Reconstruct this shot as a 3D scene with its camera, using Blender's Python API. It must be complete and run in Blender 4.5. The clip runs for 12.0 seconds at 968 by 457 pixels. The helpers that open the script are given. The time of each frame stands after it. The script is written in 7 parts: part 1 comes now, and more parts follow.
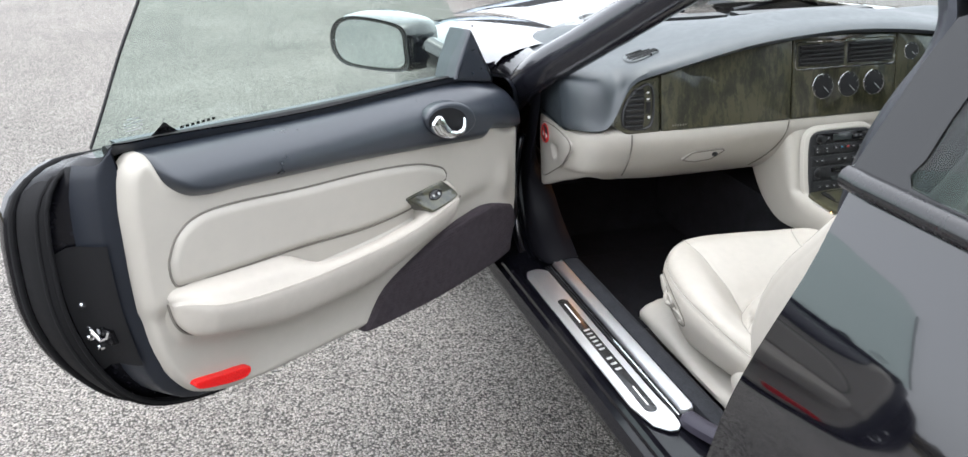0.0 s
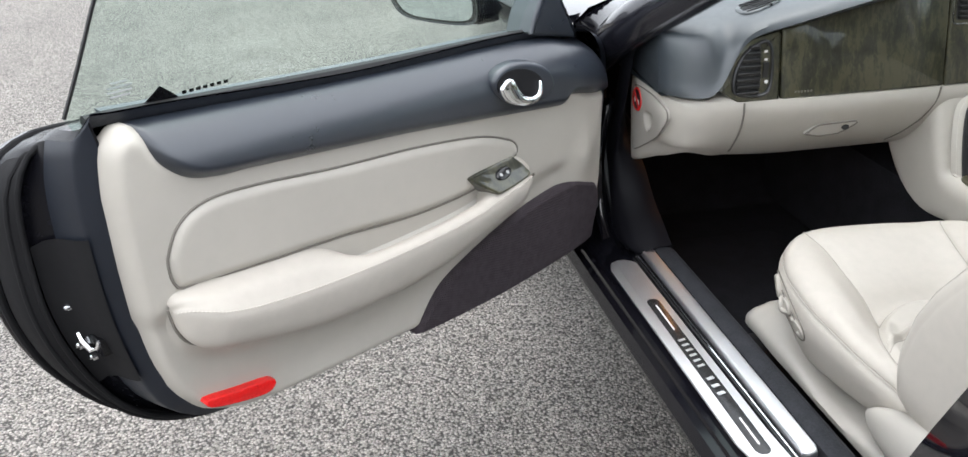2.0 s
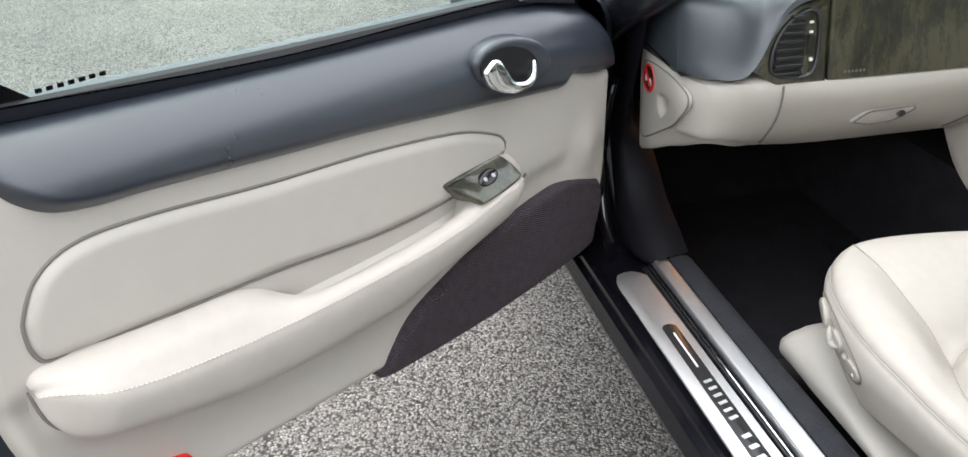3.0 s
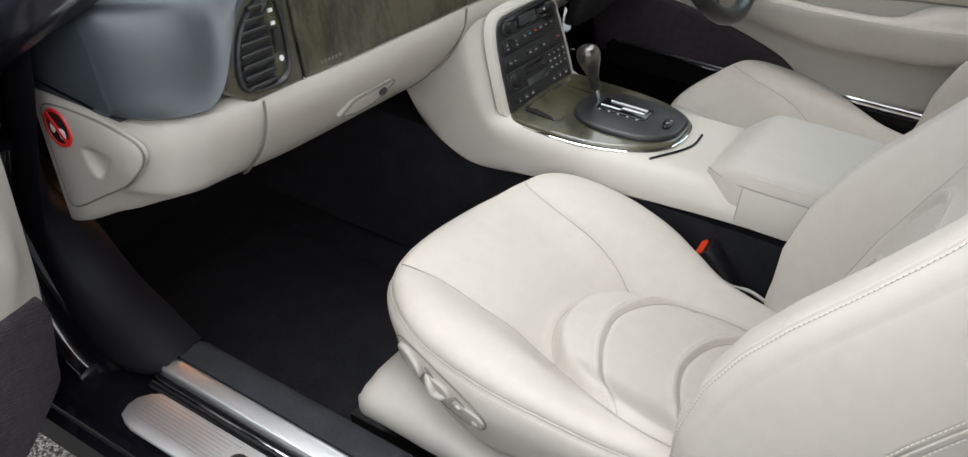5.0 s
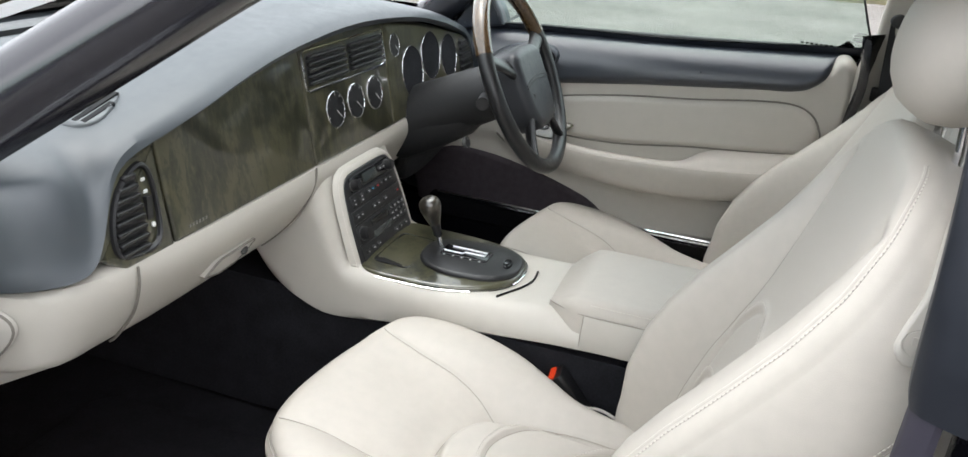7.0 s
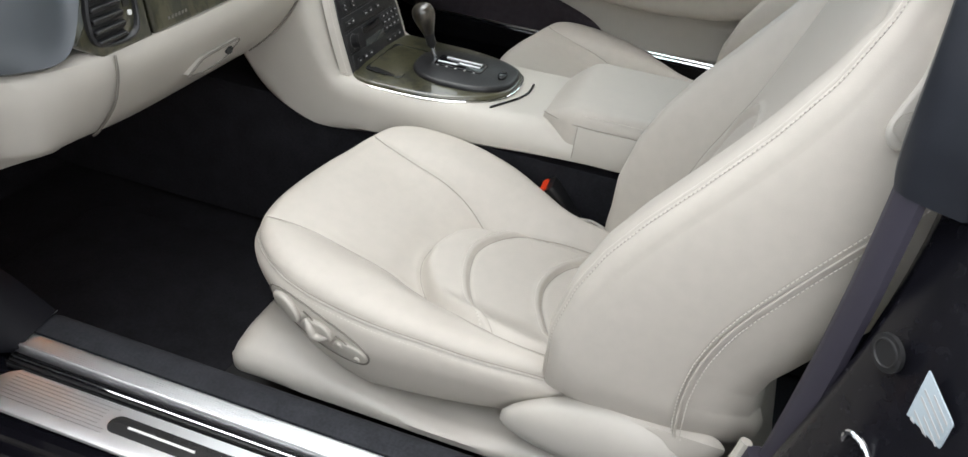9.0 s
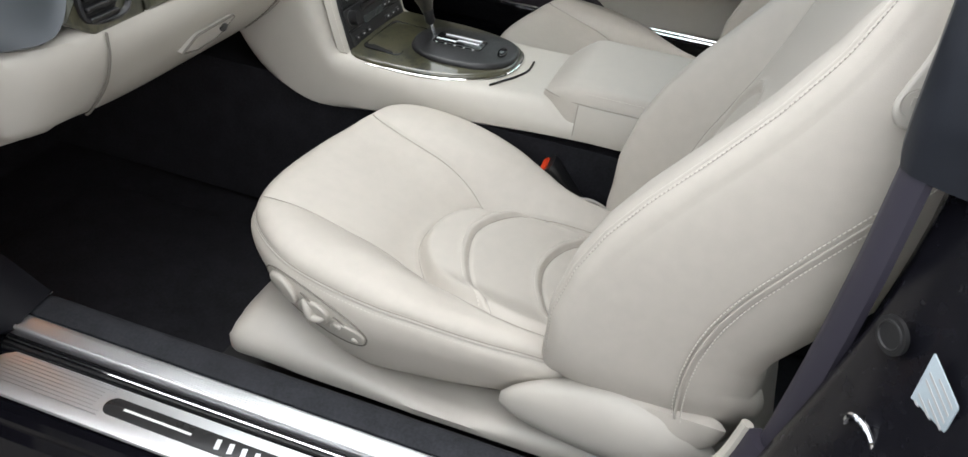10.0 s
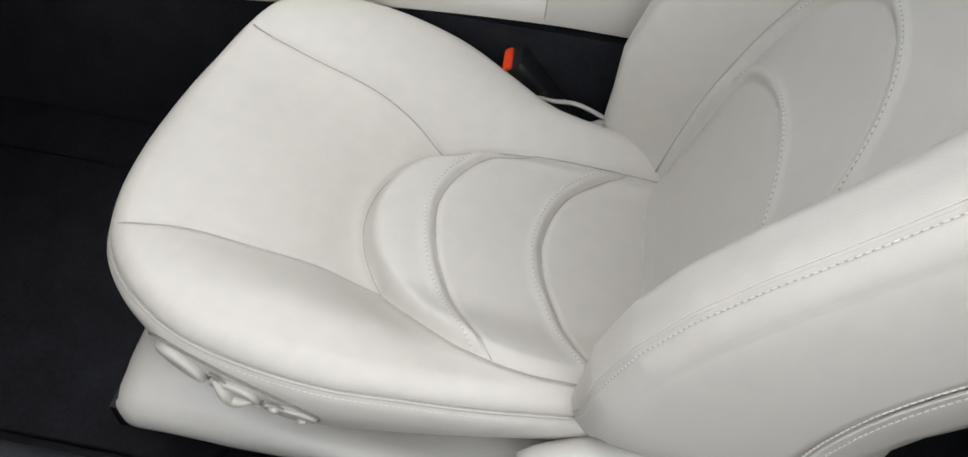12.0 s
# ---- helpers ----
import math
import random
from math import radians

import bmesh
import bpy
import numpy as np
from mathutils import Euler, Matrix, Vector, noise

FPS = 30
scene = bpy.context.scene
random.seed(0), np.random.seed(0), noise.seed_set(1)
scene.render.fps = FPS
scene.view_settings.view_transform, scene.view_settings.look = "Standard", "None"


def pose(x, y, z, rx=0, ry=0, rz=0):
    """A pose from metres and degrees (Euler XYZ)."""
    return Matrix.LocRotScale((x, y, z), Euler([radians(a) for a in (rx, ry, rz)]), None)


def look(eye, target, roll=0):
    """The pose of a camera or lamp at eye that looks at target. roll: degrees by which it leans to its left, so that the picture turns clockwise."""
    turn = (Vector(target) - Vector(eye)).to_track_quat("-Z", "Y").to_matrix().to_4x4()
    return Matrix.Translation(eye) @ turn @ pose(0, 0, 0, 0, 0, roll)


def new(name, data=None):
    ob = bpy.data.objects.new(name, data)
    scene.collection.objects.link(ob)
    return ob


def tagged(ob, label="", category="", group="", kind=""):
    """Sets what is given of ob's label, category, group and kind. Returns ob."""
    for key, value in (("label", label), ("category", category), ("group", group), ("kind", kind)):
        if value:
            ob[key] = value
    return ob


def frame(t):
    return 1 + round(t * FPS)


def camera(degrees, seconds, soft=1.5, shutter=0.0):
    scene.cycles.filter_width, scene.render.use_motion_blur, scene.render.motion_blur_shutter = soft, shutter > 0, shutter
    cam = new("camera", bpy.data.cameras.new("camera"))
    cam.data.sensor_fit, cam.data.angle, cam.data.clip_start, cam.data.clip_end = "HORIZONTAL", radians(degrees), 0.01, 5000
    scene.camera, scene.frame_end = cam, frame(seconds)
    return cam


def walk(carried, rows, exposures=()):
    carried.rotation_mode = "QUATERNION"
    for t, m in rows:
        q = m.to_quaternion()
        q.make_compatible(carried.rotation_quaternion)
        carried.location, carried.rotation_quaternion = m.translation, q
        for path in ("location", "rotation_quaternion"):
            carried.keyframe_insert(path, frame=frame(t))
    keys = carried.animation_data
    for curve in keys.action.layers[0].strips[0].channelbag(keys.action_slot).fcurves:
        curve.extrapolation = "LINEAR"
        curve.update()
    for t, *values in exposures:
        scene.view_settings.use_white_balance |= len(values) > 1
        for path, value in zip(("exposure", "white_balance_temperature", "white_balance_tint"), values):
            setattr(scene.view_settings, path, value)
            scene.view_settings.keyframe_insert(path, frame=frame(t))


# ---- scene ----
cam = camera(59.3, 12.0)
PATH = [
    (0, (-1.513, -1.64, 1.358), (-0.967, 0.108, 0.555), 0.2),
    (0.5, (-1.514, -1.634, 1.354), (-0.991, 0.118, 0.543), 0.1),
    (1, (-1.519, -1.619, 1.347), (-1.009, 0.13, 0.523), 0.1),
    (1.5, (-1.49, -1.523, 1.326), (-1.041, 0.235, 0.483), -0.0),
    (2, (-1.414, -1.355, 1.281), (-1.065, 0.402, 0.39), -1.1),
    (2.5, (-1.37, -1.202, 1.235), (-1.114, 0.526, 0.262), -2.0),
    (2.7, (-1.368, -1.14, 1.225), (-1.07, 0.583, 0.255), -1.2),
    (4.3, (-1.173, -0.674, 1.219), (-0.249, 0.651, 0.041), -2.0),
    (4.5, (-1.172, -0.643, 1.207), (-0.073, 0.557, 0.044), -0.2),
    (5, (-1.248, -0.589, 1.188), (0.187, 0.272, 0.095), 3.2),
    (5.5, (-1.312, -0.533, 1.185), (0.355, 0.062, 0.253), 6.4),
    (6, (-1.345, -0.53, 1.2), (0.401, -0.01, 0.374), 5.7),
    (6.5, (-1.358, -0.532, 1.214), (0.417, -0.028, 0.443), 5.9),
    (6.7, (-1.355, -0.532, 1.218), (0.424, -0.009, 0.466), 5.7),
    (8.3, (-1.364, -0.571, 1.191), (0.325, -0.07, 0.245), 5.9),
    (8.5, (-1.362, -0.57, 1.178), (0.311, -0.1, 0.188), 6.6),
    (9, (-1.355, -0.566, 1.158), (0.265, -0.107, 0.08), 6.8),
    (9.5, (-1.35, -0.565, 1.15), (0.251, -0.112, 0.039), 7.1),
    (10, (-1.341, -0.567, 1.152), (0.253, -0.115, 0.031), 6.7),
    (10.5, (-1.232, -0.572, 1.168), (0.234, 0.001, -0.066), 4.5),
    (11, (-1.064, -0.537, 1.143), (0.289, 0.15, -0.16), 2.8),
    (11.5, (-0.96, -0.425, 1.12), (0.375, -0.091, -0.332), 4.9),
    (12, (-0.924, -0.369, 1.123), (0.321, -0.284, -0.441), 7.4),
]
walk(cam, [(t, look(eye, target, roll)) for t, eye, target, roll in PATH],
     [(0.0, 0.2, 6250, 10), (1.5, 0.02, 6300, 10), (2.0, 0.08, 6325, 10), (2.5, 0.15, 6350, 10), (4.5, 0.25, 6400, 10), (5.0, 0.0, 6400, 10), (5.5, 0.06, 6400, 10), (6.5, 0.2, 6400, 10), (9.5, -0.1, 6450, 10), (10.5, -0.1, 6400, 10), (11.0, -0.18, 6350, 10), (12.0, -0.2, 6250, 10)])
scene.view_settings.exposure = 0.0

# ---- world and light: bright overcast sky ----
world = bpy.data.worlds.new("overcast_sky")
scene.world = world
world.use_nodes = True
wn = world.node_tree.nodes
wl = world.node_tree.links
sky = wn.new("ShaderNodeTexSky")
sky.sky_type = 'NISHITA'
sky.sun_disc = False
sky.sun_elevation = radians(80)
sky.sun_rotation = radians(30)
sky.air_density, sky.dust_density, sky.ozone_density = 1.0, 8.0, 1.0
hsv = wn.new("ShaderNodeHueSaturation")
hsv.inputs["Saturation"].default_value = 0.30
wl.new(sky.outputs[0], hsv.inputs["Color"])
veil = wn.new("ShaderNodeMix")
veil.data_type = 'RGBA'
veil.inputs["Factor"].default_value = 0.80
veil.inputs["B"].default_value = (3.10, 3.20, 3.32, 1)
wl.new(hsv.outputs[0], veil.inputs["A"])
wl.new(veil.outputs["Result"], wn["Background"].inputs[0])
wn["Background"].inputs[1].default_value = 0.78
sun = new("sun", bpy.data.lights.new("sun", 'SUN'))
sun.data.energy = 0.85
sun.data.angle = radians(60)
sun.data.color = (1.0, 0.985, 0.965)
sun.matrix_world = look((-6, -2.5, 3.6), (0, 0, 0))


# ---- materials ----
def mat(name, col, rough=0.5, metal=0.0, var=0.06, vscale=6.0, bump=0.0, bscale=300.0, coat=0.0, spec=0.5, kind="noise", rvar=0.08):
    m = bpy.data.materials.new(name)
    m.use_nodes = True
    nt = m.node_tree
    b = nt.nodes["Principled BSDF"]
    tc = nt.nodes.new("ShaderNodeTexCoord")
    n1 = nt.nodes.new("ShaderNodeTexNoise")
    n1.inputs["Scale"].default_value = vscale
    n1.inputs["Detail"].default_value = 6
    n2 = nt.nodes.new("ShaderNodeTexNoise")
    n2.inputs["Scale"].default_value = vscale * 11
    n2.inputs["Detail"].default_value = 3
    nt.links.new(tc.outputs["Object"], n1.inputs["Vector"])
    nt.links.new(tc.outputs["Object"], n2.inputs["Vector"])
    add = nt.nodes.new("ShaderNodeMath")
    add.operation = 'ADD'
    nt.links.new(n1.outputs["Fac"], add.inputs[0])
    nt.links.new(n2.outputs["Fac"], add.inputs[1])
    ramp = nt.nodes.new("ShaderNodeMapRange")
    ramp.inputs["From Min"].default_value, ramp.inputs["From Max"].default_value = 0.6, 1.4
    nt.links.new(add.outputs[0], ramp.inputs["Value"])
    mix = nt.nodes.new("ShaderNodeMix")
    mix.data_type = 'RGBA'
    mix.inputs["A"].default_value = (*[c * (1 - var) for c in col], 1)
    mix.inputs["B"].default_value = (*[min(1, c * (1 + var)) for c in col], 1)
    nt.links.new(ramp.outputs[0], mix.inputs["Factor"])
    nt.links.new(mix.outputs["Result"], b.inputs["Base Color"])
    rr = nt.nodes.new("ShaderNodeMapRange")
    rr.inputs["To Min"].default_value, rr.inputs["To Max"].default_value = max(0, rough - rvar), min(1, rough + rvar)
    nt.links.new(ramp.outputs[0], rr.inputs["Value"])
    nt.links.new(rr.outputs[0], b.inputs["Roughness"])
    b.inputs["Metallic"].default_value = metal
    b.inputs["Coat Weight"].default_value = coat
    b.inputs["Coat Roughness"].default_value = 0.03
    b.inputs["Specular IOR Level"].default_value = spec
    if bump:
        if kind == "noise":
            t = nt.nodes.new("ShaderNodeTexNoise")
            t.inputs["Detail"].default_value = 3
            out = t.outputs["Fac"]
        else:
            t = nt.nodes.new("ShaderNodeTexVoronoi")
            out = t.outputs["Distance"]
        t.inputs["Scale"].default_value = bscale
        nt.links.new(tc.outputs["Object"], t.inputs["Vector"])
        bp = nt.nodes.new("ShaderNodeBump")
        bp.inputs["Strength"].default_value = bump
        bp.inputs["Distance"].default_value = 0.4 / bscale
        nt.links.new(out, bp.inputs["Height"])
        nt.links.new(bp.outputs[0], b.inputs["Normal"])
    return m


LEATHER = mat("cream_leather", (0.450, 0.417, 0.372), 0.50, spec=0.38, var=0.05, vscale=5, bump=0.22, bscale=900, kind="voronoi")
CREAM = mat("cream_vinyl", (0.448, 0.420, 0.374), 0.45, var=0.03, vscale=4, bump=0.15, bscale=1100, kind="voronoi")
CREAM_PLASTIC = mat("cream_plastic", (0.44, 0.415, 0.375), 0.40, var=0.03, vscale=5, bump=0.1, bscale=1500)
CHARCOAL = mat("charcoal_vinyl", (0.021, 0.026, 0.036), 0.34, spec=0.9, var=0.10, vscale=5, bump=0.25, bscale=1000, kind="voronoi")
GREYVENT = mat("grey_vent_plastic", (0.11, 0.12, 0.125), 0.40, var=0.05, vscale=9, spec=0.5)
DASHTOP = mat("dash_vinyl", (0.036, 0.044, 0.052), 0.46, var=0.08, vscale=5, bump=0.20, bscale=1000, kind="voronoi", spec=0.9)
SILLTRIM = mat("dark_sill_vinyl", (0.0055, 0.0055, 0.0075), 0.50, var=0.1, vscale=6, bump=0.2, bscale=900, spec=0.10)
PILLARPAINT = mat("black_pillar_paint", (0.012, 0.012, 0.017), 0.22, var=0.04, vscale=4, coat=0.5, spec=0.6, rvar=0.01)
PLUM = mat("plum_grey_vinyl", (0.034, 0.031, 0.044), 0.55, spec=0.3, var=0.1, vscale=6, bump=0.2, bscale=900)
PAINT = mat("black_paint", (0.004, 0.004, 0.006), 0.06, var=0.2, vscale=3, coat=1.0, rvar=0.03)
SILLPAINT = mat("black_sill_paint", (0.004, 0.004, 0.006), 0.10, var=0.2, vscale=5, spec=0.30, rvar=0.04)
JAMBPAINT = mat("black_jamb_paint", (0.005, 0.005, 0.007), 0.24, var=0.3, vscale=6, coat=0.0, spec=0.22, rvar=0.06)
SEAL = mat("slate_seal_rubber", (0.013, 0.015, 0.021), 0.45, spec=0.3, var=0.12, vscale=7, bump=0.12, bscale=600)
DOORSLATE = mat("slate_door_paint", (0.012, 0.015, 0.022), 0.42, var=0.15, vscale=6, bump=0.1, bscale=500, spec=0.35)
RUBBER = mat("black_rubber", (0.010, 0.010, 0.011), 0.55, var=0.2, vscale=14, bump=0.1, bscale=500)
PLASTIC = mat("black_plastic", (0.012, 0.012, 0.013), 0.38, var=0.15, vscale=12, bump=0.08, bscale=900)
MATTBLACK = mat("matt_black", (0.008, 0.008, 0.009), 0.75, var=0.2, vscale=10, spec=0.2)
GLOSSBLACK = mat("gloss_black", (0.006, 0.006, 0.007), 0.12, var=0.1, vscale=9)
CARPET = mat("black_carpet", (0.016, 0.016, 0.019), 0.95, var=0.45, vscale=22, bump=1.0, bscale=700, spec=0.15)
SILLCARPET = mat("charcoal_sill_carpet", (0.024, 0.025, 0.029), 0.95, var=0.40, vscale=26, bump=1.0, bscale=700, spec=0.15)
ALU = mat("brushed_aluminium", (0.76, 0.77, 0.79), 0.42, metal=1.0, var=0.04, vscale=3, rvar=0.03)
CHROME = mat("chrome", (0.85, 0.86, 0.88), 0.05, metal=1.0, var=0.02, vscale=20, rvar=0.03)
DARKCHROME = mat("dark_inlay", (0.05, 0.05, 0.052), 0.22, metal=0.6, var=0.2, vscale=10)
RED = mat("red_reflector", (0.80, 0.012, 0.012), 0.12, var=0.12, vscale=25, bump=0.6, bscale=260, kind="voronoi")
REDPLASTIC = mat("red_button", (0.75, 0.06, 0.015), 0.35, var=0.05)
WHITE = mat("white_print", (0.75, 0.75, 0.74), 0.5, var=0.04)
GREYPRINT = mat("grey_print", (0.42, 0.42, 0.42), 0.5, var=0.04)
AMBER = mat("amber_lens", (0.8, 0.25, 0.03), 0.2, var=0.1)
LABELPAPER = mat("paper_label", (0.36, 0.42, 0.46), 0.55, var=0.06, vscale=30)
FLINE = mat("stitch_thread", (0.56, 0.53, 0.48), 0.7, var=0.05)
# cream plastic with the shade on the cushion's side put into its colour
SWITCHSHADE = mat("shaded_switch_plastic", (0.39, 0.365, 0.325), 0.42, var=0.03, vscale=8, spec=0.4)
BELT = mat("belt_webbing", (0.014, 0.014, 0.015), 0.75, var=0.2, vscale=40, bump=0.5, bscale=600)
# leather colour darkened for the shade between stitches
STITCHSHADE = mat("stitch_shade", (0.33, 0.305, 0.270), 0.8, var=0.05)
SEATSEAM = mat("seat_seam_thread", (0.30, 0.278, 0.245), 0.8, var=0.05)
FAINTPRINT = mat("faint_print", (0.13, 0.125, 0.11), 0.4, var=0.04)
# darkened cream: tubes of it draw the shade in seams and panel gaps
SEAMDARK = mat("seam_gap_shade", (0.17, 0.155, 0.135), 0.8, var=0.05)


def wood(name, dark, mid, light, coat=1.0):
    """Varnished burl: fine upright streaks over cloudy figure."""
    m = bpy.data.materials.new(name)
    m.use_nodes = True
    nt = m.node_tree
    b = nt.nodes["Principled BSDF"]
    tc = nt.nodes.new("ShaderNodeTexCoord")
    outs = []
    for scale, sc, detail, dist in (((120, 120, 12), 1.0, 6, 0.5), ((11, 11, 5), 1.5, 8, 0.8), ((40, 40, 22), 2.4, 6, 1.6)):
        mp = nt.nodes.new("ShaderNodeMapping")
        mp.inputs["Scale"].default_value = scale
        n = nt.nodes.new("ShaderNodeTexNoise")
        n.inputs["Scale"].default_value = sc
        n.inputs["Detail"].default_value = detail
        n.inputs["Distortion"].default_value = dist
        nt.links.new(tc.outputs["Object"], mp.inputs["Vector"])
        nt.links.new(mp.outputs[0], n.inputs["Vector"])
        outs.append(n.outputs["Fac"])
    a = nt.nodes.new("ShaderNodeMath")
    a.operation = 'MULTIPLY_ADD'
    a.inputs[1].default_value = 0.50
    nt.links.new(outs[0], a.inputs[0])
    nt.links.new(outs[1], a.inputs[2])
    c = nt.nodes.new("ShaderNodeMath")
    c.operation = 'MULTIPLY_ADD'
    c.inputs[1].default_value = 0.40
    nt.links.new(outs[2], c.inputs[0])
    nt.links.new(a.outputs[0], c.inputs[2])
    r = nt.nodes.new("ShaderNodeValToRGB")
    r.color_ramp.elements[0].position, r.color_ramp.elements[0].color = 0.72, (*dark, 1)
    r.color_ramp.elements[1].position, r.color_ramp.elements[1].color = 1.0, (*light, 1)
    e = r.color_ramp.elements.new(0.88)
    e.color = (*mid, 1)
    nt.links.new(c.outputs[0], r.inputs[0])
    nt.links.new(r.outputs[0], b.inputs["Base Color"])
    b.inputs["Roughness"].default_value = 0.28
    b.inputs["Coat Weight"].default_value = coat
    b.inputs["Coat Roughness"].default_value = 0.03
    return m


WOOD = wood("burl_wood", (0.012, 0.0125, 0.0075), (0.027, 0.027, 0.0145), (0.056, 0.053, 0.028))
KNOBWOOD = wood("dark_burl_wood", (0.006, 0.005, 0.004), (0.022, 0.018, 0.012), (0.05, 0.04, 0.026))


def glass(name, tint, rough=0.0):
    m = bpy.data.materials.new(name)
    m.use_nodes = True
    nt = m.node_tree
    nt.nodes.remove(nt.nodes["Principled BSDF"])
    out = nt.nodes["Material Output"]
    tr = nt.nodes.new("ShaderNodeBsdfTransparent")
    tr.inputs[0].default_value = (*tint, 1)
    gl = nt.nodes.new("ShaderNodeBsdfGlossy")
    gl.inputs["Roughness"].default_value = rough
    lw = nt.nodes.new("ShaderNodeLayerWeight")
    pw = nt.nodes.new("ShaderNodeMath")
    pw.operation = 'POWER'
    pw.inputs[1].default_value = 4.5
    nt.links.new(lw.outputs["Facing"], pw.inputs[0])
    fr = nt.nodes.new("ShaderNodeMath")
    fr.operation = 'MULTIPLY_ADD'
    fr.inputs[1].default_value, fr.inputs[2].default_value = 0.6, 0.035
    nt.links.new(pw.outputs[0], fr.inputs[0])
    mx = nt.nodes.new("ShaderNodeMixShader")
    nt.links.new(fr.outputs[0], mx.inputs[0])
    nt.links.new(tr.outputs[0], mx.inputs[1])
    nt.links.new(gl.outputs[0], mx.inputs[2])
    nt.links.new(mx.outputs[0], out.inputs[0])
    return m


GLASS = glass("tinted_glass", (0.88, 0.945, 0.92))
CLEAR = glass("clear_glass", (0.93, 0.96, 0.95))
DARKGLASS = glass("dark_glass", (0.55, 0.60, 0.60))


def asphalt():
    m = bpy.data.materials.new("chip_asphalt")
    m.use_nodes = True
    nt = m.node_tree
    b = nt.nodes["Principled BSDF"]
    tc = nt.nodes.new("ShaderNodeTexCoord")
    v = nt.nodes.new("ShaderNodeTexVoronoi")
    v.inputs["Scale"].default_value = 165
    v2 = nt.nodes.new("ShaderNodeTexVoronoi")
    v2.inputs["Scale"].default_value = 330
    big = nt.nodes.new("ShaderNodeTexNoise")
    big.inputs["Scale"].default_value = 0.9
    big.inputs["Detail"].default_value = 8
    for k in (v, v2, big):
        nt.links.new(tc.outputs["Object"], k.inputs["Vector"])
    sep = nt.nodes.new("ShaderNodeSeparateColor")
    nt.links.new(v.outputs["Color"], sep.inputs[0])
    r = nt.nodes.new("ShaderNodeValToRGB")
    r.color_ramp.elements[0].color = (0.28, 0.256, 0.232, 1)
    r.color_ramp.elements[1].color = (0.63, 0.588, 0.540, 1)
    e = r.color_ramp.elements.new(0.6)
    e.color = (0.42, 0.388, 0.354, 1)
    nt.links.new(sep.outputs[0], r.inputs[0])
    dk = nt.nodes.new("ShaderNodeMapRange")
    dk.inputs["From Min"].default_value, dk.inputs["From Max"].default_value = 0.40, 0.74
    dk.inputs["To Min"].default_value, dk.inputs["To Max"].default_value = 1.10, 0.20
    nt.links.new(v.outputs["Distance"], dk.inputs["Value"])
    bg = nt.nodes.new("ShaderNodeMapRange")
    bg.inputs["From Min"].default_value, bg.inputs["From Max"].default_value = 0.3, 0.7
    bg.inputs["To Min"].default_value, bg.inputs["To Max"].default_value = 0.82, 1.18
    nt.links.new(big.outputs["Fac"], bg.inputs["Value"])
    m1 = nt.nodes.new("ShaderNodeMath")
    m1.operation = 'MULTIPLY'
    nt.links.new(dk.outputs[0], m1.inputs[0])
    nt.links.new(bg.outputs[0], m1.inputs[1])
    mx = nt.nodes.new("ShaderNodeVectorMath")
    mx.operation = 'SCALE'
    nt.links.new(r.outputs[0], mx.inputs[0])
    nt.links.new(m1.outputs[0], mx.inputs["Scale"])
    nt.links.new(mx.outputs[0], b.inputs["Base Color"])
    b.inputs["Roughness"].default_value = 0.75
    ad = nt.nodes.new("ShaderNodeMath")
    ad.operation = 'MULTIPLY_ADD'
    ad.inputs[1].default_value = 0.4
    nt.links.new(v2.outputs["Distance"], ad.inputs[0])
    nt.links.new(v.outputs["Distance"], ad.inputs[2])
    bp = nt.nodes.new("ShaderNodeBump")
    bp.invert = True
    bp.inputs["Strength"].default_value = 1.0
    bp.inputs["Distance"].default_value = 0.018
    nt.links.new(ad.outputs[0], bp.inputs["Height"])
    nt.links.new(bp.outputs[0], b.inputs["Normal"])
    return m


ASPHALT = asphalt()


def ribbed_cloth():
    m = mat("ribbed_speaker_cloth", (0.062, 0.052, 0.060), 0.95, var=0.30, vscale=60, spec=0.15)
    nt = m.node_tree
    tc = nt.nodes.new("ShaderNodeTexCoord")
    hs = []
    for turn, sc in ((28, 95), (-62, 70)):
        mp = nt.nodes.new("ShaderNodeMapping")
        mp.inputs["Rotation"].default_value = (0, radians(turn), 0)
        wv = nt.nodes.new("ShaderNodeTexWave")
        wv.bands_direction = 'Z'
        wv.inputs["Scale"].default_value = sc
        wv.inputs["Distortion"].default_value = 1.6
        wv.inputs["Detail Scale"].default_value = 5
        nt.links.new(tc.outputs["Object"], mp.inputs["Vector"])
        nt.links.new(mp.outputs[0], wv.inputs["Vector"])
        hs.append(wv.outputs["Fac"])
    ad = nt.nodes.new("ShaderNodeMath")
    ad.operation = 'MULTIPLY_ADD'
    ad.inputs[1].default_value = 0.5
    nt.links.new(hs[1], ad.inputs[0])
    nt.links.new(hs[0], ad.inputs[2])
    bp = nt.nodes.new("ShaderNodeBump")
    bp.inputs["Strength"].default_value = 1.0
    bp.inputs["Distance"].default_value = 0.0016
    nt.links.new(ad.outputs[0], bp.inputs["Height"])
    nt.links.new(bp.outputs[0], nt.nodes["Principled BSDF"].inputs["Normal"])
    return m


CLOTH = ribbed_cloth()


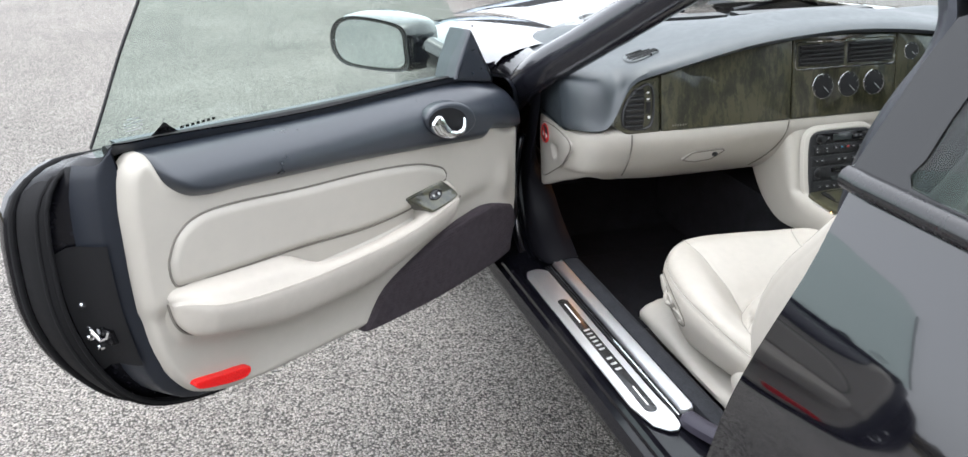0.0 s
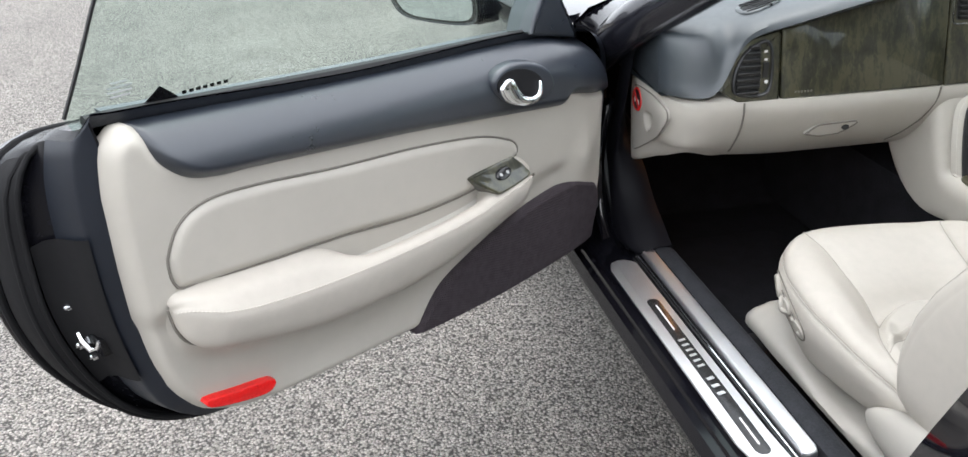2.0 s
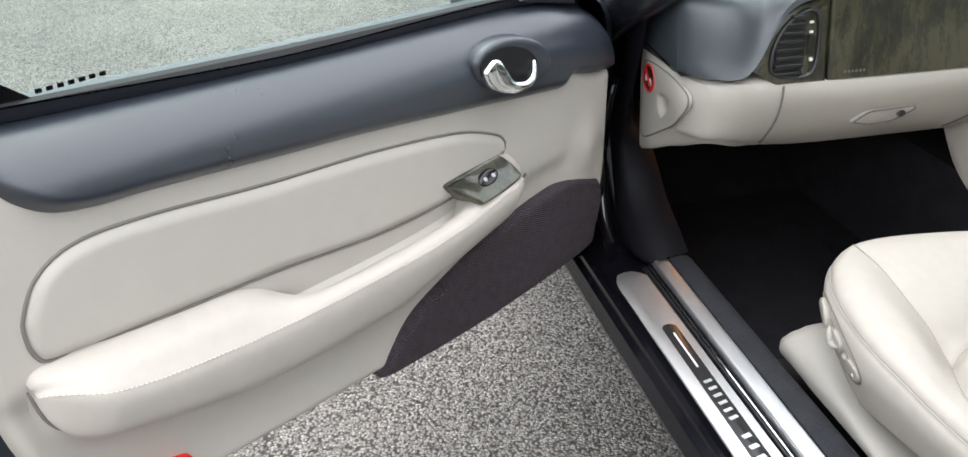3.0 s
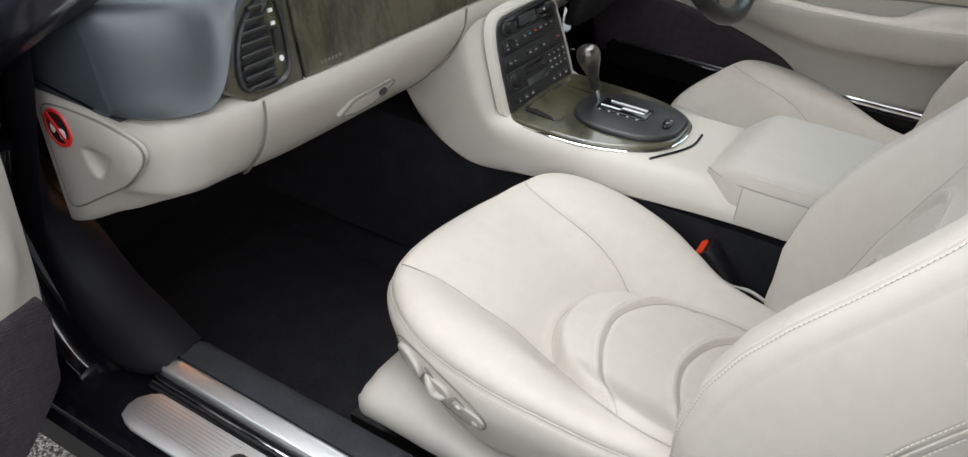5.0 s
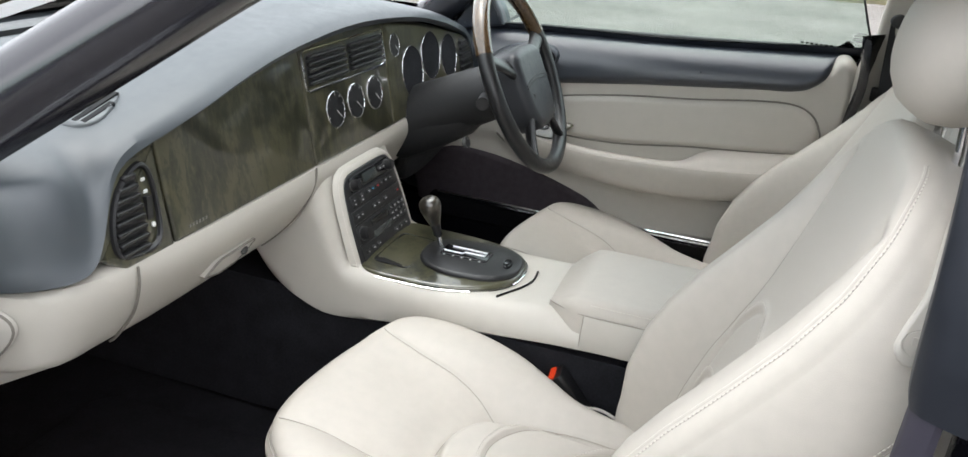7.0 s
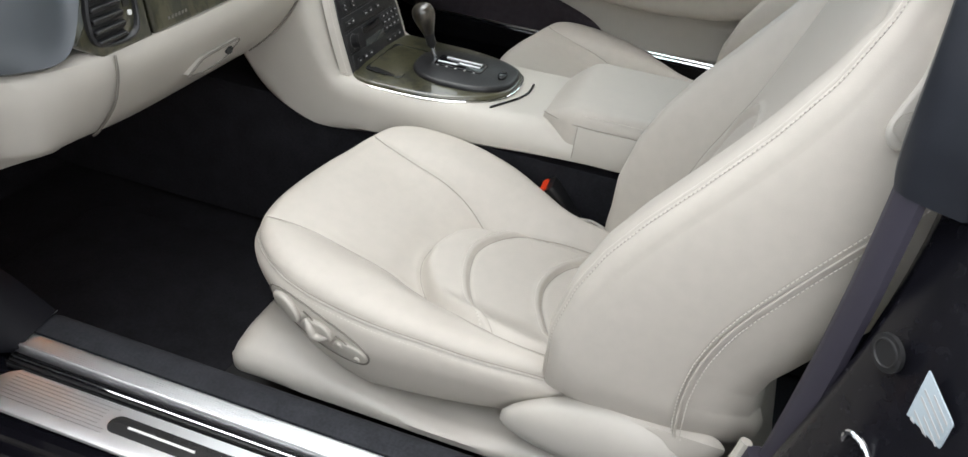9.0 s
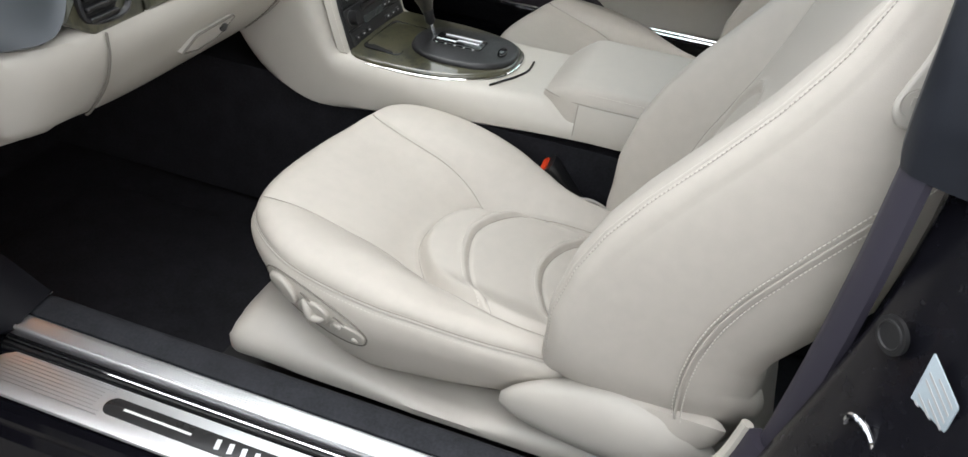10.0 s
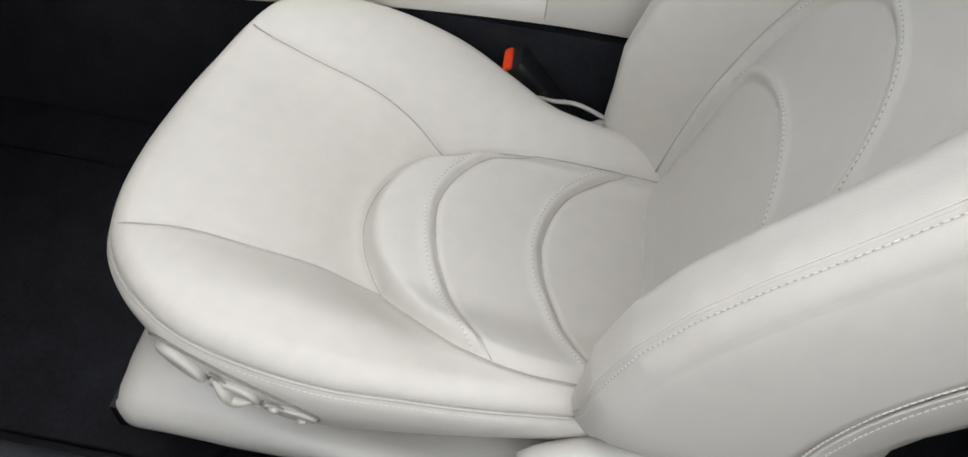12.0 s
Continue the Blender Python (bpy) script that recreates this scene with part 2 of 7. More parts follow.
# ---- mesh tools ----
def link(name, vf, material, parent=None, label="", smooth=40):
    verts, faces = vf
    me = bpy.data.meshes.new(name)
    me.from_pydata([tuple(v) for v in verts], [], faces)
    me.polygons.foreach_set("use_smooth", [True] * len(me.polygons))
    me.set_sharp_from_angle(angle=radians(smooth))
    me.materials.append(material)
    ob = new(name, me)
    ob.parent = parent
    if label:
        tagged(ob, label)
    return ob


def weld(vf, dist=0.0002):
    """Joins the points that lie on one another."""
    bm = bmesh.new()
    vs = [bm.verts.new(v) for v in vf[0]]
    for f in vf[1]:
        try:
            bm.faces.new([vs[i] for i in f])
        except ValueError:
            pass
    bmesh.ops.remove_doubles(bm, verts=bm.verts, dist=dist)
    bm.verts.index_update()
    out = [v.co.copy() for v in bm.verts], [tuple(v.index for v in f.verts) for f in bm.faces]
    bm.free()
    return out


class Thing:
    """A top-level thing: an Empty at its base, and its parts in world or own coordinates."""

    def __init__(self, name, base, label, category, matrix=None, group="", mirror=False):
        self.root = new(name)
        self.root.empty_display_size = 0.1
        self.root.matrix_basis = matrix if matrix else Matrix.Translation(base)
        self.off = Vector((0, 0, 0)) if matrix else Vector(base)
        self.mirror = mirror
        tagged(self.root, label, category, group)

    def part(self, name, vf, material, label="", under=None, smooth=40):
        verts, faces = vf
        verts = [Vector(v) - self.off for v in verts]
        if self.mirror:
            verts = [Vector((v[0], -v[1], v[2])) for v in verts]
            faces = [tuple(reversed(f)) for f in faces]
        return link(name, (verts, faces), material, under or self.root, label, smooth)


def cat(pts, n, closed=False):
    """Smooth curve through the points, n points evenly spaced."""
    p = np.array(pts, float)
    k = len(p)
    idx = range(k) if closed else range(k - 1)
    out = []
    for i in idx:
        p0, p1, p2, p3 = (p[(i - 1) % k], p[i], p[(i + 1) % k], p[(i + 2) % k]) if closed else (p[max(i - 1, 0)], p[i], p[i + 1], p[min(i + 2, k - 1)])
        for t in np.linspace(0, 1, 24, endpoint=False):
            out.append(0.5 * (2 * p1 + (p2 - p0) * t + (2 * p0 - 5 * p1 + 4 * p2 - p3) * t * t + (3 * p1 - p0 - 3 * p2 + p3) * t ** 3))
    out.append(p[0] if closed else p[-1])
    out = np.array(out)
    return resample(out, n, closed)


def resample(out, n, closed=False):
    out = np.array(out, float)
    d = np.r_[0, np.cumsum(np.linalg.norm(np.diff(out, axis=0), axis=1))]
    s = np.linspace(0, d[-1], n + 1)[:-1] if closed else np.linspace(0, d[-1], n)
    return np.stack([np.interp(s, d, out[:, j]) for j in range(out.shape[1])], 1)


def loft(rings, closed=True, caps=(True, True), wrap=False):
    n = len(rings[0])
    verts = [v for r in rings for v in r]
    faces = []
    m = len(rings)
    for i in range(m if wrap else m - 1):
        for j in range(n if closed else n - 1):
            a, b = i * n + j, i * n + (j + 1) % n
            c, d = ((i + 1) % m) * n + (j + 1) % n, ((i + 1) % m) * n + j
            faces.append((a, b, c, d))
    if closed and not wrap:
        if caps[0]:
            faces.append(tuple(reversed(range(n))))
        if caps[1]:
            faces.append(tuple(range((m - 1) * n, m * n)))
    return verts, faces


def inset(o, d):
    """Moves a closed anticlockwise 2D outline inwards by d."""
    o = np.array(o, float)
    t = np.roll(o, -1, 0) - np.roll(o, 1, 0)
    t /= np.maximum(np.linalg.norm(t, axis=1)[:, None], 1e-9)
    return o + d * np.stack([-t[:, 1], t[:, 0]], 1)


def ccw(o):
    o = np.array(o, float)
    x, y = o[:, 0], o[:, 1]
    return o if np.sum(x * np.roll(y, -1) - y * np.roll(x, -1)) > 0 else o[::-1]


def slab(outline, to3, h0, h1, bevel=0.003, steps=3, back=False):
    """An extruded outline with rounded rim; to3(a, b, h) places it."""
    o = ccw(outline)
    prof = [(0, h0)] if not back else [(bevel, h0), (0, h0 + bevel)]
    sg = 1 if h1 > h0 else -1
    for k in range(steps + 1):
        a = k / steps * math.pi / 2
        prof.append((bevel * (1 - math.cos(a)), h1 - sg * bevel * (1 - math.sin(a))))
    rings = [[Vector(to3(p[0], p[1], h)) for p in inset(o, d)] for d, h in prof]
    v, f = loft(rings)
    if (rings[0][1] - rings[0][0]).cross(Vector(to3(o[0][0], o[0][1], h1)) - rings[0][0]).dot(Vector(to3(*inset(o, -1)[0], h0)) - rings[0][0]) < 0:
        f = [tuple(reversed(k)) for k in f]
    return v, f


def ell(cx, cy, rx, ry, n=40, tilt=0, power=2.0):
    out = []
    for k in range(n):
        a = 2 * math.pi * k / n
        c, s = math.cos(a), math.sin(a)
        x, y = rx * math.copysign(abs(c) ** (2 / power), c), ry * math.copysign(abs(s) ** (2 / power), s)
        out.append((cx + x * math.cos(tilt) - y * math.sin(tilt), cy + x * math.sin(tilt) + y * math.cos(tilt)))
    return out


def rrect(x0, y0, x1, y1, r, n=5):
    out = []
    for cx, cy, a0 in ((x1 - r, y0 + r, -90), (x1 - r, y1 - r, 0), (x0 + r, y1 - r, 90), (x0 + r, y0 + r, 180)):
        for k in range(n + 1):
            a = radians(a0 + 90 * k / n)
            out.append((cx + r * math.cos(a), cy + r * math.sin(a)))
    return out


def tube(path, r, n=8, closed=False, flat=1.0):
    path = [Vector(p) for p in path]
    m = len(path)
    rings = []
    up = None
    for i, p in enumerate(path):
        a = path[(i - 1) % m] if closed or i else p
        b = path[(i + 1) % m] if closed or i < m - 1 else p
        t = (b - a).normalized()
        if up is None:
            up = t.orthogonal().normalized()
        up = (up - t * up.dot(t)).normalized()
        s = t.cross(up)
        rr = float(r[i]) if isinstance(r, (list, tuple)) else r
        rings.append([p + rr * (up * math.cos(2 * math.pi * k / n) + s * math.sin(2 * math.pi * k / n) * flat) for k in range(n)])
    return loft(rings, wrap=closed)


def merge(*parts):
    v, f = [], []
    for a, b in parts:
        k = len(v)
        v += list(a)
        f += [tuple(i + k for i in q) for q in b]
    return v, f


def box(c, s, m=None):
    vs = [Vector((x * s[0] / 2, y * s[1] / 2, z * s[2] / 2)) for x in (-1, 1) for y in (-1, 1) for z in (-1, 1)]
    if m:
        vs = [m @ v for v in vs]
    vs = [v + Vector(c) for v in vs]
    return vs, [(0, 1, 3, 2), (4, 6, 7, 5), (0, 4, 5, 1), (2, 3, 7, 6), (0, 2, 6, 4), (1, 5, 7, 3)]


def ring(center, ax, ay, rx, ry, w, proud, n=40):
    """A bevelled bezel ring round center in the plane of ax, ay, standing proud along their normal."""
    c, ax, ay = Vector(center), Vector(ax).normalized(), Vector(ay).normalized()
    nz = ax.cross(ay)
    rings = []
    for d, h in ((w, -0.001), (w * 0.8, proud * 0.8), (w * 0.4, proud), (0.1 * w, proud * 0.6), (0, -0.001)):
        rings.append([c + ax * (rx + d) * math.cos(2 * math.pi * k / n) + ay * (ry + d) * math.sin(2 * math.pi * k / n) + nz * h for k in range(n)])
    return loft(rings, caps=(False, False))


def disc(center, ax, ay, rx, ry, h, n=40):
    c, ax, ay = Vector(center), Vector(ax).normalized(), Vector(ay).normalized()
    nz = ax.cross(ay)
    v = [c + ax * rx * math.cos(2 * math.pi * k / n) + ay * ry * math.sin(2 * math.pi * k / n) + nz * h for k in range(n)]
    v2 = [p - nz * (h + 0.001) for p in v]
    return loft([v2, v])


def dashes(path, up, length=0.0035, gap=0.0018, width=0.0011, high=0.0008, side=0.0):
    """Stitches: small raised dashes along a path; up is a function of the index fraction or a vector."""
    path = np.array([tuple(p) for p in path], float)
    d = np.r_[0, np.cumsum(np.linalg.norm(np.diff(path, axis=0), axis=1))]
    v, f = [], []
    s = 0.0
    while s + length < d[-1]:
        a = Vector([np.interp(s, d, path[:, j]) for j in range(3)])
        b = Vector([np.interp(s + length, d, path[:, j]) for j in range(3)])
        u = Vector(up(s / d[-1]) if callable(up) else up).normalized()
        t = (b - a).normalized()
        w = t.cross(u).normalized()
        a, b = a + w * side, b + w * side
        k = len(v)
        v += [a + w * width * .5, a - w * width * .5, b - w * width * .5, b + w * width * .5]
        v += [a + u * high + w * width * .3 + t * .0004, a + u * high - w * width * .3 + t * .0004, b + u * high - w * width * .3 - t * .0004, b + u * high + w * width * .3 - t * .0004]
        f += [(k + 4, k + 5, k + 6, k + 7), (k, k + 1, k + 5, k + 4), (k + 1, k + 2, k + 6, k + 5), (k + 2, k + 3, k + 7, k + 6), (k + 3, k, k + 4, k + 7)]
        s += length + gap
    return v, f


def sstep(a, b, x):
    t = np.clip((x - a) / (b - a), 0, 1)
    return t * t * (3 - 2 * t)


def dist_poly(pts, line):
    """Distance of points (n, 2) to a polyline (m, 2)."""
    a, b = line[:-1], line[1:]
    ab = b - a
    best = np.full(len(pts), 9.0)
    for i in range(len(a)):
        t = np.clip(((pts - a[i]) @ ab[i]) / max(ab[i] @ ab[i], 1e-12), 0, 1)
        best = np.minimum(best, np.linalg.norm(pts - a[i] - t[:, None] * ab[i], axis=1))
    return best


def pillow(outline, spine, hfun, wall, roll, rings=60, power=1.6, reach=None):
    """A padded shape over a closed outline (n, 2). spine(p) is the inner end of each ring; hfun(points, distance) the height;
    wall: (outward offset, height below the rim) from the bottom up; roll: (radius, drop) of the rounded edge;
    reach(y) scales the wall's depth along the outline."""
    o = ccw(outline)
    n = len(o)
    c = np.array([spine(p) for p in o])
    full = np.linalg.norm(o - c, axis=1)
    zrim = hfun(o, np.zeros(n)) - roll[1]
    out = []
    for off, dz in wall:
        q = inset(o, -off)
        out.append(np.c_[q, zrim - dz * (1 + (reach(o[:, 1]) - 1) * sstep(0.0, 0.03, dz) if reach else 1.0)])
    for k in range(rings + 1):
        s = 1 - (k / rings) ** power
        s = max(s, 0.0)
        q = c + (o - c) * s
        d = full * (1 - s)
        t = np.clip(1 - d / roll[0], 0, 1)
        z = hfun(q, d) - roll[1] * (1 - np.sqrt(np.maximum(0, 1 - t * t)))
        out.append(np.c_[q, z])
    return [[tuple(v) for v in r] for r in out]


# ---- ground ----
def ground():
    n = 60
    s = np.linspace(-30, 30, n)
    v = [(x, y, 0) for y in s for x in s]
    f = [(j * n + i, j * n + i + 1, (j + 1) * n + i + 1, (j + 1) * n + i) for j in range(n - 1) for i in range(n - 1)]
    tagged(link("ground", (v, f), ASPHALT), "grey-beige chipped asphalt drive, dry and worn", "ground", kind="structure")


ground()

# ---- car body ----
MOULDING = mat("satin_black_moulding", (0.012, 0.012, 0.014), 0.24, var=0.1, vscale=8, coat=0.3)
SIDE = {}


def body():
    t = Thing("car", (0, 0, 0.0), "glossy black two-door coupe body with its near door open", "car")
    for s in (-1, 1):
        # outer rocker panel, with the stepped black sill top under the tread plate
        prof = [(0.70, 0.20), (0.795, 0.20), (0.832, 0.25), (0.860, 0.305), (0.872, 0.330), (0.866, 0.343), (0.862, 0.352), (0.850, 0.357), (0.848, 0.366), (0.840, 0.370), (0.834, 0.378), (0.70, 0.380), (0.665, 0.370), (0.64, 0.30), (0.64, 0.22)]
        rings = []
        for y in np.linspace(0.62, -1.05, 36):
            k = 0.010 * math.sin((y + 0.2) * 2)
            rings.append([Vector((s * (x + k), y, z)) for x, z in prof])
        t.part("sill", loft(rings), SILLPAINT, smooth=25)
        # front wing: from the door's front edge to the nose
        rings = []
        for y in np.linspace(0.46, 2.05, 30):
            u = (y - 0.46) / 1.59
            top = 0.905 - 0.03 * u - 0.20 * u * u
            w = 0.885 - 0.10 * u ** 3
            rings.append([Vector((s * xx, y, zz)) for xx, zz in cat([(w - 0.03, 0.24), (w - 0.005, 0.45), (w + 0.01, 0.62), (w, 0.74), (w - 0.05, top - 0.05), (w - 0.12, top - 0.012), (w - 0.22, top + 0.004), (w - 0.31, top + 0.004)], 20)])
        t.part("front_wing", loft(rings, closed=False), PAINT)
        # rear quarter panel: its front edge is the rear edge of the door opening
        edge = cat([(-0.740, 0.24), (-0.735, 0.36), (-0.752, 0.48), (-0.785, 0.62), (-0.808, 0.72), (-0.825, 0.81), (-0.830, 0.88), (-0.818, 0.95), (-0.810, 0.985)], 26)
        rings = []
        for k in range(40):
            u = k / 39
            r = []
            for j, (ye, z) in enumerate(edge):
                y = ye * (1 - u) + u * -2.25
                x = 0.893 - 0.92 * max(0, z - 0.60) ** 2 - 0.30 * max(0, 0.50 - z) ** 2 - 0.05 * sstep(-1.6, -2.4, y) * 1.5
                x += 0.03 * sstep(-0.9, -1.5, y) * math.sin((z - 0.2) * 3.5)
                r.append(Vector((s * x, y, z + 0.02 * u)))
            rings.append(r)
        t.part("quarter_panel", loft(rings, closed=False), PAINT)
        SIDE[s] = [tuple(rings[0][j]) for j in range(len(edge))]
        # folded edge of the quarter panel into the jamb
        e = SIDE[s]
        jam = [[Vector(p) for p in e]]
        for dx, dy in ((-0.008, 0.004), (-0.022, -0.004), (-0.030, -0.010), (-0.055, 0.011), (-0.100, 0.043), (-0.157, 0.078), (-0.190, 0.074), (-0.215, 0.064)):
            jam.append([Vector((p[0] - s * (-dx), p[1] + dy, p[2])) for p in e])
        t.part("door_jamb", loft(jam, closed=False), JAMBPAINT, "black painted door jamb")
        # waist moulding on the quarter panel
        m = [Vector((s * (0.766 - 0.004 * (y > -0.82)), y, 0.984 + 0.010 * (-0.86 - y))) for y in np.linspace(-0.800, -1.75, 24)]
        t.part("waist_moulding", tube(m, 0.0165, 12, flat=0.85), MOULDING, "satin black waist moulding")
        # hinge pillar ahead of the doorway
        fe = cat([(0.235, 0.388), (0.30, 0.408), (0.375, 0.46), (0.432, 0.55), (0.462, 0.66), (0.470, 0.76), (0.455, 0.83)], 24)
        t.part("hinge_pillar", loft([[Vector((s * x, y + dy, z + dz)) for y, z in fe] for x, dy, dz in ((0.742, 0.02, 0.0), (0.752, 0.004, 0.0), (0.775, 0.014, -0.004), (0.784, 0.030, -0.010), (0.815, 0.030, -0.012), (0.823, 0.050, -0.02), (0.852, 0.055, -0.024), (0.872, 0.075, -0.03))], closed=False), PAINT, "glossy black hinge pillar")
        t.part("hinge_seal", tube([Vector((s * 0.764, y + 0.004, z)) for y, z in fe], 0.010, 8), RUBBER, "black rubber door seal")
    # bonnet
    rings = []
    for y in np.linspace(0.80, 2.15, 24):
        u = (y - 0.8) / 1.35
        top = 0.905 - 0.02 * u - 0.20 * u * u
        rings.append([Vector((x, y - 0.25 * (abs(x) / 0.56) ** 2 * (1 - u), top + 0.045 * (1 - (x / 0.56) ** 2) - 0.006 * (abs(x) > 0.555))) for x in np.linspace(-0.565, 0.565, 31)])
    t.part("bonnet", loft(rings, closed=False), PAINT)
    # wheels in the arches
    for s in (-1, 1):
        for y in (1.28, -1.42):
            c = Vector((s * 0.79, y, 0.315))
            prof = [(0.19, -0.10), (0.235, -0.105), (0.30, -0.10), (0.315, -0.07), (0.317, 0.0), (0.315, 0.07), (0.30, 0.10), (0.235, 0.105), (0.19, 0.10)]
            tyre = [[c + Vector((w, r * math.cos(a), r * math.sin(a))) for r, w in prof] for a in np.linspace(0, 2 * math.pi, 41)[:-1]]
            w = t.part("wheel", loft(tyre, closed=True, wrap=True), RUBBER, "black tyre with alloy rim")
            rim = [[c + Vector((s * ww, r * math.cos(a), r * math.sin(a))) for r, ww in ((0.03, 0.09), (0.10, 0.075), (0.19, 0.085), (0.205, 0.10), (0.205, -0.09))] for a in np.linspace(0, 2 * math.pi, 41)[:-1]]
            t.part("rim", loft(rim, closed=False, wrap=True), ALU, "silver alloy rim", under=w)
    return t


CAR = body()


def upper_body():
    t = CAR
    for s in (-1, 1):
        # A-pillar, roof rail and rear pillar as one arch round the door opening
        path = cat([(s * p, q, r) for p, q, r in ((0.800, 0.50, 0.735), (0.785, 0.30, 0.864), (0.715, 0.20, 0.944), (0.643, 0.10, 1.026), (0.574, 0.0, 1.106), (0.525, -0.12, 1.182), (0.500, -0.30, 1.240), (0.505, -0.52, 1.248), (0.540, -0.68, 1.228), (0.600, -0.80, 1.195), (0.655, -0.843, 1.140), (0.690, -0.845, 1.080), (0.730, -0.825, 1.00))], 60)
        rings = []
        for i, p in enumerate(path):
            a, b = path[max(i - 1, 0)], path[min(i + 1, len(path) - 1)]
            tn = Vector(b - a).normalized()
            out = Vector((s, 0, 0.80))
            out = (out - tn * out.dot(tn)).normalized()
            up = tn.cross(out).normalized() * s
            f = i / 59
            rear = sstep(0.70, 0.80, f)
            wd = (0.046 - 0.010 * sstep(0.3, 0.5, f)) * (1 - 0.45 * rear)
            rings.append([Vector(p) + out * (x - 0.034 * rear) + up * z * wd / 0.04 for x, z in ((0.000, 0.050), (0.016, 0.046), (0.027, 0.036), (0.033, 0.020), (0.032, 0.004), (0.024, -0.009), (0.008, -0.017), (-0.010, -0.021), (-0.035, -0.024), (-0.05, -0.01), (-0.045, 0.03), (-0.02, 0.048))])
        t.part("pillar_arch", loft(rings), PILLARPAINT, smooth=70)
        seal = [Vector(p) + Vector((-s * 0.004, 0, 0)) + (Vector((0, -0.002, -0.008)) if i < 40 else Vector((-0.02 * s, 0.018, -0.004))) for i, p in enumerate(path)]
        t.part("door_seal", tube(seal, 0.012, 8), RUBBER, "black rubber door seal")
        trim = [Vector(p) + Vector((-s * 0.024, 0.006, 0.002)) for p in path[:40]]
        t.part("pillar_trim", tube(trim, 0.018, 10, flat=1.2), CHARCOAL if s < 0 else CREAM, "smooth vinyl pillar trim")
        # rear side window with its dark printed border
        q = [(-0.803, 0.996), (-0.811, 1.06), (-0.818, 1.13), (-0.832, 1.185), (-0.88, 1.205), (-0.95, 1.205), (-1.15, 1.175), (-1.40, 1.11), (-1.58, 1.045), (-1.66, 1.005), (-1.40, 1.0), (-1.1, 0.997)]
        o = resample(np.array(q + q[:1]), 60, True)
        to = lambda a, b, h: Vector((s * (0.760 - 0.46 * (b - 0.985) + h), a, b))
        w = t.part("quarter_window", slab(o, to, 0.0, 0.004, 0.001, 2), DARKGLASS, "dark tinted rear side window")
        qi = [(-0.900, 1.003), (-0.897, 1.03), (-0.903, 1.11), (-0.925, 1.150), (-0.97, 1.158), (-1.15, 1.135), (-1.40, 1.075), (-1.52, 1.030), (-1.50, 1.010), (-1.30, 1.006), (-1.1, 1.004)]
        inn = resample(cat(qi, 200, True), 60, True)
        oo = o
        v = [to(p[0], p[1], 0.0055) for p in oo] + [to(p[0], p[1], 0.0055) for p in inn]
        n = len(oo)
        t.part("printed_border", (v, [(i, (i + 1) % n, n + (i + 1) % n, n + i) for i in range(n)]), GLOSSBLACK, "", under=w)
        # cowl corner between the wing and the pillar's foot
        low = [Vector((s * x, 0.475, 0.858 + 0.046 * sstep(0.86, 0.70, x))) for x in np.linspace(0.852, 0.735, 9)]
        foot = [Vector(p) + Vector((0, 0.01, -0.004)) for p in path[2:11]]
        mid = [(p + q) / 2 + Vector((0, 0.0, 0.004)) for p, q in zip(low, foot)]
        t.part("cowl_corner", loft([low, mid, foot], closed=False), PAINT)
    # roof
    rings = []
    for k in range(26):
        y = -0.02 - 0.10 * 0 - (1.75 * k / 25)
        c = 1.300 - 0.10 * ((y + 0.62) / 0.62) ** 2 * (y > -0.62) - 0.30 * ((y + 0.62) / 1.13) ** 2 * (y <= -0.62)
        w = 0.60 + 0.05 * sstep(-0.2, -0.6, y) * 0 - 0.04 * sstep(-1.0, -1.8, y)
        edge = np.interp(y, [-1.8, -0.85, -0.68, -0.5, -0.3, -0.12, 0.0], [0.99, 1.185, 1.238, 1.260, 1.245, 1.180, 1.10])
        hw = np.interp(y, [-1.8, -0.95, -0.80, -0.68, -0.5, -0.3, -0.12, 0.0], [0.64, 0.66, 0.60, 0.545, 0.508, 0.505, 0.53, 0.57])
        rings.append([Vector((x * hw, y, edge + (c - edge) * (1 - abs(x) ** 2.4))) for x in np.linspace(-1, 1, 25)])
    t.part("roof", loft(rings[2:17], closed=False), PAINT)
    t.part("rear_window", loft(rings[16:], closed=False), DARKGLASS, "tinted rear window")
    lin = [[p - Vector((0, 0, 0.022)) for p in r] for r in rings[2:17]]
    t.part("headlining", loft(lin, closed=False), CREAM, "cream cloth headlining")
    # windscreen: raked and curved
    rings = []
    for k in range(14):
        u = k / 13
        r = []
        for x in np.linspace(-1, 1, 25):
            xw = x * (0.735 - 0.21 * u)
            y0 = 0.86 - 0.22 * abs(x) ** 2.2
            y1 = -0.20 + 0.03 * abs(x) ** 2.2
            r.append(Vector((xw, y0 + (y1 - y0) * u, 0.865 + 0.035 * (1 - x * x) + (1.205 - 0.865 + 0.06 * (1 - x * x)) * u)))
        rings.append(r)
    ob = t.part("windscreen", loft(rings, closed=False), CLEAR, "clear laminated windscreen")
    # scuttle below the windscreen with the wiper arms
    rings = []
    for x in np.linspace(-0.70, 0.70, 30):
        y0 = 0.86 - 0.22 * abs(x / 0.7) ** 2.2
        rings.append([Vector((x, y0 + d, z)) for d, z in ((-0.05, 0.85), (0.0, 0.868), (0.06, 0.862), (0.14, 0.86))])
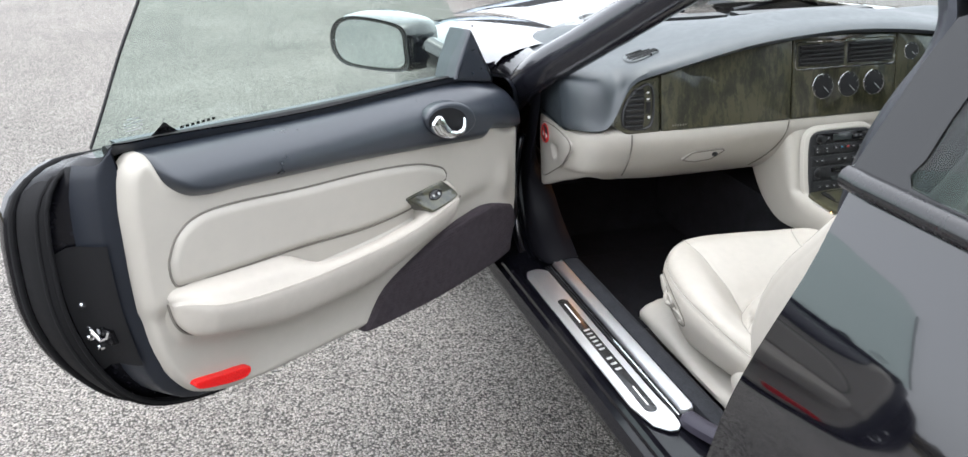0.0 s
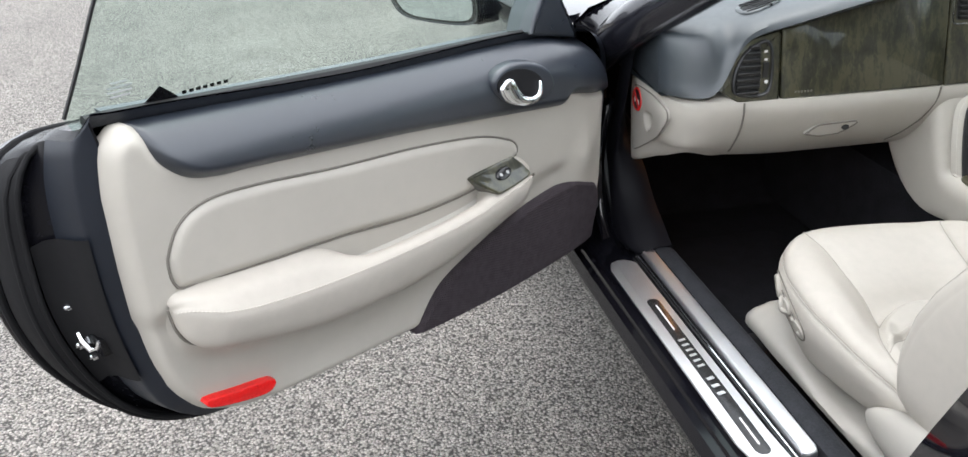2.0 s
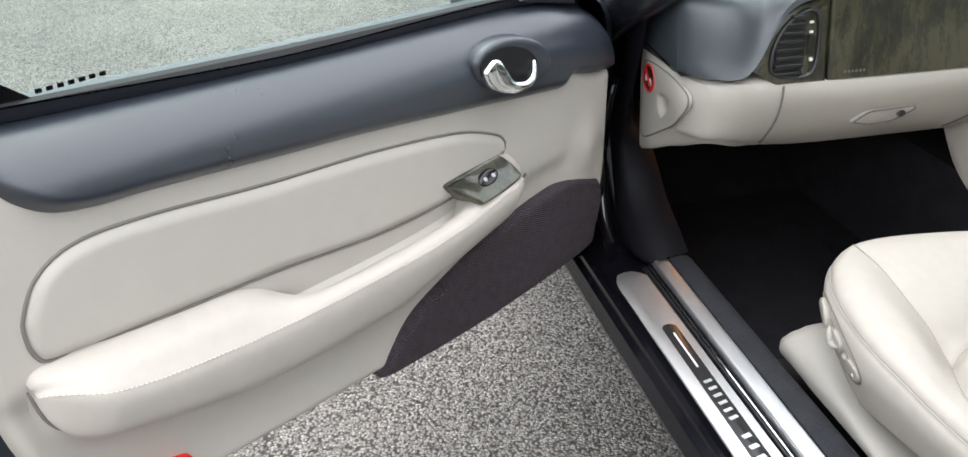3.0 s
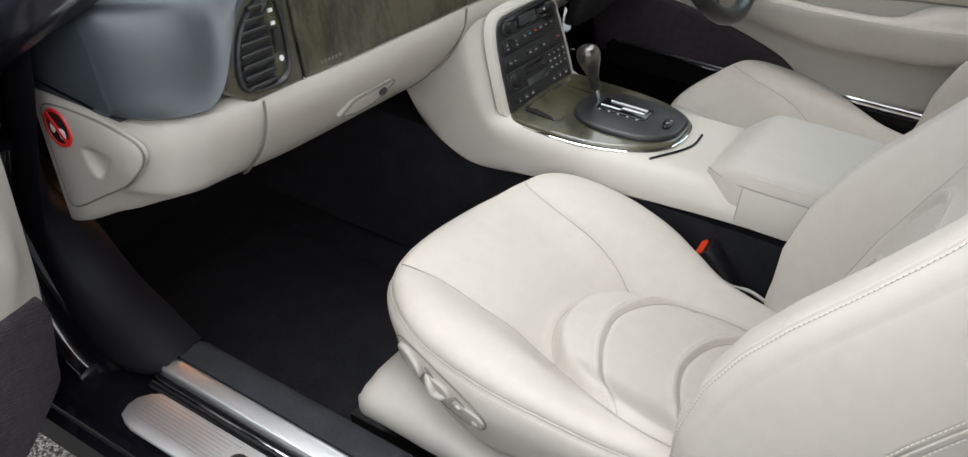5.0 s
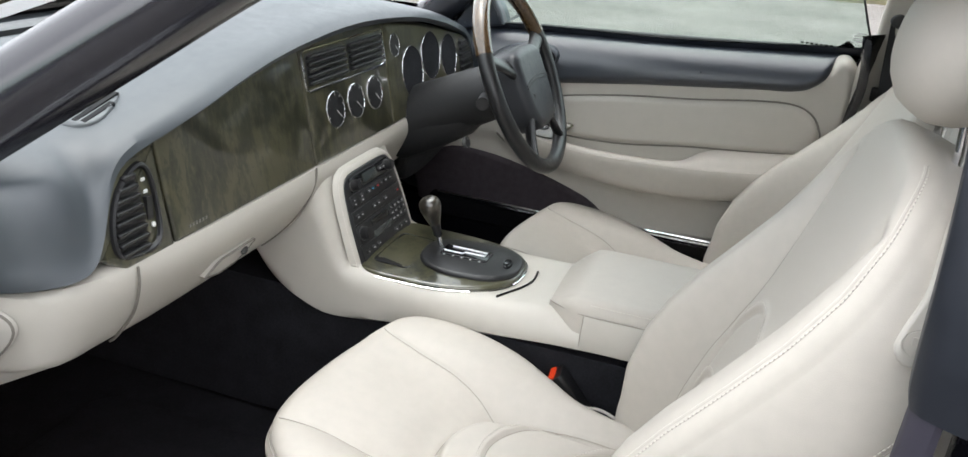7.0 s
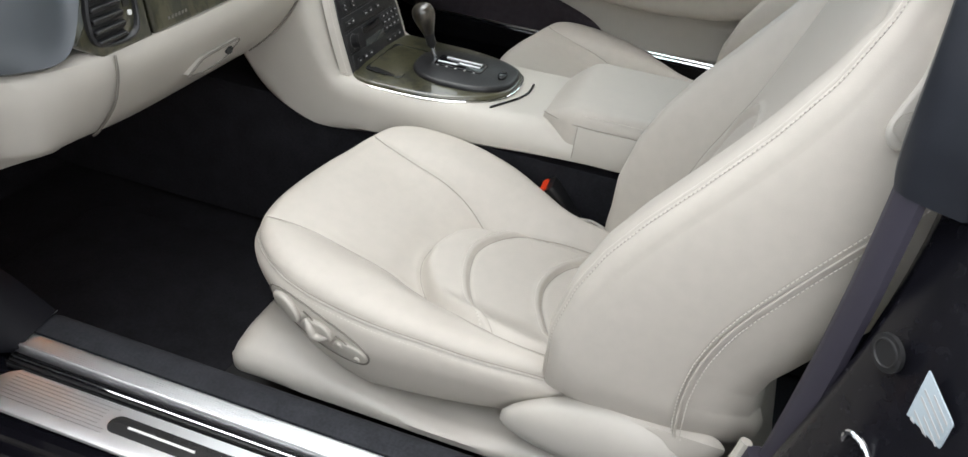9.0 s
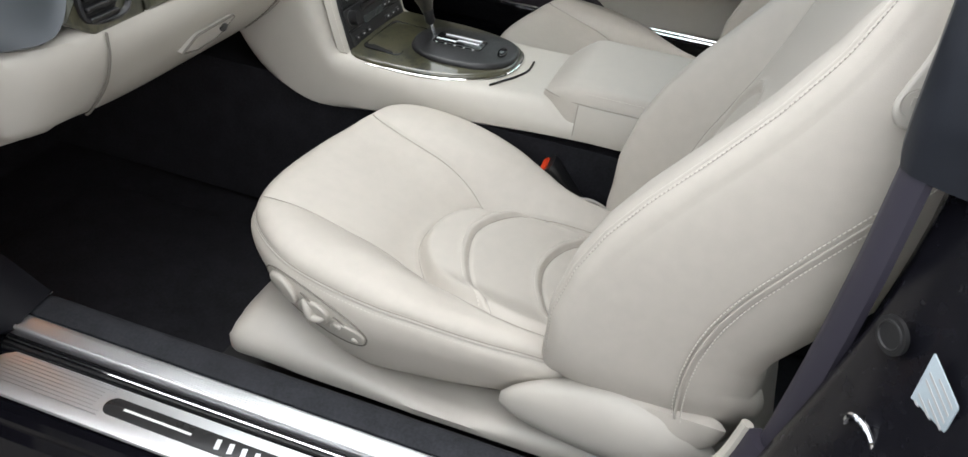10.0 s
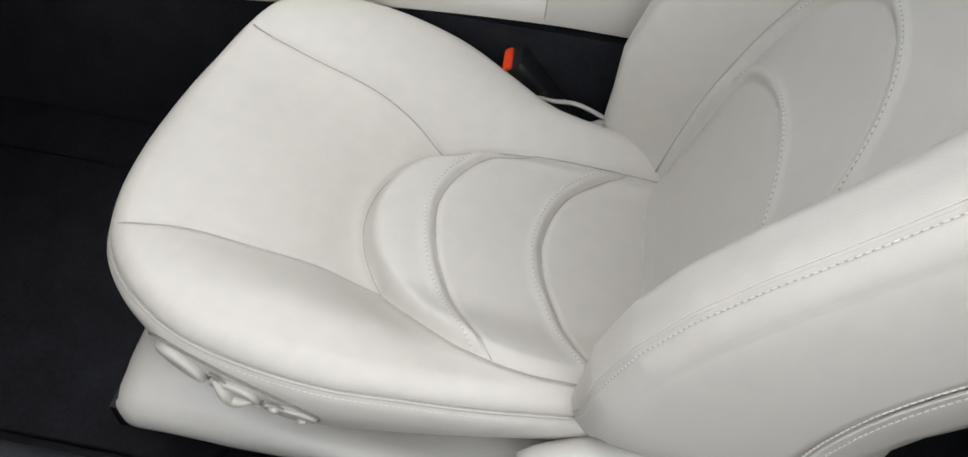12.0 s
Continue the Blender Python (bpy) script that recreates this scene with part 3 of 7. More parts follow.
    t.part("scuttle", loft(rings, closed=False), PLASTIC, "black plastic scuttle panel")
    for x0 in (-0.02, 0.50):
        p = cat([(x0, 0.92, 0.885), (x0 - 0.15, 0.86, 0.918), (x0 - 0.45, 0.74, 0.915)], 14)
        t.part("wiper", tube([Vector(q) for q in p], 0.007, 6), PLASTIC)
    # boot and rear end, closed off
    rings = []
    for k in range(16):
        u = k / 15
        y = -1.70 - 0.78 * u
        w = 0.86 - 0.16 * u * u
        z = 0.985 - 0.09 * u * u
        rings.append([Vector((w * x, y, 0.35 + (z - 0.35) * (1 - abs(x) ** 5 * 0.35))) for x in np.linspace(-1, 1, 21)])
    t.part("boot_lid", loft(rings, closed=False), PAINT)
    # bulkheads inside the shell
    t.part("front_bulkhead", merge(box((0, 0.93, 0.55), (1.5, 0.04, 0.64)), box((0, 0.90, 0.30), (1.5, 0.5, 0.02), Matrix.Rotation(radians(32), 3, 'X'))), CARPET, "black carpeted bulkhead")
    t.part("floor_pan", box((0, -0.50, 0.195), (1.36, 2.9, 0.02)), CARPET, "black floor carpet")


upper_body()


def jamb_details():
    """Lock striker, plug, paper label and vinyl trim on the rear jamb of the open doorway."""
    t = CAR
    pth = cat([(-0.672, -0.684, 0.455), (-0.666, -0.696, 0.54), (-0.671, -0.704, 0.64), (-0.677, -0.709, 0.74), (-0.678, -0.711, 0.80), (-0.677, -0.713, 0.880)], 40)
    rings = []
    for x, y, z in pth:
        rings.append([Vector((x + a, y + b, z)) for a, b in ((0.030, -0.022), (0.020, -0.006), (0.008, 0.002), (-0.004, 0.001), (-0.015, -0.006), (-0.022, -0.014), (-0.021, -0.020), (0.020, -0.030))])
    t.part("jamb_trim", loft(rings), PLUM, "plum-grey vinyl jamb trim")
    t.part("trim_lip", tube([Vector((x + 0.028, y - 0.010, z)) for x, y, z in pth], 0.006, 8), CREAM, "cream edge of the rear side trim")
    # its foot bends forward into the end of the sill
    foot = [Vector(p) for p in cat([(-0.753, -0.492, 0.396), (-0.744, -0.535, 0.400), (-0.726, -0.590, 0.409), (-0.700, -0.642, 0.432), (-0.680, -0.676, 0.468), (-0.672, -0.690, 0.520)], 36)]
    cap, edge = [], []
    for k, p in enumerate(foot):
        d = foot[min(k + 1, 35)] - foot[max(k - 1, 0)]
        side = Vector((-d.y, d.x, 0)).normalized() * -1
        if side.x < 0:
            side = -side
        up = d.cross(side).normalized()
        up = up if up.z + 0.2 * up.y > 0 else -up
        cap.append([p + side * a + up * b for a, b in ((-0.019, -0.014), (-0.018, 0.000), (-0.011, 0.007), (0.0, 0.009), (0.012, 0.007), (0.019, 0.001), (0.020, -0.014))])
        edge.append(p + side * 0.024 + up * 0.001)
    t.part("trim_foot", loft(cap), PLUM, "plum-grey vinyl foot of the jamb trim")
    t.part("trim_lip", tube(edge[8:], 0.007, 8), CREAM, "cream edge of the rear side trim")
    # broad rubber seal that carries on up beside the rear side window
    pth = cat([(-0.672, -0.712, 0.850), (-0.668, -0.709, 0.868), (-0.663, -0.708, 0.91), (-0.655, -0.708, 0.955), (-0.636, -0.709, 1.01), (-0.608, -0.711, 1.06), (-0.572, -0.712, 1.11), (-0.552, -0.702, 1.15), (-0.536, -0.672, 1.19)], 44)
    rings = []
    for k, (x, y, z) in enumerate(pth):
        g = 0.75 + 0.25 * min(1, k / 5)
        lean = 0.5 * (1 + math.tanh((z - 0.9) * 12))
        rings.append([Vector((x + a * g, y + b * g, z + c * lean)) for a, b, c in ((0.012, -0.028, 0.0), (0.012, -0.010, 0.0), (0.003, 0.003, 0.0), (-0.012, 0.004, 0.002), (-0.028, -0.006, 0.006), (-0.040, -0.020, 0.010), (-0.050, -0.034, 0.014), (-0.062, -0.056, 0.018), (-0.058, -0.066, 0.018), (-0.030, -0.050, 0.006))])
    t.part("quarter_seal", loft(rings), SEAL, "broad slate-black rubber door seal", smooth=55)
    n = Vector((-0.578, 0.816, 0.0)).normalized()
    ax = Vector((0.816, 0.578, 0)).normalized()
    up = Vector((0, 0, 1))
    c = Vector((-0.742, -0.742, 0.740)) + n * 0.003
    t.part("plug", merge(disc(c, up, ax, 0.0165, 0.0165, 0.003), ring(c + n * 0.002, up, ax, 0.0105, 0.0105, 0.003, 0.0025)), RUBBER, "round black rubber plug")
    for dx, z, w, h in ((0.004, 0.694, 0.014, 0.010), (0.010, 0.672, 0.016, 0.014)):
        t.part("jamb_slot", box(Vector((-0.742, -0.742, z)) + ax * dx + n * 0.0025, (w, 0.004, h), Matrix((ax, n, up)).transposed()), CARPET, "punched slot in the jamb")
    c = Vector((-0.760, -0.755, 0.648)) + n * 0.003
    st = t.part("lock_striker", slab(cat([(-0.030, -0.030), (0.018, -0.030), (0.022, 0.0), (0.016, 0.020), (-0.010, 0.024), (-0.028, 0.014)], 40, True), lambda a, b, h: c + ax * a + up * b + n * h, -0.004, 0.007, 0.003), GLOSSBLACK, "black steel lock striker plate")
    t.part("striker_loop", tube([c + n * h + ax * a + up * b for a, b, h in cat([(0.014, -0.020, 0.005), (0.014, 0.008, 0.016), (0.008, 0.020, 0.018), (-0.008, 0.021, 0.018), (-0.020, 0.006, 0.014), (-0.022, -0.012, 0.006)], 24)], 0.0028, 8), CHROME, "bright steel striker loop", under=st)
    for a, b in ((-0.018, -0.012), (-0.004, 0.004)):
        t.part("bolt", merge(disc(c + n * 0.007 + ax * a + up * b, up, ax, 0.0070, 0.0070, 0.003, 16), disc(c + n * 0.010 + ax * a + up * b, up, ax, 0.0040, 0.0040, 0.002, 6)), DARKCHROME, "dark steel bolt", under=st)


jamb_details()


# ---- tread plate ----
def tread_plate():
    t = Thing("tread_plate", (-0.78, -0.16, 0.385), "brushed aluminium door sill tread plate with a dark inlaid strip", "tread plate")
    z0 = 0.385
    to = lambda a, b, h: (a, b, z0 + h + 0.03 * (a + 0.74))
    out = [(-0.838, 0.150), (-0.832, 0.178), (-0.805, 0.190), (-0.776, 0.172), (-0.772, -0.40), (-0.768, -0.47), (-0.770, -0.50), (-0.778, -0.515), (-0.795, -0.515), (-0.820, -0.490), (-0.835, -0.42)]
    t.part("lower_plate", slab(resample(np.array(out + out[:1]), 90, True), to, 0, 0.004, 0.0015), ALU)
    for k in range(9):
        x = -0.8135 + k * 0.0052
        for ya, yb in ((0.015 + 0.012 * (abs(k - 4) < 3), 0.165),):
            t.part("rib", tube([Vector(to(x - 0.006, ya, 0.0042)), Vector(to(x - 0.006, yb, 0.0042))], 0.0008, 6), ALU)
    oval = rrect(-0.815, -0.452, -0.789, 0.016, 0.0125, 8)
    inlay = t.part("inlay", slab(oval, to, 0.003, 0.0048, 0.0006), DARKCHROME, "dark grey inlaid strip with silver marks")
    for ya, yb in ((-0.010, -0.100), (-0.365, -0.430)):
        t.part("silver_line", box(to(-0.802, (ya + yb) / 2, 0.0052), (0.003, abs(yb - ya), 0.0008)), WHITE, under=inlay)
    # lettering is shown as plain silver bars of its size
    y = -0.135
    for group, wid in ((6, 0.0165), (3, 0.021)):
        for k in range(group):
            t.part("silver_bar", box(to(-0.802, y, 0.0052), (0.014, wid * 0.34, 0.0008), Matrix.Rotation(0.25, 3, "Z")), ALU, under=inlay)
            y -= wid
        y -= 0.022
    ch = [(-0.7735, 0.195), (-0.750, 0.205), (-0.750, -0.48), (-0.7625, -0.48)]
    t.part("channel", slab(resample(np.array(ch + ch[:1]), 60, True), to, -0.004, 0.0005, 0.0005), RUBBER, "black rubber channel")
    for x, r in ((-0.7700, 0.0018), (-0.7560, 0.0022)):
        t.part("channel_rib", tube([Vector(to(x, 0.198, 0.0015)), Vector(to(x + 0.004 * (x < -0.76), -0.475, 0.0015))], r, 6), GLOSSBLACK)
    t.part("chrome_bead", tube([Vector(to(-0.7630, 0.198, 0.0022)), Vector(to(-0.7600, -0.475, 0.0022))], 0.0019, 8), CHROME, "thin bright bead in the channel")
    up = [(-0.7525, 0.195), (-0.748, 0.212), (-0.735, 0.215), (-0.7235, 0.205), (-0.7235, -0.46), (-0.730, -0.475), (-0.7525, -0.475)]
    t.part("upper_plate", slab(resample(np.array(up + up[:1]), 90, True), to, -0.004, 0.0125, 0.005), ALU)
    for k in range(6):
        x = -0.7475 + k * 0.0030
        t.part("rib", tube([Vector(to(x, 0.20, 0.0126)), Vector(to(x, -0.46, 0.0126))], 0.0006, 6), ALU)


tread_plate()


def far_tread_plate():
    t = Thing("tread_plate", (0.76, -0.16, 0.385), "black door sill tread plate with two bright strips", "tread plate")
    t.part("plate", box((0.672, -0.20, 0.405), (0.052, 0.84, 0.050)), GLOSSBLACK)
    for x in (0.662, 0.685):
        t.part("bright_strip", tube([Vector((x, 0.20, 0.433)), Vector((x, -0.60, 0.433))], 0.0042, 8, flat=1.2), CHROME, "bright metal strip")


far_tread_plate()


# ---- cabin floor ----
def cabin():
    # carpet inside the sill, sloping to the floor
    t = Thing("sill_carpet", (-0.65, -0.1, 0.2), "black carpet covering the inner sill", "carpet")
    rings = []
    for y in np.linspace(0.195, -0.72, 20):
        rings.append([Vector((x, y, z)) for x, z in ((-0.7225, 0.360), (-0.7225, 0.398), (-0.716, 0.4015), (-0.700, 0.402), (-0.686, 0.399), (-0.674, 0.388), (-0.662, 0.36), (-0.640, 0.29), (-0.622, 0.205), (-0.72, 0.205))])
    t.part("carpet", loft(rings), SILLCARPET)
    # kick panel ahead of the doorway
    t = Thing("kick_panel", (-0.70, 0.4, 0.25), "black plastic kick panel beside the footwell", "trim panel")
    pts = [(0.24, 0.385), (0.32, 0.41), (0.38, 0.47), (0.42, 0.54), (0.46, 0.60), (0.62, 0.62), (0.90, 0.62), (0.90, 0.20), (0.24, 0.20)]
    t.part("panel", slab(cat(pts, 60, True), lambda a, b, h: (-0.735 + h, a, b), 0, 0.055, 0.02), PLASTIC)
    # smooth trim that sweeps from the dash end down into the sill
    oc = cat([(-0.752, 0.192, 0.393), (-0.768, 0.215, 0.394), (-0.774, 0.250, 0.405), (-0.770, 0.300, 0.432), (-0.763, 0.345, 0.475), (-0.759, 0.368, 0.53), (-0.757, 0.372, 0.58), (-0.757, 0.356, 0.64), (-0.757, 0.335, 0.70), (-0.757, 0.314, 0.77), (-0.757, 0.302, 0.83)], 60)
    ic = cat([(-0.684, 0.192, 0.404), (-0.684, 0.215, 0.416), (-0.684, 0.250, 0.436), (-0.684, 0.300, 0.458), (-0.686, 0.348, 0.502), (-0.694, 0.380, 0.545), (-0.722, 0.395, 0.59), (-0.734, 0.390, 0.64), (-0.735, 0.388, 0.70), (-0.735, 0.386, 0.77), (-0.735, 0.384, 0.83)], 60)
    rings = []
    for o, q in zip(oc, ic):
        o, q = Vector(o), Vector(q)
        m = (o + q) / 2
        tip = Vector((0, -0.4, 0.9)) if o.z < 0.47 else Vector((0, -0.9, 0.3))
        bow = 0.12 * (o - q).length
        rings.append([q + Vector((0.002, 0.030, -0.030)), q, q * 0.85 + o * 0.15 + tip * bow * 0.5, q * 0.55 + o * 0.45 + tip * bow, q * 0.2 + o * 0.8 + tip * bow * 0.7, o + tip * bow * 0.1, o + Vector((-0.006, 0.010, -0.006)), o + Vector((-0.004, 0.060, -0.016))])
    sm = np.array([[tuple(p) for p in r] for r in rings])
    for _ in range(6):
        sm[1:-1] = (sm[:-2] + 2 * sm[1:-1] + sm[2:]) / 4
    t.part("edge_trim", loft([[tuple(p) for p in r] for r in sm], closed=False), SILLTRIM, "smooth charcoal sill trim", smooth=60)
    t.part("flange", tube([Vector(p) + Vector((-0.030, 0.034, -0.014)) for p in oc[6:46]], 0.014, 12), PAINT, "glossy black painted flange")
    t.part("trim_gap", tube([Vector(p) for p in cat([(-0.684, 0.193, 0.4045), (-0.700, 0.192, 0.4055), (-0.722, 0.193, 0.4035)], 12)], 0.0014, 6), GLOSSBLACK)
    mat_o = rrect(-0.60, -0.10, -0.21, 0.55, 0.05)
    m = Thing("floor_mat", (-0.4, 0.2, 0.206), "black carpet floor mat in the passenger footwell", "floor mat")
    m.part("mat", slab(mat_o, lambda a, b, h: (a, b, 0.206 + h), 0, 0.010, 0.004), CARPET)
    # rear bench and parcel shelf behind the front seats
    r = Thing("rear_bench", (0, -1.25, 0.2), "cream leather rear bench seat", "rear seat")
    for s in (-1, 1):
        o = rrect(s * 0.35 - 0.25, -1.35, s * 0.35 + 0.25, -1.0, 0.06)
        r.part("cushion", slab(o, lambda a, b, h: (a, b, 0.30 + h), 0, 0.16, 0.04, 5), LEATHER)
        o = rrect(s * 0.35 - 0.25, 0.42, s * 0.35 + 0.25, 0.86, 0.07)
        r.part("backrest", slab(o, lambda a, b, h: (a, -1.36 - 0.25 * (b - 0.42) + h, b), -0.05, 0.05, 0.04, 5), LEATHER)
    c = Thing("rear_side_trim", (0.0, -1.0, 0.4), "cream vinyl trim lining the rear cabin sides", "trim panel")
    for s in (-1, 1):
        c.part("panel", slab(cat([(-0.735, 0.40), (-0.725, 0.70), (-0.755, 0.93), (-0.80, 0.975), (-1.1, 0.975), (-1.35, 0.965), (-1.8, 0.95), (-1.8, 0.40), (-1.2, 0.35)], 60, True), lambda a, b, h: (s * (0.725 - h), a - 0.075 * (s < 0), b), 0, 0.03, 0.012), CREAM)
        c.part("pillar_trim", slab(cat([(-0.758, 0.93), (-0.785, 1.05), (-0.83, 1.15), (-0.89, 1.15), (-0.875, 1.05), (-0.86, 0.93)], 40, True), lambda a, b, h: (s * (0.690 - 0.46 * (b - 0.93) - h), a - 0.02 * (s < 0) - 0.08 * (s > 0), b), 0, 0.02, 0.008), CREAM)
    c.part("pillar_trim", slab(cat([(-0.772, 0.58), (-0.772, 0.80), (-0.772, 1.04), (-0.780, 1.12), (-0.800, 1.16), (-0.850, 1.16), (-0.838, 1.08), (-0.822, 0.95), (-0.815, 0.78), (-0.82, 0.58)], 60, True), lambda a, b, h: (0.712 - 0.30 * max(0, b - 0.98) - h, a, b), -0.01, 0.014, 0.008), CREAM)
    belt = Thing("seat_belt", (0.68, -0.82, 0.60), "black seat belt webbing hanging beside the rear pillar", "seat belt")
    belt.part("webbing", loft([[Vector((x, y + d, z)) for x, d in ((0.676, -0.024), (0.676, 0.024), (0.6785, 0.024), (0.6785, -0.024))] for y, z in cat([(-0.812, 1.02), (-0.818, 0.92), (-0.826, 0.80), (-0.835, 0.62)], 16)]), BELT)
    belt.part("guide", slab(ell(-0.808, 1.016, 0.022, 0.016, 30), lambda a, b, h: (0.684 - h, a, b), 0, 0.016, 0.005), PLASTIC, "black plastic belt guide")
    belt.part("height_clip", slab(rrect(-0.812, 0.838, -0.786, 0.870, 0.005), lambda a, b, h: (0.692 - h, a, b), 0, 0.010, 0.003), PLASTIC)
    c.part("parcel_shelf", box((0, -1.66, 0.93), (1.36, 0.36, 0.03)), CREAM)
    # driver's footwell side
    k = Thing("pedal_box_cover", (0.4, 0.7, 0.3), "black plastic lower dash cover over the pedals", "trim panel")
    k.part("cover", box((0.42, 0.45, 0.60), (0.58, 0.50, 0.02), Matrix.Rotation(radians(-14), 3, 'X')), PLASTIC)


cabin()


# ---- doors ----
def height_panel(top, bot, u0, u1, w_of, nu=110, nv=50, skirt=0.03, edge=0.012):
    """A padded panel in door coordinates (u, w, z) between two curves z(u)."""
    us = u0 + (u1 - u0) * 0.5 * (1 - np.cos(np.linspace(0, math.pi, nu)))
    ts = 0.5 * (1 - np.cos(np.linspace(0, math.pi, nv)))
    zt, zb = np.interp(us, *top), np.interp(us, *bot)
    U = np.repeat(us[:, None], nv, 1)
    Z = zb[:, None] + (zt - zb)[:, None] * ts[None, :]
    border = np.r_[np.c_[us, zb], np.c_[us[::-1], zt[::-1]]]
    border = np.r_[border, border[:1]]
    d = dist_poly(np.c_[U.ravel(), Z.ravel()], border).reshape(U.shape)
    W = w_of(U, Z, d)
    v = [(U[i, j], W[i, j], Z[i, j]) for i in range(nu) for j in range(nv)]
    f = [(i * nv + j, i * nv + j + 1, (i + 1) * nv + j + 1, (i + 1) * nv + j) for i in range(nu - 1) for j in range(nv - 1)]
    loop = [i * nv for i in range(nu)] + [(nu - 1) * nv + j for j in range(1, nv)] + [i * nv + nv - 1 for i in range(nu - 2, -1, -1)] + [j for j in range(nv - 2, 0, -1)]
    k = len(v)
    v += [(v[i][0], v[i][1] - skirt, v[i][2]) for i in loop]
    n = len(loop)
    f += [(loop[i], loop[(i + 1) % n], k + (i + 1) % n, k + i) for i in range(n)]
    return v, f


def curve_xy(pts, n=200):
    c = cat(pts, n)
    c = c[np.argsort(c[:, 0])]
    return c[:, 0], c[:, 1]


def door(name, matrix, label, mirror):
    t = Thing(name, None, label, "car door", matrix=matrix, mirror=mirror)
    # trim panel outline: top edge and bottom edge over u
    top = curve_xy([(-0.008, 0.745), (0.05, 0.752), (0.16, 0.79), (0.5, 0.83), (0.86, 0.86), (0.97, 0.885), (1.000, 0.925), (1.020, 0.938), (1.040, 0.930), (1.055, 0.905), (1.063, 0.84)])
    bot = curve_xy([(-0.008, 0.56), (0.0, 0.50), (0.02, 0.44), (0.06, 0.405), (0.31, 0.400), (0.53, 0.415), (0.86, 0.440), (0.97, 0.468), (1.02, 0.515), (1.045, 0.575), (1.058, 0.66), (1.063, 0.78)])
    low = curve_xy([(0.24, 0.63), (0.28, 0.603), (0.36, 0.582), (0.56, 0.552), (0.70, 0.553), (0.82, 0.566), (0.95, 0.600), (0.995, 0.618), (1.015, 0.645), (1.022, 0.685)])

    def base(U, Z, d):
        w = 0.028 - 0.028 * np.clip(1 - d / 0.022, 0, 1) ** 2
        zl = np.interp(U, *low)
        w = w - 0.012 * sstep(0.0, 0.035, zl - Z) * sstep(0.0, 0.06, U - 0.1) * sstep(0.12, 0.2, Z - 0.3)
        w = w + 0.012 * np.exp(-((U - 0.07) / 0.03) ** 2 - ((Z - 0.62) / 0.05) ** 2)
        return w

    trim = t.part("trim_panel", height_panel(top, bot, -0.007, 1.062, base, 150, 70, 0.014), CREAM, "cream vinyl door trim panel")
    # padded inset above the armrest
    it = curve_xy([(0.29, 0.688), (0.295, 0.705), (0.32, 0.722), (0.40, 0.750), (0.55, 0.775), (0.72, 0.793), (0.86, 0.812), (0.94, 0.815), (0.985, 0.795), (1.008, 0.755), (1.010, 0.735)])
    ib = curve_xy([(0.29, 0.686), (0.34, 0.668), (0.42, 0.652), (0.56, 0.655), (0.72, 0.676), (0.87, 0.690), (0.985, 0.702), (1.004, 0.712), (1.010, 0.733)])
    t.part("inset_pad", height_panel(it, ib, 0.291, 1.009, lambda U, Z, d: 0.026 + 0.009 * (1 - np.clip(1 - d / 0.016, 0, 1) ** 2), 110, 40, 0.01), CREAM, "cream padded inset", under=trim)
    gap = np.r_[np.c_[np.array(it).T], np.c_[np.array(ib).T][::-1]]
    gap = gap[(gap[:, 0] > 0.292) & (gap[:, 0] < 1.0095)]
    # dark tubes paint the shade in the creases round inset and armrest
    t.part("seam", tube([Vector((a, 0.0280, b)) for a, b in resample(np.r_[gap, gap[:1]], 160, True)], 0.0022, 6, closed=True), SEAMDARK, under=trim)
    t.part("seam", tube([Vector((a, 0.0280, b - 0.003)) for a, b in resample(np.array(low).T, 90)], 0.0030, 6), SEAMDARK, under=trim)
    # armrest: a long roll with a stitched edge
    arm = []
    us = 0.262 + (1.022 - 0.262) * 0.5 * (1 - np.cos(np.linspace(0, math.pi, 90)))
    back = curve_xy([(0.255, 0.640), (0.27, 0.668), (0.30, 0.688), (0.34, 0.672), (0.42, 0.652), (0.56, 0.660), (0.72, 0.678), (0.87, 0.694), (1.0, 0.706), (1.024, 0.69)])
    st = curve_xy([(0.255, 0.630), (0.29, 0.648), (0.33, 0.650), (0.456, 0.634), (0.608, 0.634), (0.771, 0.643), (0.912, 0.662), (1.0, 0.686), (1.024, 0.681)])
    pts_st = []
    for u in us:
        zb, zs, zl = np.interp(u, *back), np.interp(u, *st), np.interp(u, *low)
        e = min(1.0, math.sqrt(max(0, min(u - 0.2615, 1.0225 - u)) / 0.055))
        wm = 0.030 + (0.048 - 0.006 * sstep(0.6, 0.3, u)) * e
        mid = 0.5 * (zs + zl)
        g = float(sstep(0.380, 0.440, u) * sstep(0.80, 0.66, u))
        back_pts = [(0.018 * (1 - g) + (wm - 0.030) * g, zb * (1 - g) + (zs - 0.016) * g), ((0.030 + 0.55 * (wm - 0.03)) * (1 - g) + (wm - 0.024) * g, (zb * 0.5 + zs * 0.5 + 0.003 * e) * (1 - g) + (zs + 0.002) * g)]
        sec = cat(back_pts + [(wm - 0.005, zs + 0.003 * e), (wm + 0.004 * e, zs - 0.010 * e), (wm + 0.003 * e, mid + 0.004), (wm - 0.005 * e, zl + 0.014 * e), (0.052 * e + 0.03 * (1 - e), zl - 0.001), (0.016, zl + 0.007)], 30)
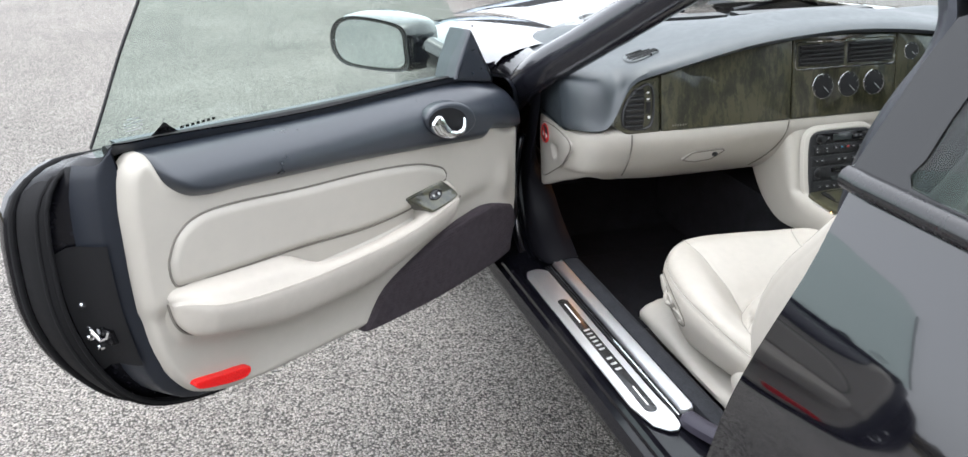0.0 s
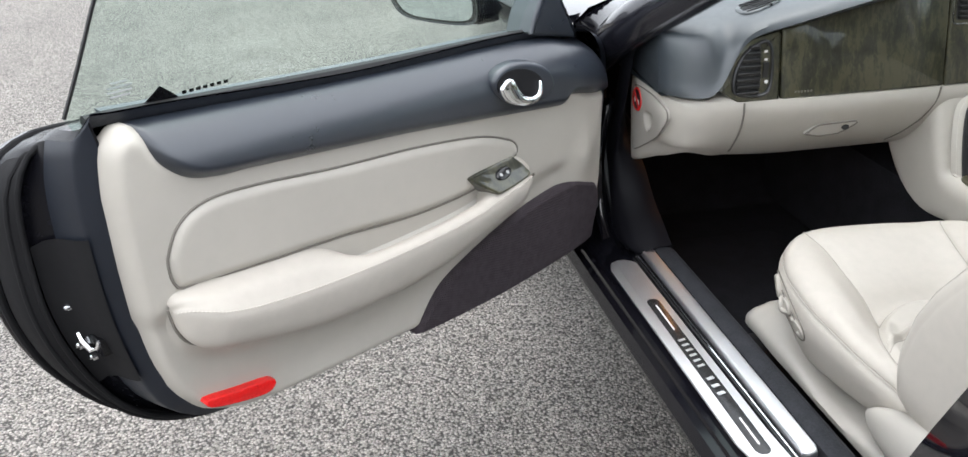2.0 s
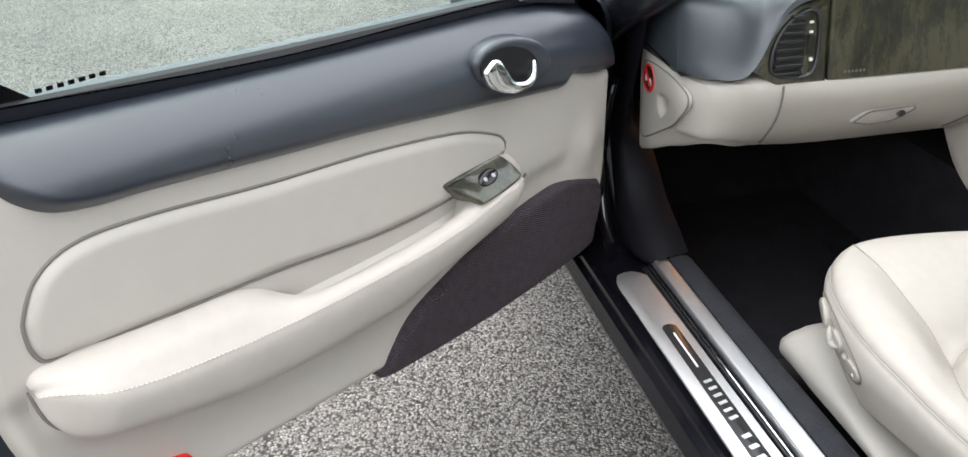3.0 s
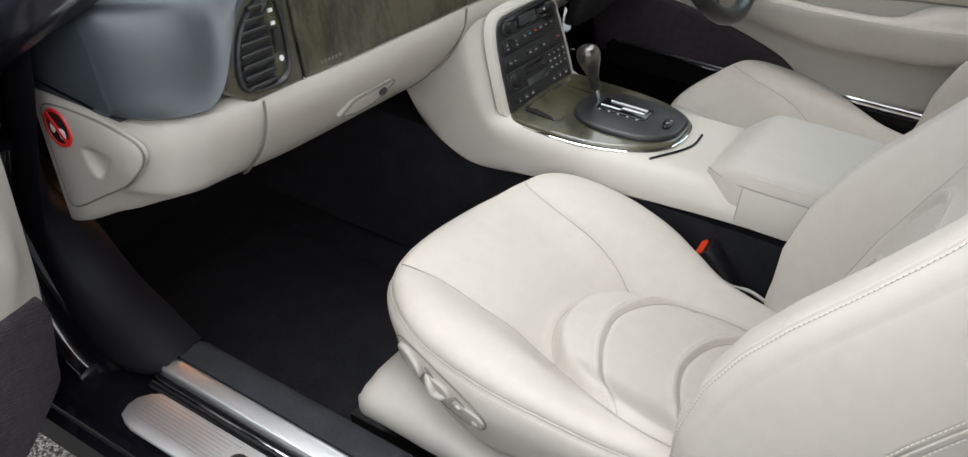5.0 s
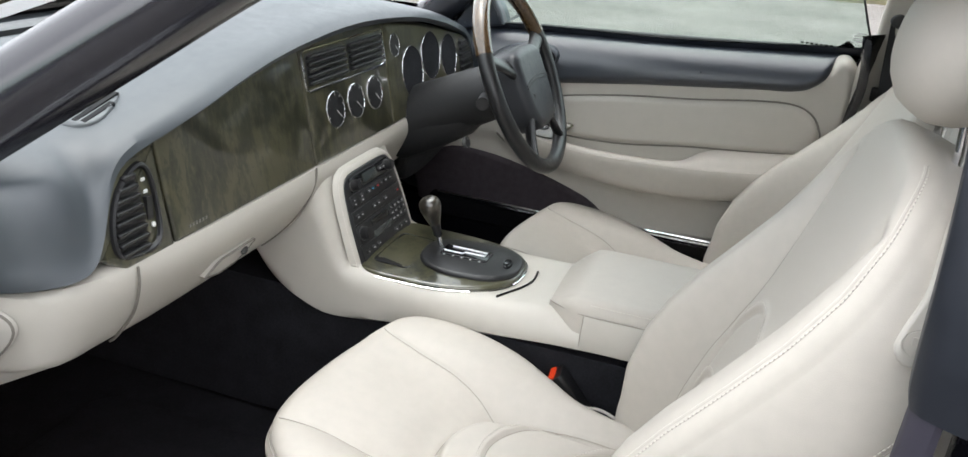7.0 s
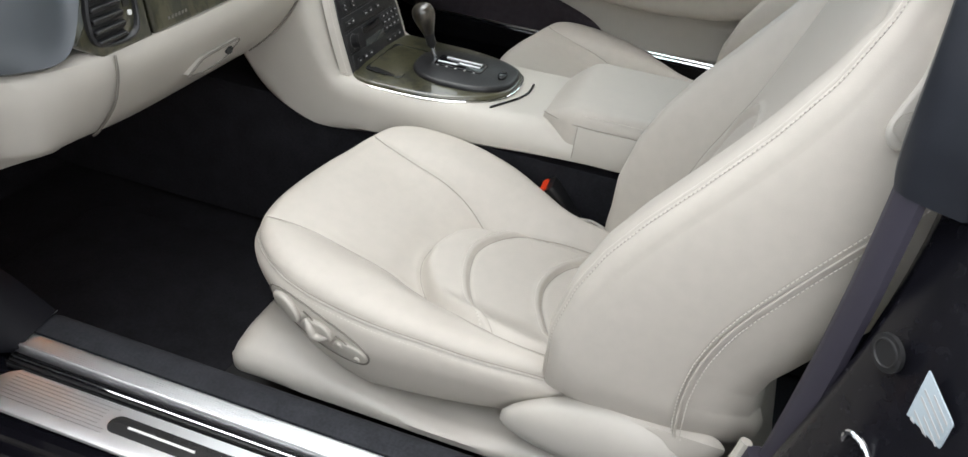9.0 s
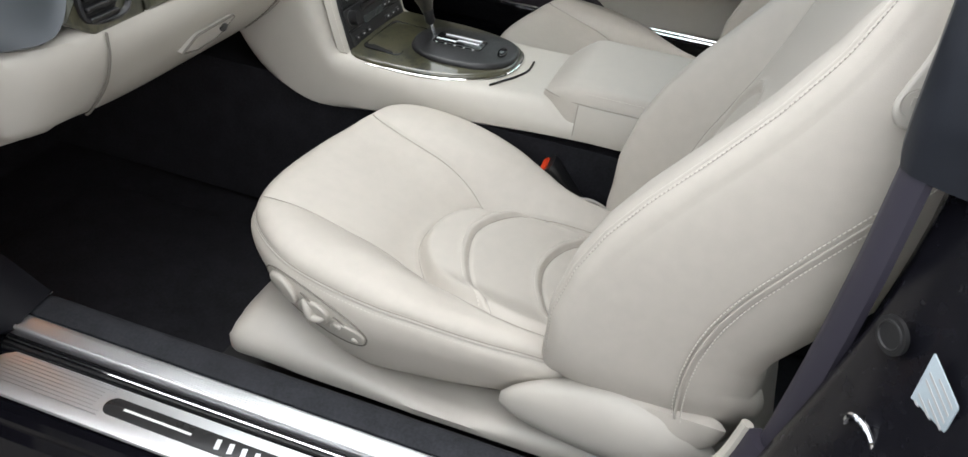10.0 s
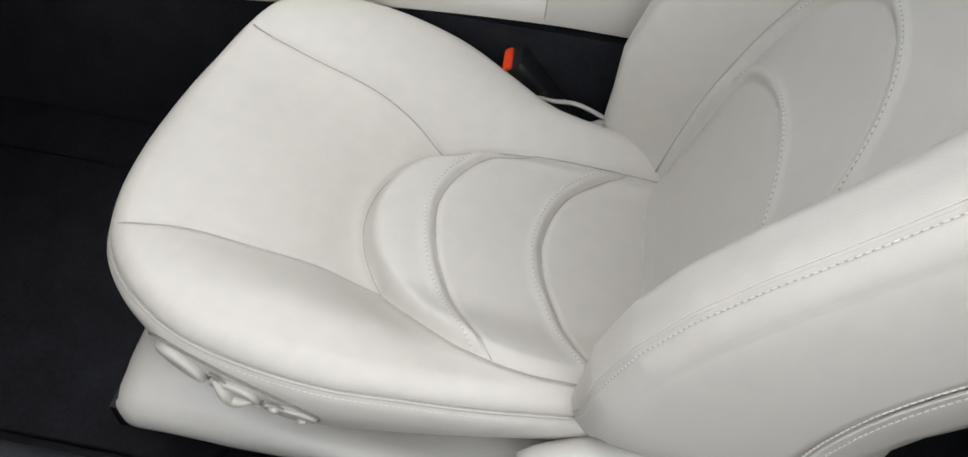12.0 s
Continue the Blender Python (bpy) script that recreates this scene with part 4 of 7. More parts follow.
        arm.append([(u, a, b) for a, b in sec])
        pts_st.append((u, wm + 0.0035 * e, zs - 0.003))
    ar = t.part("armrest", loft(arm, closed=False), LEATHER, "cream leather armrest with pull", under=trim)
    t.part("stitching", dashes(pts_st[3:-3], (0, 0.6, 0.8), width=0.0020, high=0.0012), FLINE, under=ar)
    # grab pocket and switch panel
    t.part("pull_pocket", loft([[(u, 0.024, np.interp(u, *st) - 0.004), (u, 0.040, np.interp(u, *st) - 0.014), (u, 0.075, np.interp(u, *st) - 0.016)] for u in np.linspace(0.40, 0.735, 24)], closed=False), CREAM_PLASTIC, under=ar)
    sw = [(0.436, 0.678), (0.428, 0.685), (0.328, 0.689), (0.312, 0.685), (0.298, 0.666), (0.303, 0.652), (0.386, 0.646), (0.402, 0.652)]
    wp = lambda a, b, h: (a, 0.046 + h - 0.95 * (b - 0.668), b + 0.25 * h)
    sp = t.part("switch_panel", slab(resample(cat(sw, 200, True), 60, True), wp, -0.03, 0.008, 0.004), WOOD, "varnished burl wood switch panel", under=ar)
    t.part("window_switch", slab(ell(0.360, 0.671, 0.022, 0.0085, 30, -0.1), wp, 0.006, 0.0115, 0.003), GLOSSBLACK, under=ar)
    for a in (0.351, 0.369):
        t.part("white_mark", slab(ell(a, 0.671, 0.0038, 0.0026, 14), wp, 0.010, 0.0122, 0.0005), GREYPRINT, under=ar)
    # black upper pad
    pt = curve_xy([(-0.020, 0.80), (0.0, 0.835), (0.08, 0.862), (0.22, 0.893), (0.65, 0.918), (1.005, 0.944), (1.022, 0.946)])
    pb = curve_xy([(-0.020, 0.735), (0.0, 0.735), (0.05, 0.745), (0.128, 0.762), (0.150, 0.748), (0.18, 0.750), (0.36, 0.776), (0.56, 0.804), (0.70, 0.820), (0.857, 0.838), (0.915, 0.843), (0.958, 0.854), (0.99, 0.880), (1.008, 0.912), (1.022, 0.944)])

    def upper(U, Z, d):
        zt = np.interp(U, *pt)
        w = 0.046 - 0.018 * np.clip(1 - d / 0.020, 0, 1) ** 2
        w = w - 0.062 * np.clip(1 - (zt - Z) / 0.085, 0, 1) ** 2.2
        return w - 0.016 * sstep(0.10, -0.02, U)

    pad = t.part("upper_pad", height_panel(pt, pb, -0.019, 1.021, upper, 140, 50, 0.03), CHARCOAL, "charcoal vinyl upper door pad")
    # release handle in its round bowl
    to = lambda a, b, h: (a, h, b)
    bz = t.part("handle_bezel", slab(ell(0.295, 0.827, 0.090, 0.041, 60, 0.26), to, 0.030, 0.0535, 0.010, 5), CHARCOAL, "charcoal oval handle bezel")
    t.part("handle_bowl", slab(ell(0.312, 0.829, 0.066, 0.030, 44, 0.26), to, 0.040, 0.0545, 0.001), MATTBLACK, under=bz)
    hd = cat([(0.372, 0.834), (0.364, 0.845), (0.352, 0.851), (0.341, 0.846), (0.333, 0.829), (0.322, 0.815), (0.296, 0.808), (0.274, 0.812), (0.266, 0.828), (0.259, 0.824), (0.263, 0.806), (0.286, 0.797), (0.325, 0.798), (0.360, 0.812)], 90, True)
    hf = lambda a, b, h: (a, h + 0.010 * math.sin((a - 0.26) * 28) - 0.20 * (b - 0.82), b)
    t.part("release_handle", slab(hd, hf, 0.050, 0.0635, 0.0045, 4), CHROME, "chrome release handle", under=bz)
    # speaker cloth
    gt = curve_xy([(0.012, 0.50), (0.025, 0.535), (0.05, 0.548), (0.10, 0.566), (0.16, 0.570), (0.25, 0.562), (0.33, 0.545), (0.42, 0.520), (0.50, 0.490), (0.555, 0.450), (0.58, 0.42)])
    gb = curve_xy([(0.012, 0.495), (0.03, 0.44), (0.06, 0.403), (0.31, 0.396), (0.53, 0.410), (0.58, 0.419)])
    t.part("speaker_cover", height_panel(gt, gb, 0.013, 0.578, lambda U, Z, d: 0.036 - 0.010 * np.clip(1 - d / 0.010, 0, 1) ** 2, 90, 40, 0.02), CLOTH, "black ribbed speaker cloth")
    # red reflector at the rear lower corner
    rf = [(0.884, 0.492), (0.880, 0.478), (0.898, 0.472), (0.945, 0.483), (0.985, 0.497), (0.997, 0.509), (0.990, 0.515), (0.94, 0.504)]
    t.part("reflector", slab(cat(rf, 40, True), to, 0.0, 0.031, 0.003), RED, "red door edge reflector")
    # steel shell, outer skin and seals
    inner = [(-0.02, 0.43), (-0.035, 0.60), (-0.03, 0.83), (0.2, 0.885), (0.65, 0.908), (1.04, 0.940), (1.072, 0.920), (1.082, 0.85), (1.080, 0.72), (1.068, 0.62), (1.046, 0.53), (1.00, 0.475), (0.94, 0.455), (0.8, 0.442), (0.4, 0.420)]
    outer = [(-0.09, 0.36), (-0.105, 0.60), (-0.10, 0.81), (0.2, 0.85), (0.65, 0.876), (1.0, 0.898), (1.065, 0.902), (1.115, 0.886), (1.148, 0.860), (1.163, 0.822), (1.170, 0.754), (1.168, 0.66), (1.141, 0.568), (1.092, 0.486), (1.043, 0.433), (0.98, 0.392), (0.90, 0.364), (0.8, 0.354), (0.4, 0.350)]
    i, o = cat(inner, 120, True), cat(outer, 120, True)
    mix = lambda k, w: [(a, w, b) for a, b in i * (1 - k) + o * k]
    t.part("shell", loft([mix(-0.40, -0.002), mix(0, -0.012), mix(0.10, -0.030), mix(0.20, -0.066), mix(0.32, -0.085), mix(0.55, -0.098), mix(0.62, -0.118), mix(0.90, -0.150), mix(0.97, -0.158), mix(1.0, -0.166)], caps=(False, False)), JAMBPAINT, "black painted door shell", smooth=35)
    t.part("shut_face", loft([mix(-0.35, -0.001), mix(0.02, -0.008), mix(0.07, -0.016), mix(0.13, -0.033), mix(0.21, -0.062), mix(0.24, -0.070)], caps=(False, False)), DOORSLATE, "slate painted shut face", smooth=60)
    sk = [mix(1.0, -0.166), mix(1.01, -0.172), mix(1.0, -0.180)]
    cen = np.array([0.5, 0.62])
    for s_, w in ((0.85, -0.196), (0.6, -0.212), (0.3, -0.220), (0.05, -0.222)):
        sk.append([(cen[0] + (a - cen[0]) * s_, w, cen[1] + (b - cen[1]) * s_) for a, b in o])
    t.part("outer_skin", loft(sk, caps=(False, True)), PAINT, "glossy black outer door skin")
    for k, w, r in ((0.92, -0.152, 0.006), (0.62, -0.086, 0.004), (0.76, -0.098, 0.004)):
        t.part("door_seal", tube([Vector(p) for p in mix(k, w)], r, 8, closed=True), MATTBLACK, "black rubber seal")
    band = loft([mix(0.56, -0.092), mix(0.60, -0.086), mix(0.70, -0.090), mix(0.80, -0.104), mix(0.86, -0.124), mix(0.88, -0.142)], caps=(False, False))
    t.part("inner_seal", band, MATTBLACK, "broad slate-black rubber seal", smooth=60)
    # matt black recess round the latch
    k0, k1 = [min(range(120), key=lambda q: np.hypot(i[q][0] - 1.078, i[q][1] - z)) for z in (0.80, 0.56)]
    ids = range(min(k0, k1), max(k0, k1) + 1)
    sec = []
    for q in ids:
        row = []
        for k, w in ((0.02, -0.008), (0.07, -0.016), (0.13, -0.033), (0.21, -0.062), (0.25, -0.070), (0.33, -0.0835), (0.50, -0.0935)):
            a, b = i[q] * (1 - k) + o[q] * k
            row.append((a + 0.0045, w + 0.0045, b))
        sec.append(row)
    t.part("latch_cover", loft(sec, closed=False), MATTBLACK, "matt black cover round the latch")
    # latch with its bolts
    for u, w, z in ((1.106, -0.078, 0.686), (1.103, -0.082, 0.622), (1.092, -0.076, 0.600)):
        t.part("bolt", merge(disc((u, w, z), (0, 1, 0), (0, 0, 1), 0.008, 0.008, 0.006, 14), disc((u + 0.006, w, z), (0, 1, 0), (0, 0, 1), 0.004, 0.004, 0.003, 10)), CHROME, "domed steel bolt")
    la = t.part("latch", merge(box((1.086, -0.050, 0.630), (0.020, 0.034, 0.026)), box((1.096, -0.066, 0.634), (0.012, 0.034, 0.010), Matrix.Rotation(radians(25), 3, 'X'))), GLOSSBLACK, "steel door latch")
    t.part("latch_claw", tube([Vector(p) for p in ((1.104, -0.086, 0.644), (1.106, -0.070, 0.634), (1.102, -0.056, 0.622), (1.096, -0.046, 0.628), (1.094, -0.040, 0.640))], 0.0036, 6), CHROME, under=la)
    # window glass, inner weather strip, mirror sail
    gl = [(0.07, 0.865), (0.16, 0.985), (0.25, 1.07), (0.38, 1.155), (0.55, 1.225), (0.75, 1.265), (0.90, 1.262), (0.96, 1.225), (0.992, 1.150), (1.020, 1.090), (1.052, 1.010), (1.076, 0.955), (1.06, 0.92), (0.6, 0.89), (0.2, 0.86)]
    gz = lambda a, b, h: (a, -0.030 + 0.45 * max(0, b - 0.9) ** 1.15 * 0.5 + h, b)
    g = t.part("window_glass", slab(resample(np.array(gl + gl[:1]), 140, True), gz, 0, 0.0045, 0.0008, 2), GLASS, "clear green-tinted frameless window glass")
    g.visible_shadow = False
    rim = [gz(a, b, 0.002) for a, b in cat([(0.955, 1.23), (0.992, 1.150), (1.020, 1.090), (1.052, 1.010), (1.076, 0.955)], 40)]
    t.part("glass_edge", tube([Vector(p) for p in rim], 0.0026, 6), PLASTIC, under=g)
    t.part("weather_strip", tube([Vector((a, -0.019, b - 0.003)) for a, b in cat([(0.08, 0.872), (0.22, 0.896), (0.65, 0.921), (1.0, 0.946), (1.055, 0.948)], 40)], 0.009, 8), RUBBER, "black rubber weather strip")
    far = 0.07 if mirror else 0.0
    tri_o = [(0.925 + far, 0.945), (0.978 + far, 0.948), (0.952 + far, 0.968)]
    t.part("sticker", slab(resample(np.array(tri_o + tri_o[:1]), 30, True), gz, 0.0048, 0.0056, 0.0003, 1), GLOSSBLACK, "black triangular window sticker", under=g)
    for k in range(7):
        u = 0.856 + k * 0.0105 + far
        t.part("dark_bar", box(gz(u, 0.951, 0.0052), (0.0065, 0.0006, 0.0045)), GLOSSBLACK, under=g)
    for k, (w_, z_) in enumerate(((0.022, 0.986), (0.032, 0.980), (0.032, 0.974), (0.026, 0.968))):
        t.part("grey_bar", box(gz(1.005 + 0.6 * far, z_, 0.0052), (w_, 0.0006, 0.0022)), GREYPRINT, under=g)
    sail = [(0.075, 0.862), (0.225, 0.895), (0.212, 0.93), (0.178, 0.985), (0.165, 1.002), (0.145, 0.972), (0.105, 0.915)]
    t.part("mirror_sail", slab(resample(np.array(sail + sail[:1]), 60, True), to, -0.055, 0.006, 0.008), CHARCOAL, "charcoal triangular mirror base cover")
    # door mirror: housing on an arm, glass to the rear
    ms = []
    prof = [(-0.035, 0.60), (-0.020, 0.86), (0.0, 0.97), (0.05, 1.0), (0.085, 0.97), (0.10, 0.94), (0.106, 0.92)]
    mo = [(-0.195, 0.885), (-0.200, 0.925), (-0.205, 0.965), (-0.235, 0.985), (-0.34, 0.992), (-0.43, 0.985), (-0.478, 0.955), (-0.490, 0.905), (-0.470, 0.868), (-0.42, 0.850), (-0.30, 0.852), (-0.22, 0.862)]
    m2 = cat(mo, 60, True)
    mc = np.array([-0.34, 0.92])
    for du, s_ in prof:
        ms.append([(0.03 + du, mc[0] + (a - mc[0]) * s_, mc[1] + (b - mc[1]) * s_) for a, b in m2])
    mi = t.part("door_mirror", loft(ms), PAINT, "glossy black door mirror")
    mg = [[(0.138, mc[0] + (a - mc[0]) * s_, mc[1] + (b - mc[1]) * s_) for a, b in m2] for s_ in (0.925, 0.80)]
    t.part("mirror_rim", merge(loft([[(x + 0.001, y, z) for x, y, z in mg[0]], [(x - 0.006, y, z) for x, y, z in mg[1]]], caps=(False, False))), PLASTIC, under=mi)
    face = [(0.1372, mc[0] + (a - mc[0]) * 0.81, mc[1] + (b - mc[1]) * 0.81) for a, b in m2]
    t.part("mirror_glass", (face, [tuple(range(len(face)))]), MIRROR, "mirror glass", under=mi)
    armr = [(0.06, -0.20, 0.905), (0.065, -0.12, 0.885), (0.085, -0.07, 0.880), (0.10, -0.04, 0.890)]
    t.part("mirror_arm", tube([Vector(p) for p in cat(armr, 12)], [0.048 - 0.0008 * k for k in range(12)], 12, flat=0.75), PAINT, under=mi)
    return t


MIRROR = mat("mirror_silver", (0.80, 0.86, 0.88), 0.01, metal=1.0, var=0.01, rvar=0.005)
DU, DN = Vector((-0.8045, -0.594, 0)).normalized(), Vector((0.594, -0.8045, 0)).normalized()
door("passenger_door", Matrix(((DU.x, DN.x, 0, -0.836), (DU.y, DN.y, 0, 0.315), (0, 0, 1, 0), (0, 0, 0, 1))), "open black car door with cream and charcoal trim", False)
door("driver_door", Matrix(((0, 1, 0, 0.715), (-1, 0, 0, 0.303), (0, 0, 1, -0.012), (0, 0, 0, 1))), "closed black car door with cream and charcoal trim", True)


# ---- dashboard ----
def dash_y(z):
    return 0.140 + 0.20 * (z - 0.75)


WOODTOP = cat([(-0.640, 0.770), (-0.634, 0.800), (-0.612, 0.838), (-0.575, 0.862), (-0.505, 0.880), (-0.40, 0.905), (-0.27, 0.928), (-0.13, 0.942), (0.02, 0.948), (0.17, 0.942), (0.31, 0.928), (0.44, 0.905), (0.545, 0.880), (0.615, 0.862), (0.652, 0.838), (0.674, 0.800), (0.680, 0.770)], 160)


def dashboard():
    t = Thing("dashboard", (0, 0.3, 0.5), "dashboard with charcoal top, dark burl wood fascia and cream lower panels", "dashboard")
    P = lambda a, b, h: (a, dash_y(b) - h, b)
    # wood fascia in three boards with fine gaps
    def board(x0, x1, name):
        top = [(x, np.interp(x, WOODTOP[:, 0], WOODTOP[:, 1])) for x in np.linspace(x0, x1, 40)]
        botm = [(x, np.interp(x, [-0.64, -0.60, 0.64, 0.68], [0.768, 0.744, 0.744, 0.768])) for x in np.linspace(x1, x0, 40)]
        o = resample(np.array(top + botm + top[:1]), 160, True)
        return t.part(name, slab(o, P, -0.01, 0.010, 0.005, 4), WOOD, "varnished dark burl wood fascia")

    board(-0.640, -0.512, "fascia_panel")
    board(-0.509, -0.142, "fascia_panel")
    board(-0.139, 0.175, "fascia_panel")
    board(0.178, 0.680, "fascia_panel")
    for k in range(6):
        t.part("grey_bar", box(P(-0.478 + k * 0.007, 0.757, 0.0104), (0.004, 0.0008, 0.004)), FAINTPRINT)
    # end air vent
    def vent(o, n, name, zs, chrome=None, amt=0.0105):
        ob = t.part(name, slab(o, P, 0.006, amt, 0.001), PLASTIC, "black slatted air vent")
        oo = ccw(o)
        for k in range(n):
            z = zs[0] + (zs[1] - zs[0]) * (k + 0.5) / n
            xs = [p[0] for p in oo if abs(p[1] - z) < 0.010]
            if len(xs) < 2:
                continue
            x0, x1 = min(xs) + 0.004, max(xs) - 0.004
            sl = rrect(x0, z - 0.0035, x1, z + 0.0035, 0.003)
            t.part("slat", slab(sl, lambda a, b, h: (a, dash_y(b) - h - 0.4 * (b - z), b), amt, amt + 0.007, 0.002), PLASTIC, under=ob)
        return ob

    vo = resample(cat([(-0.612, 0.776), (-0.600, 0.762), (-0.560, 0.758), (-0.540, 0.766), (-0.533, 0.80), (-0.535, 0.845), (-0.55, 0.858), (-0.585, 0.840), (-0.606, 0.810)], 80, True), 80, True)
    fr = ccw(vo)
    ringv = loft([[Vector(P(p[0], p[1], h)) for p in inset(fr, d)] for d, h in ((-0.005, 0.009), (-0.004, 0.0145), (-0.001, 0.016), (0.001, 0.0145), (0.002, 0.008))], caps=(False, False))
    t.part("vent_frame", ringv, PLASTIC, "black vent frame")
    e = vent(resample(cat([(-0.612, 0.776), (-0.600, 0.762), (-0.572, 0.758), (-0.558, 0.766), (-0.554, 0.80), (-0.556, 0.845), (-0.565, 0.852), (-0.588, 0.838), (-0.606, 0.810)], 80, True), 80, True), 8, "air_vent", (0.757, 0.856))
    for z in (0.84, 0.825):
        t.part("white_mark", box(P(-0.545, z, 0.0115), (0.006, 0.002, 0.004)), WHITE, under=e)
    t.part("white_mark", disc(P(-0.543, 0.782, 0.0105), (1, 0, 0), (0, 0.2, 1), 0.0035, 0.0035, 0.001, 12), WHITE, under=e)
    t.part("vent_wheel", box(P(-0.546, 0.805, 0.010), (0.010, 0.008, 0.030)), PLASTIC, under=e)
    # driver-side end vent
    vent(resample(cat([(0.652, 0.776), (0.640, 0.762), (0.600, 0.758), (0.580, 0.766), (0.573, 0.80), (0.575, 0.845), (0.59, 0.858), (0.625, 0.840), (0.646, 0.810)], 80, True), 80, True), 7, "air_vent", (0.757, 0.856))
    # twin centre vents in a chrome frame
    for x0, x1 in ((-0.126, 0.012), (0.022, 0.162)):
        vent(resample(np.array(rrect(x0, 0.872, x1, 0.926, 0.006)), 60, True), 5, "air_vent", (0.874, 0.924))
    frm = ccw(rrect(-0.134, 0.866, 0.170, 0.932, 0.010))
    t.part("vent_frame", loft([[Vector(P(p[0], p[1], h)) for p in inset(frm, d)] for d, h in ((-0.0022, 0.009), (-0.0012, 0.0125), (0.0008, 0.0125), (0.0018, 0.009))], caps=(False, False)), CHROME, "thin chrome vent frame")
    # three small gauges, the clock and the three main dials
    def gauge(x, z, r, name, deep):
        g = t.part(name, disc(P(x, z, 0.0095), (1, 0, 0), (0, 0.2, 1), r, r, 0.0015), CARPET if deep else PLASTIC, "black dial with chrome rim")
        t.part("rim", ring(P(x, z, 0.010), (1, 0, 0), (0, 0.2, 1), r, r, 0.0010, 0.0018), CHROME, under=g)
        if not deep:
            a = 2.4
            c = Vector(P(x, z, 0.012))
            d = Vector((math.cos(a), 0.2 * math.sin(a), math.sin(a)))
            t.part("needle", tube([c - d * r * 0.10, c - d * r * 0.75], 0.0006, 5), GREYPRINT, under=g)
            for k in range(7):
                q = radians(200 - k * 37)
                d = Vector((math.cos(q), 0.2 * math.sin(q), math.sin(q)))
                t.part("tick", tube([c + d * r * 0.82, c + d * r * 0.92], 0.0004, 4), GREYPRINT, under=g)

    for x in (-0.049, 0.029, 0.107):
        gauge(x, 0.821, 0.031, "gauge", False)
    gauge(0.222, 0.893, 0.022, "clock", False)
    for x, z, r in ((0.296, 0.829, 0.052), (0.402, 0.846, 0.051), (0.508, 0.830, 0.048)):
        gauge(x, z, r, "main_dial", True)
    # charcoal top: brow over the wood, then forward to the windscreen
    rings = []
    for x in np.r_[[-0.642 - 0.0897 * math.sin(q) for q in np.linspace(math.pi / 2, 0.02, 20)], np.linspace(-0.638, 0.638, 150), [0.642 + 0.0897 * math.sin(q) for q in np.linspace(0.02, math.pi / 2, 20)]]:
        zf = np.interp(x, WOODTOP[:, 0], WOODTOP[:, 1]) if -0.64 < x < 0.68 else 0.775
        k = sstep(0.0, 0.05, (min(x + 0.655, 0.695 - x)))
        zf = zf * k + 0.749 * (1 - k)
        over = 0.022 * sstep(0.0, 0.2, (min(x + 0.60, 0.64 - x)))
        end = sstep(0.60, 0.745, abs(x))
        turn = 0.090 - math.sqrt(max(0.0, 0.090 ** 2 - max(0.0, abs(x) - 0.642) ** 2))
        yb = (dash_y(zf) - 0.016 - over) * k + 0.128 * (1 - k) + turn
        rise = 0.020 * (1 - end)
        sec = cat([(yb + 0.036, zf + 0.003), (yb + 0.012, zf + 0.002), (yb + 0.003, zf + 0.006), (yb + 0.001, zf + 0.012), (yb + 0.009, zf + 0.021 + 0.01 * end), (yb + 0.028, max(zf + 0.028, 0.858 - 0.01 * end)), (yb + 0.065, max(zf + 0.033, 0.884 - 0.012 * end)), (0.33 + 0.05 * end, max(zf + 0.037, 0.902 - 0.018 * end)), (0.47, 0.922 + rise - 0.03 * end), (0.62, 0.915 - 0.03 * end), (0.86 - 0.22 * (abs(x) / 0.75) ** 2.2, 0.885 - 0.02 * end)], 56)
        rings.append([(x, a, b) for a, b in sec])
    soft = np.array(rings)
    for _ in range(10):
        soft[6:44] = (soft[5:43] + 2 * soft[6:44] + soft[7:45]) / 4
    # set back behind the end cover
    back = np.hypot(soft[:, :, 1] - 0.272, soft[:, :, 2] - 0.671)
    soft[:, :, 0] += 0.014 * sstep(0.046, 0.030, back) * (soft[:, :, 0] < -0.66)
    rings = [[tuple(p) for p in r] for r in soft]
    rings = [[(p[0] - 0.0015, p[1] + 0.004, p[2] - 0.004) for p in rings[0]]] + rings
    t.part("top_pad", loft(rings, closed=False), DASHTOP, "charcoal vinyl dash top")
    ec = [(x[1], x[2]) for x in rings[0]] + [(0.64, 0.74), (0.20, 0.748)]
    t.part("end_cap", slab(resample(np.array(ec + ec[:1]), 120, True), lambda a, b, h: (-0.7305 - h, a, b), -0.03, 0.001, 0.001), DASHTOP)
    # small triangular demister vent
    tv = resample(cat([(-0.568, 0.232), (-0.560, 0.262), (-0.535, 0.278), (-0.505, 0.262), (-0.478, 0.236), (-0.490, 0.222), (-0.535, 0.205), (-0.560, 0.210)], 50, True), 50, True)
    grid = np.array(rings)

    def pad_z(a, b):
        sec = grid[np.argmin(np.abs(grid[:, 20, 0] - a))]
        top = sec[14:]
        return float(np.interp(b, top[:, 1], top[:, 2]))

    dv = t.part("demister_vent", slab(tv, lambda a, b, h: (a, b, pad_z(a, b) + h), -0.01, 0.0035, 0.003), GREYVENT, "small grey demister vent")
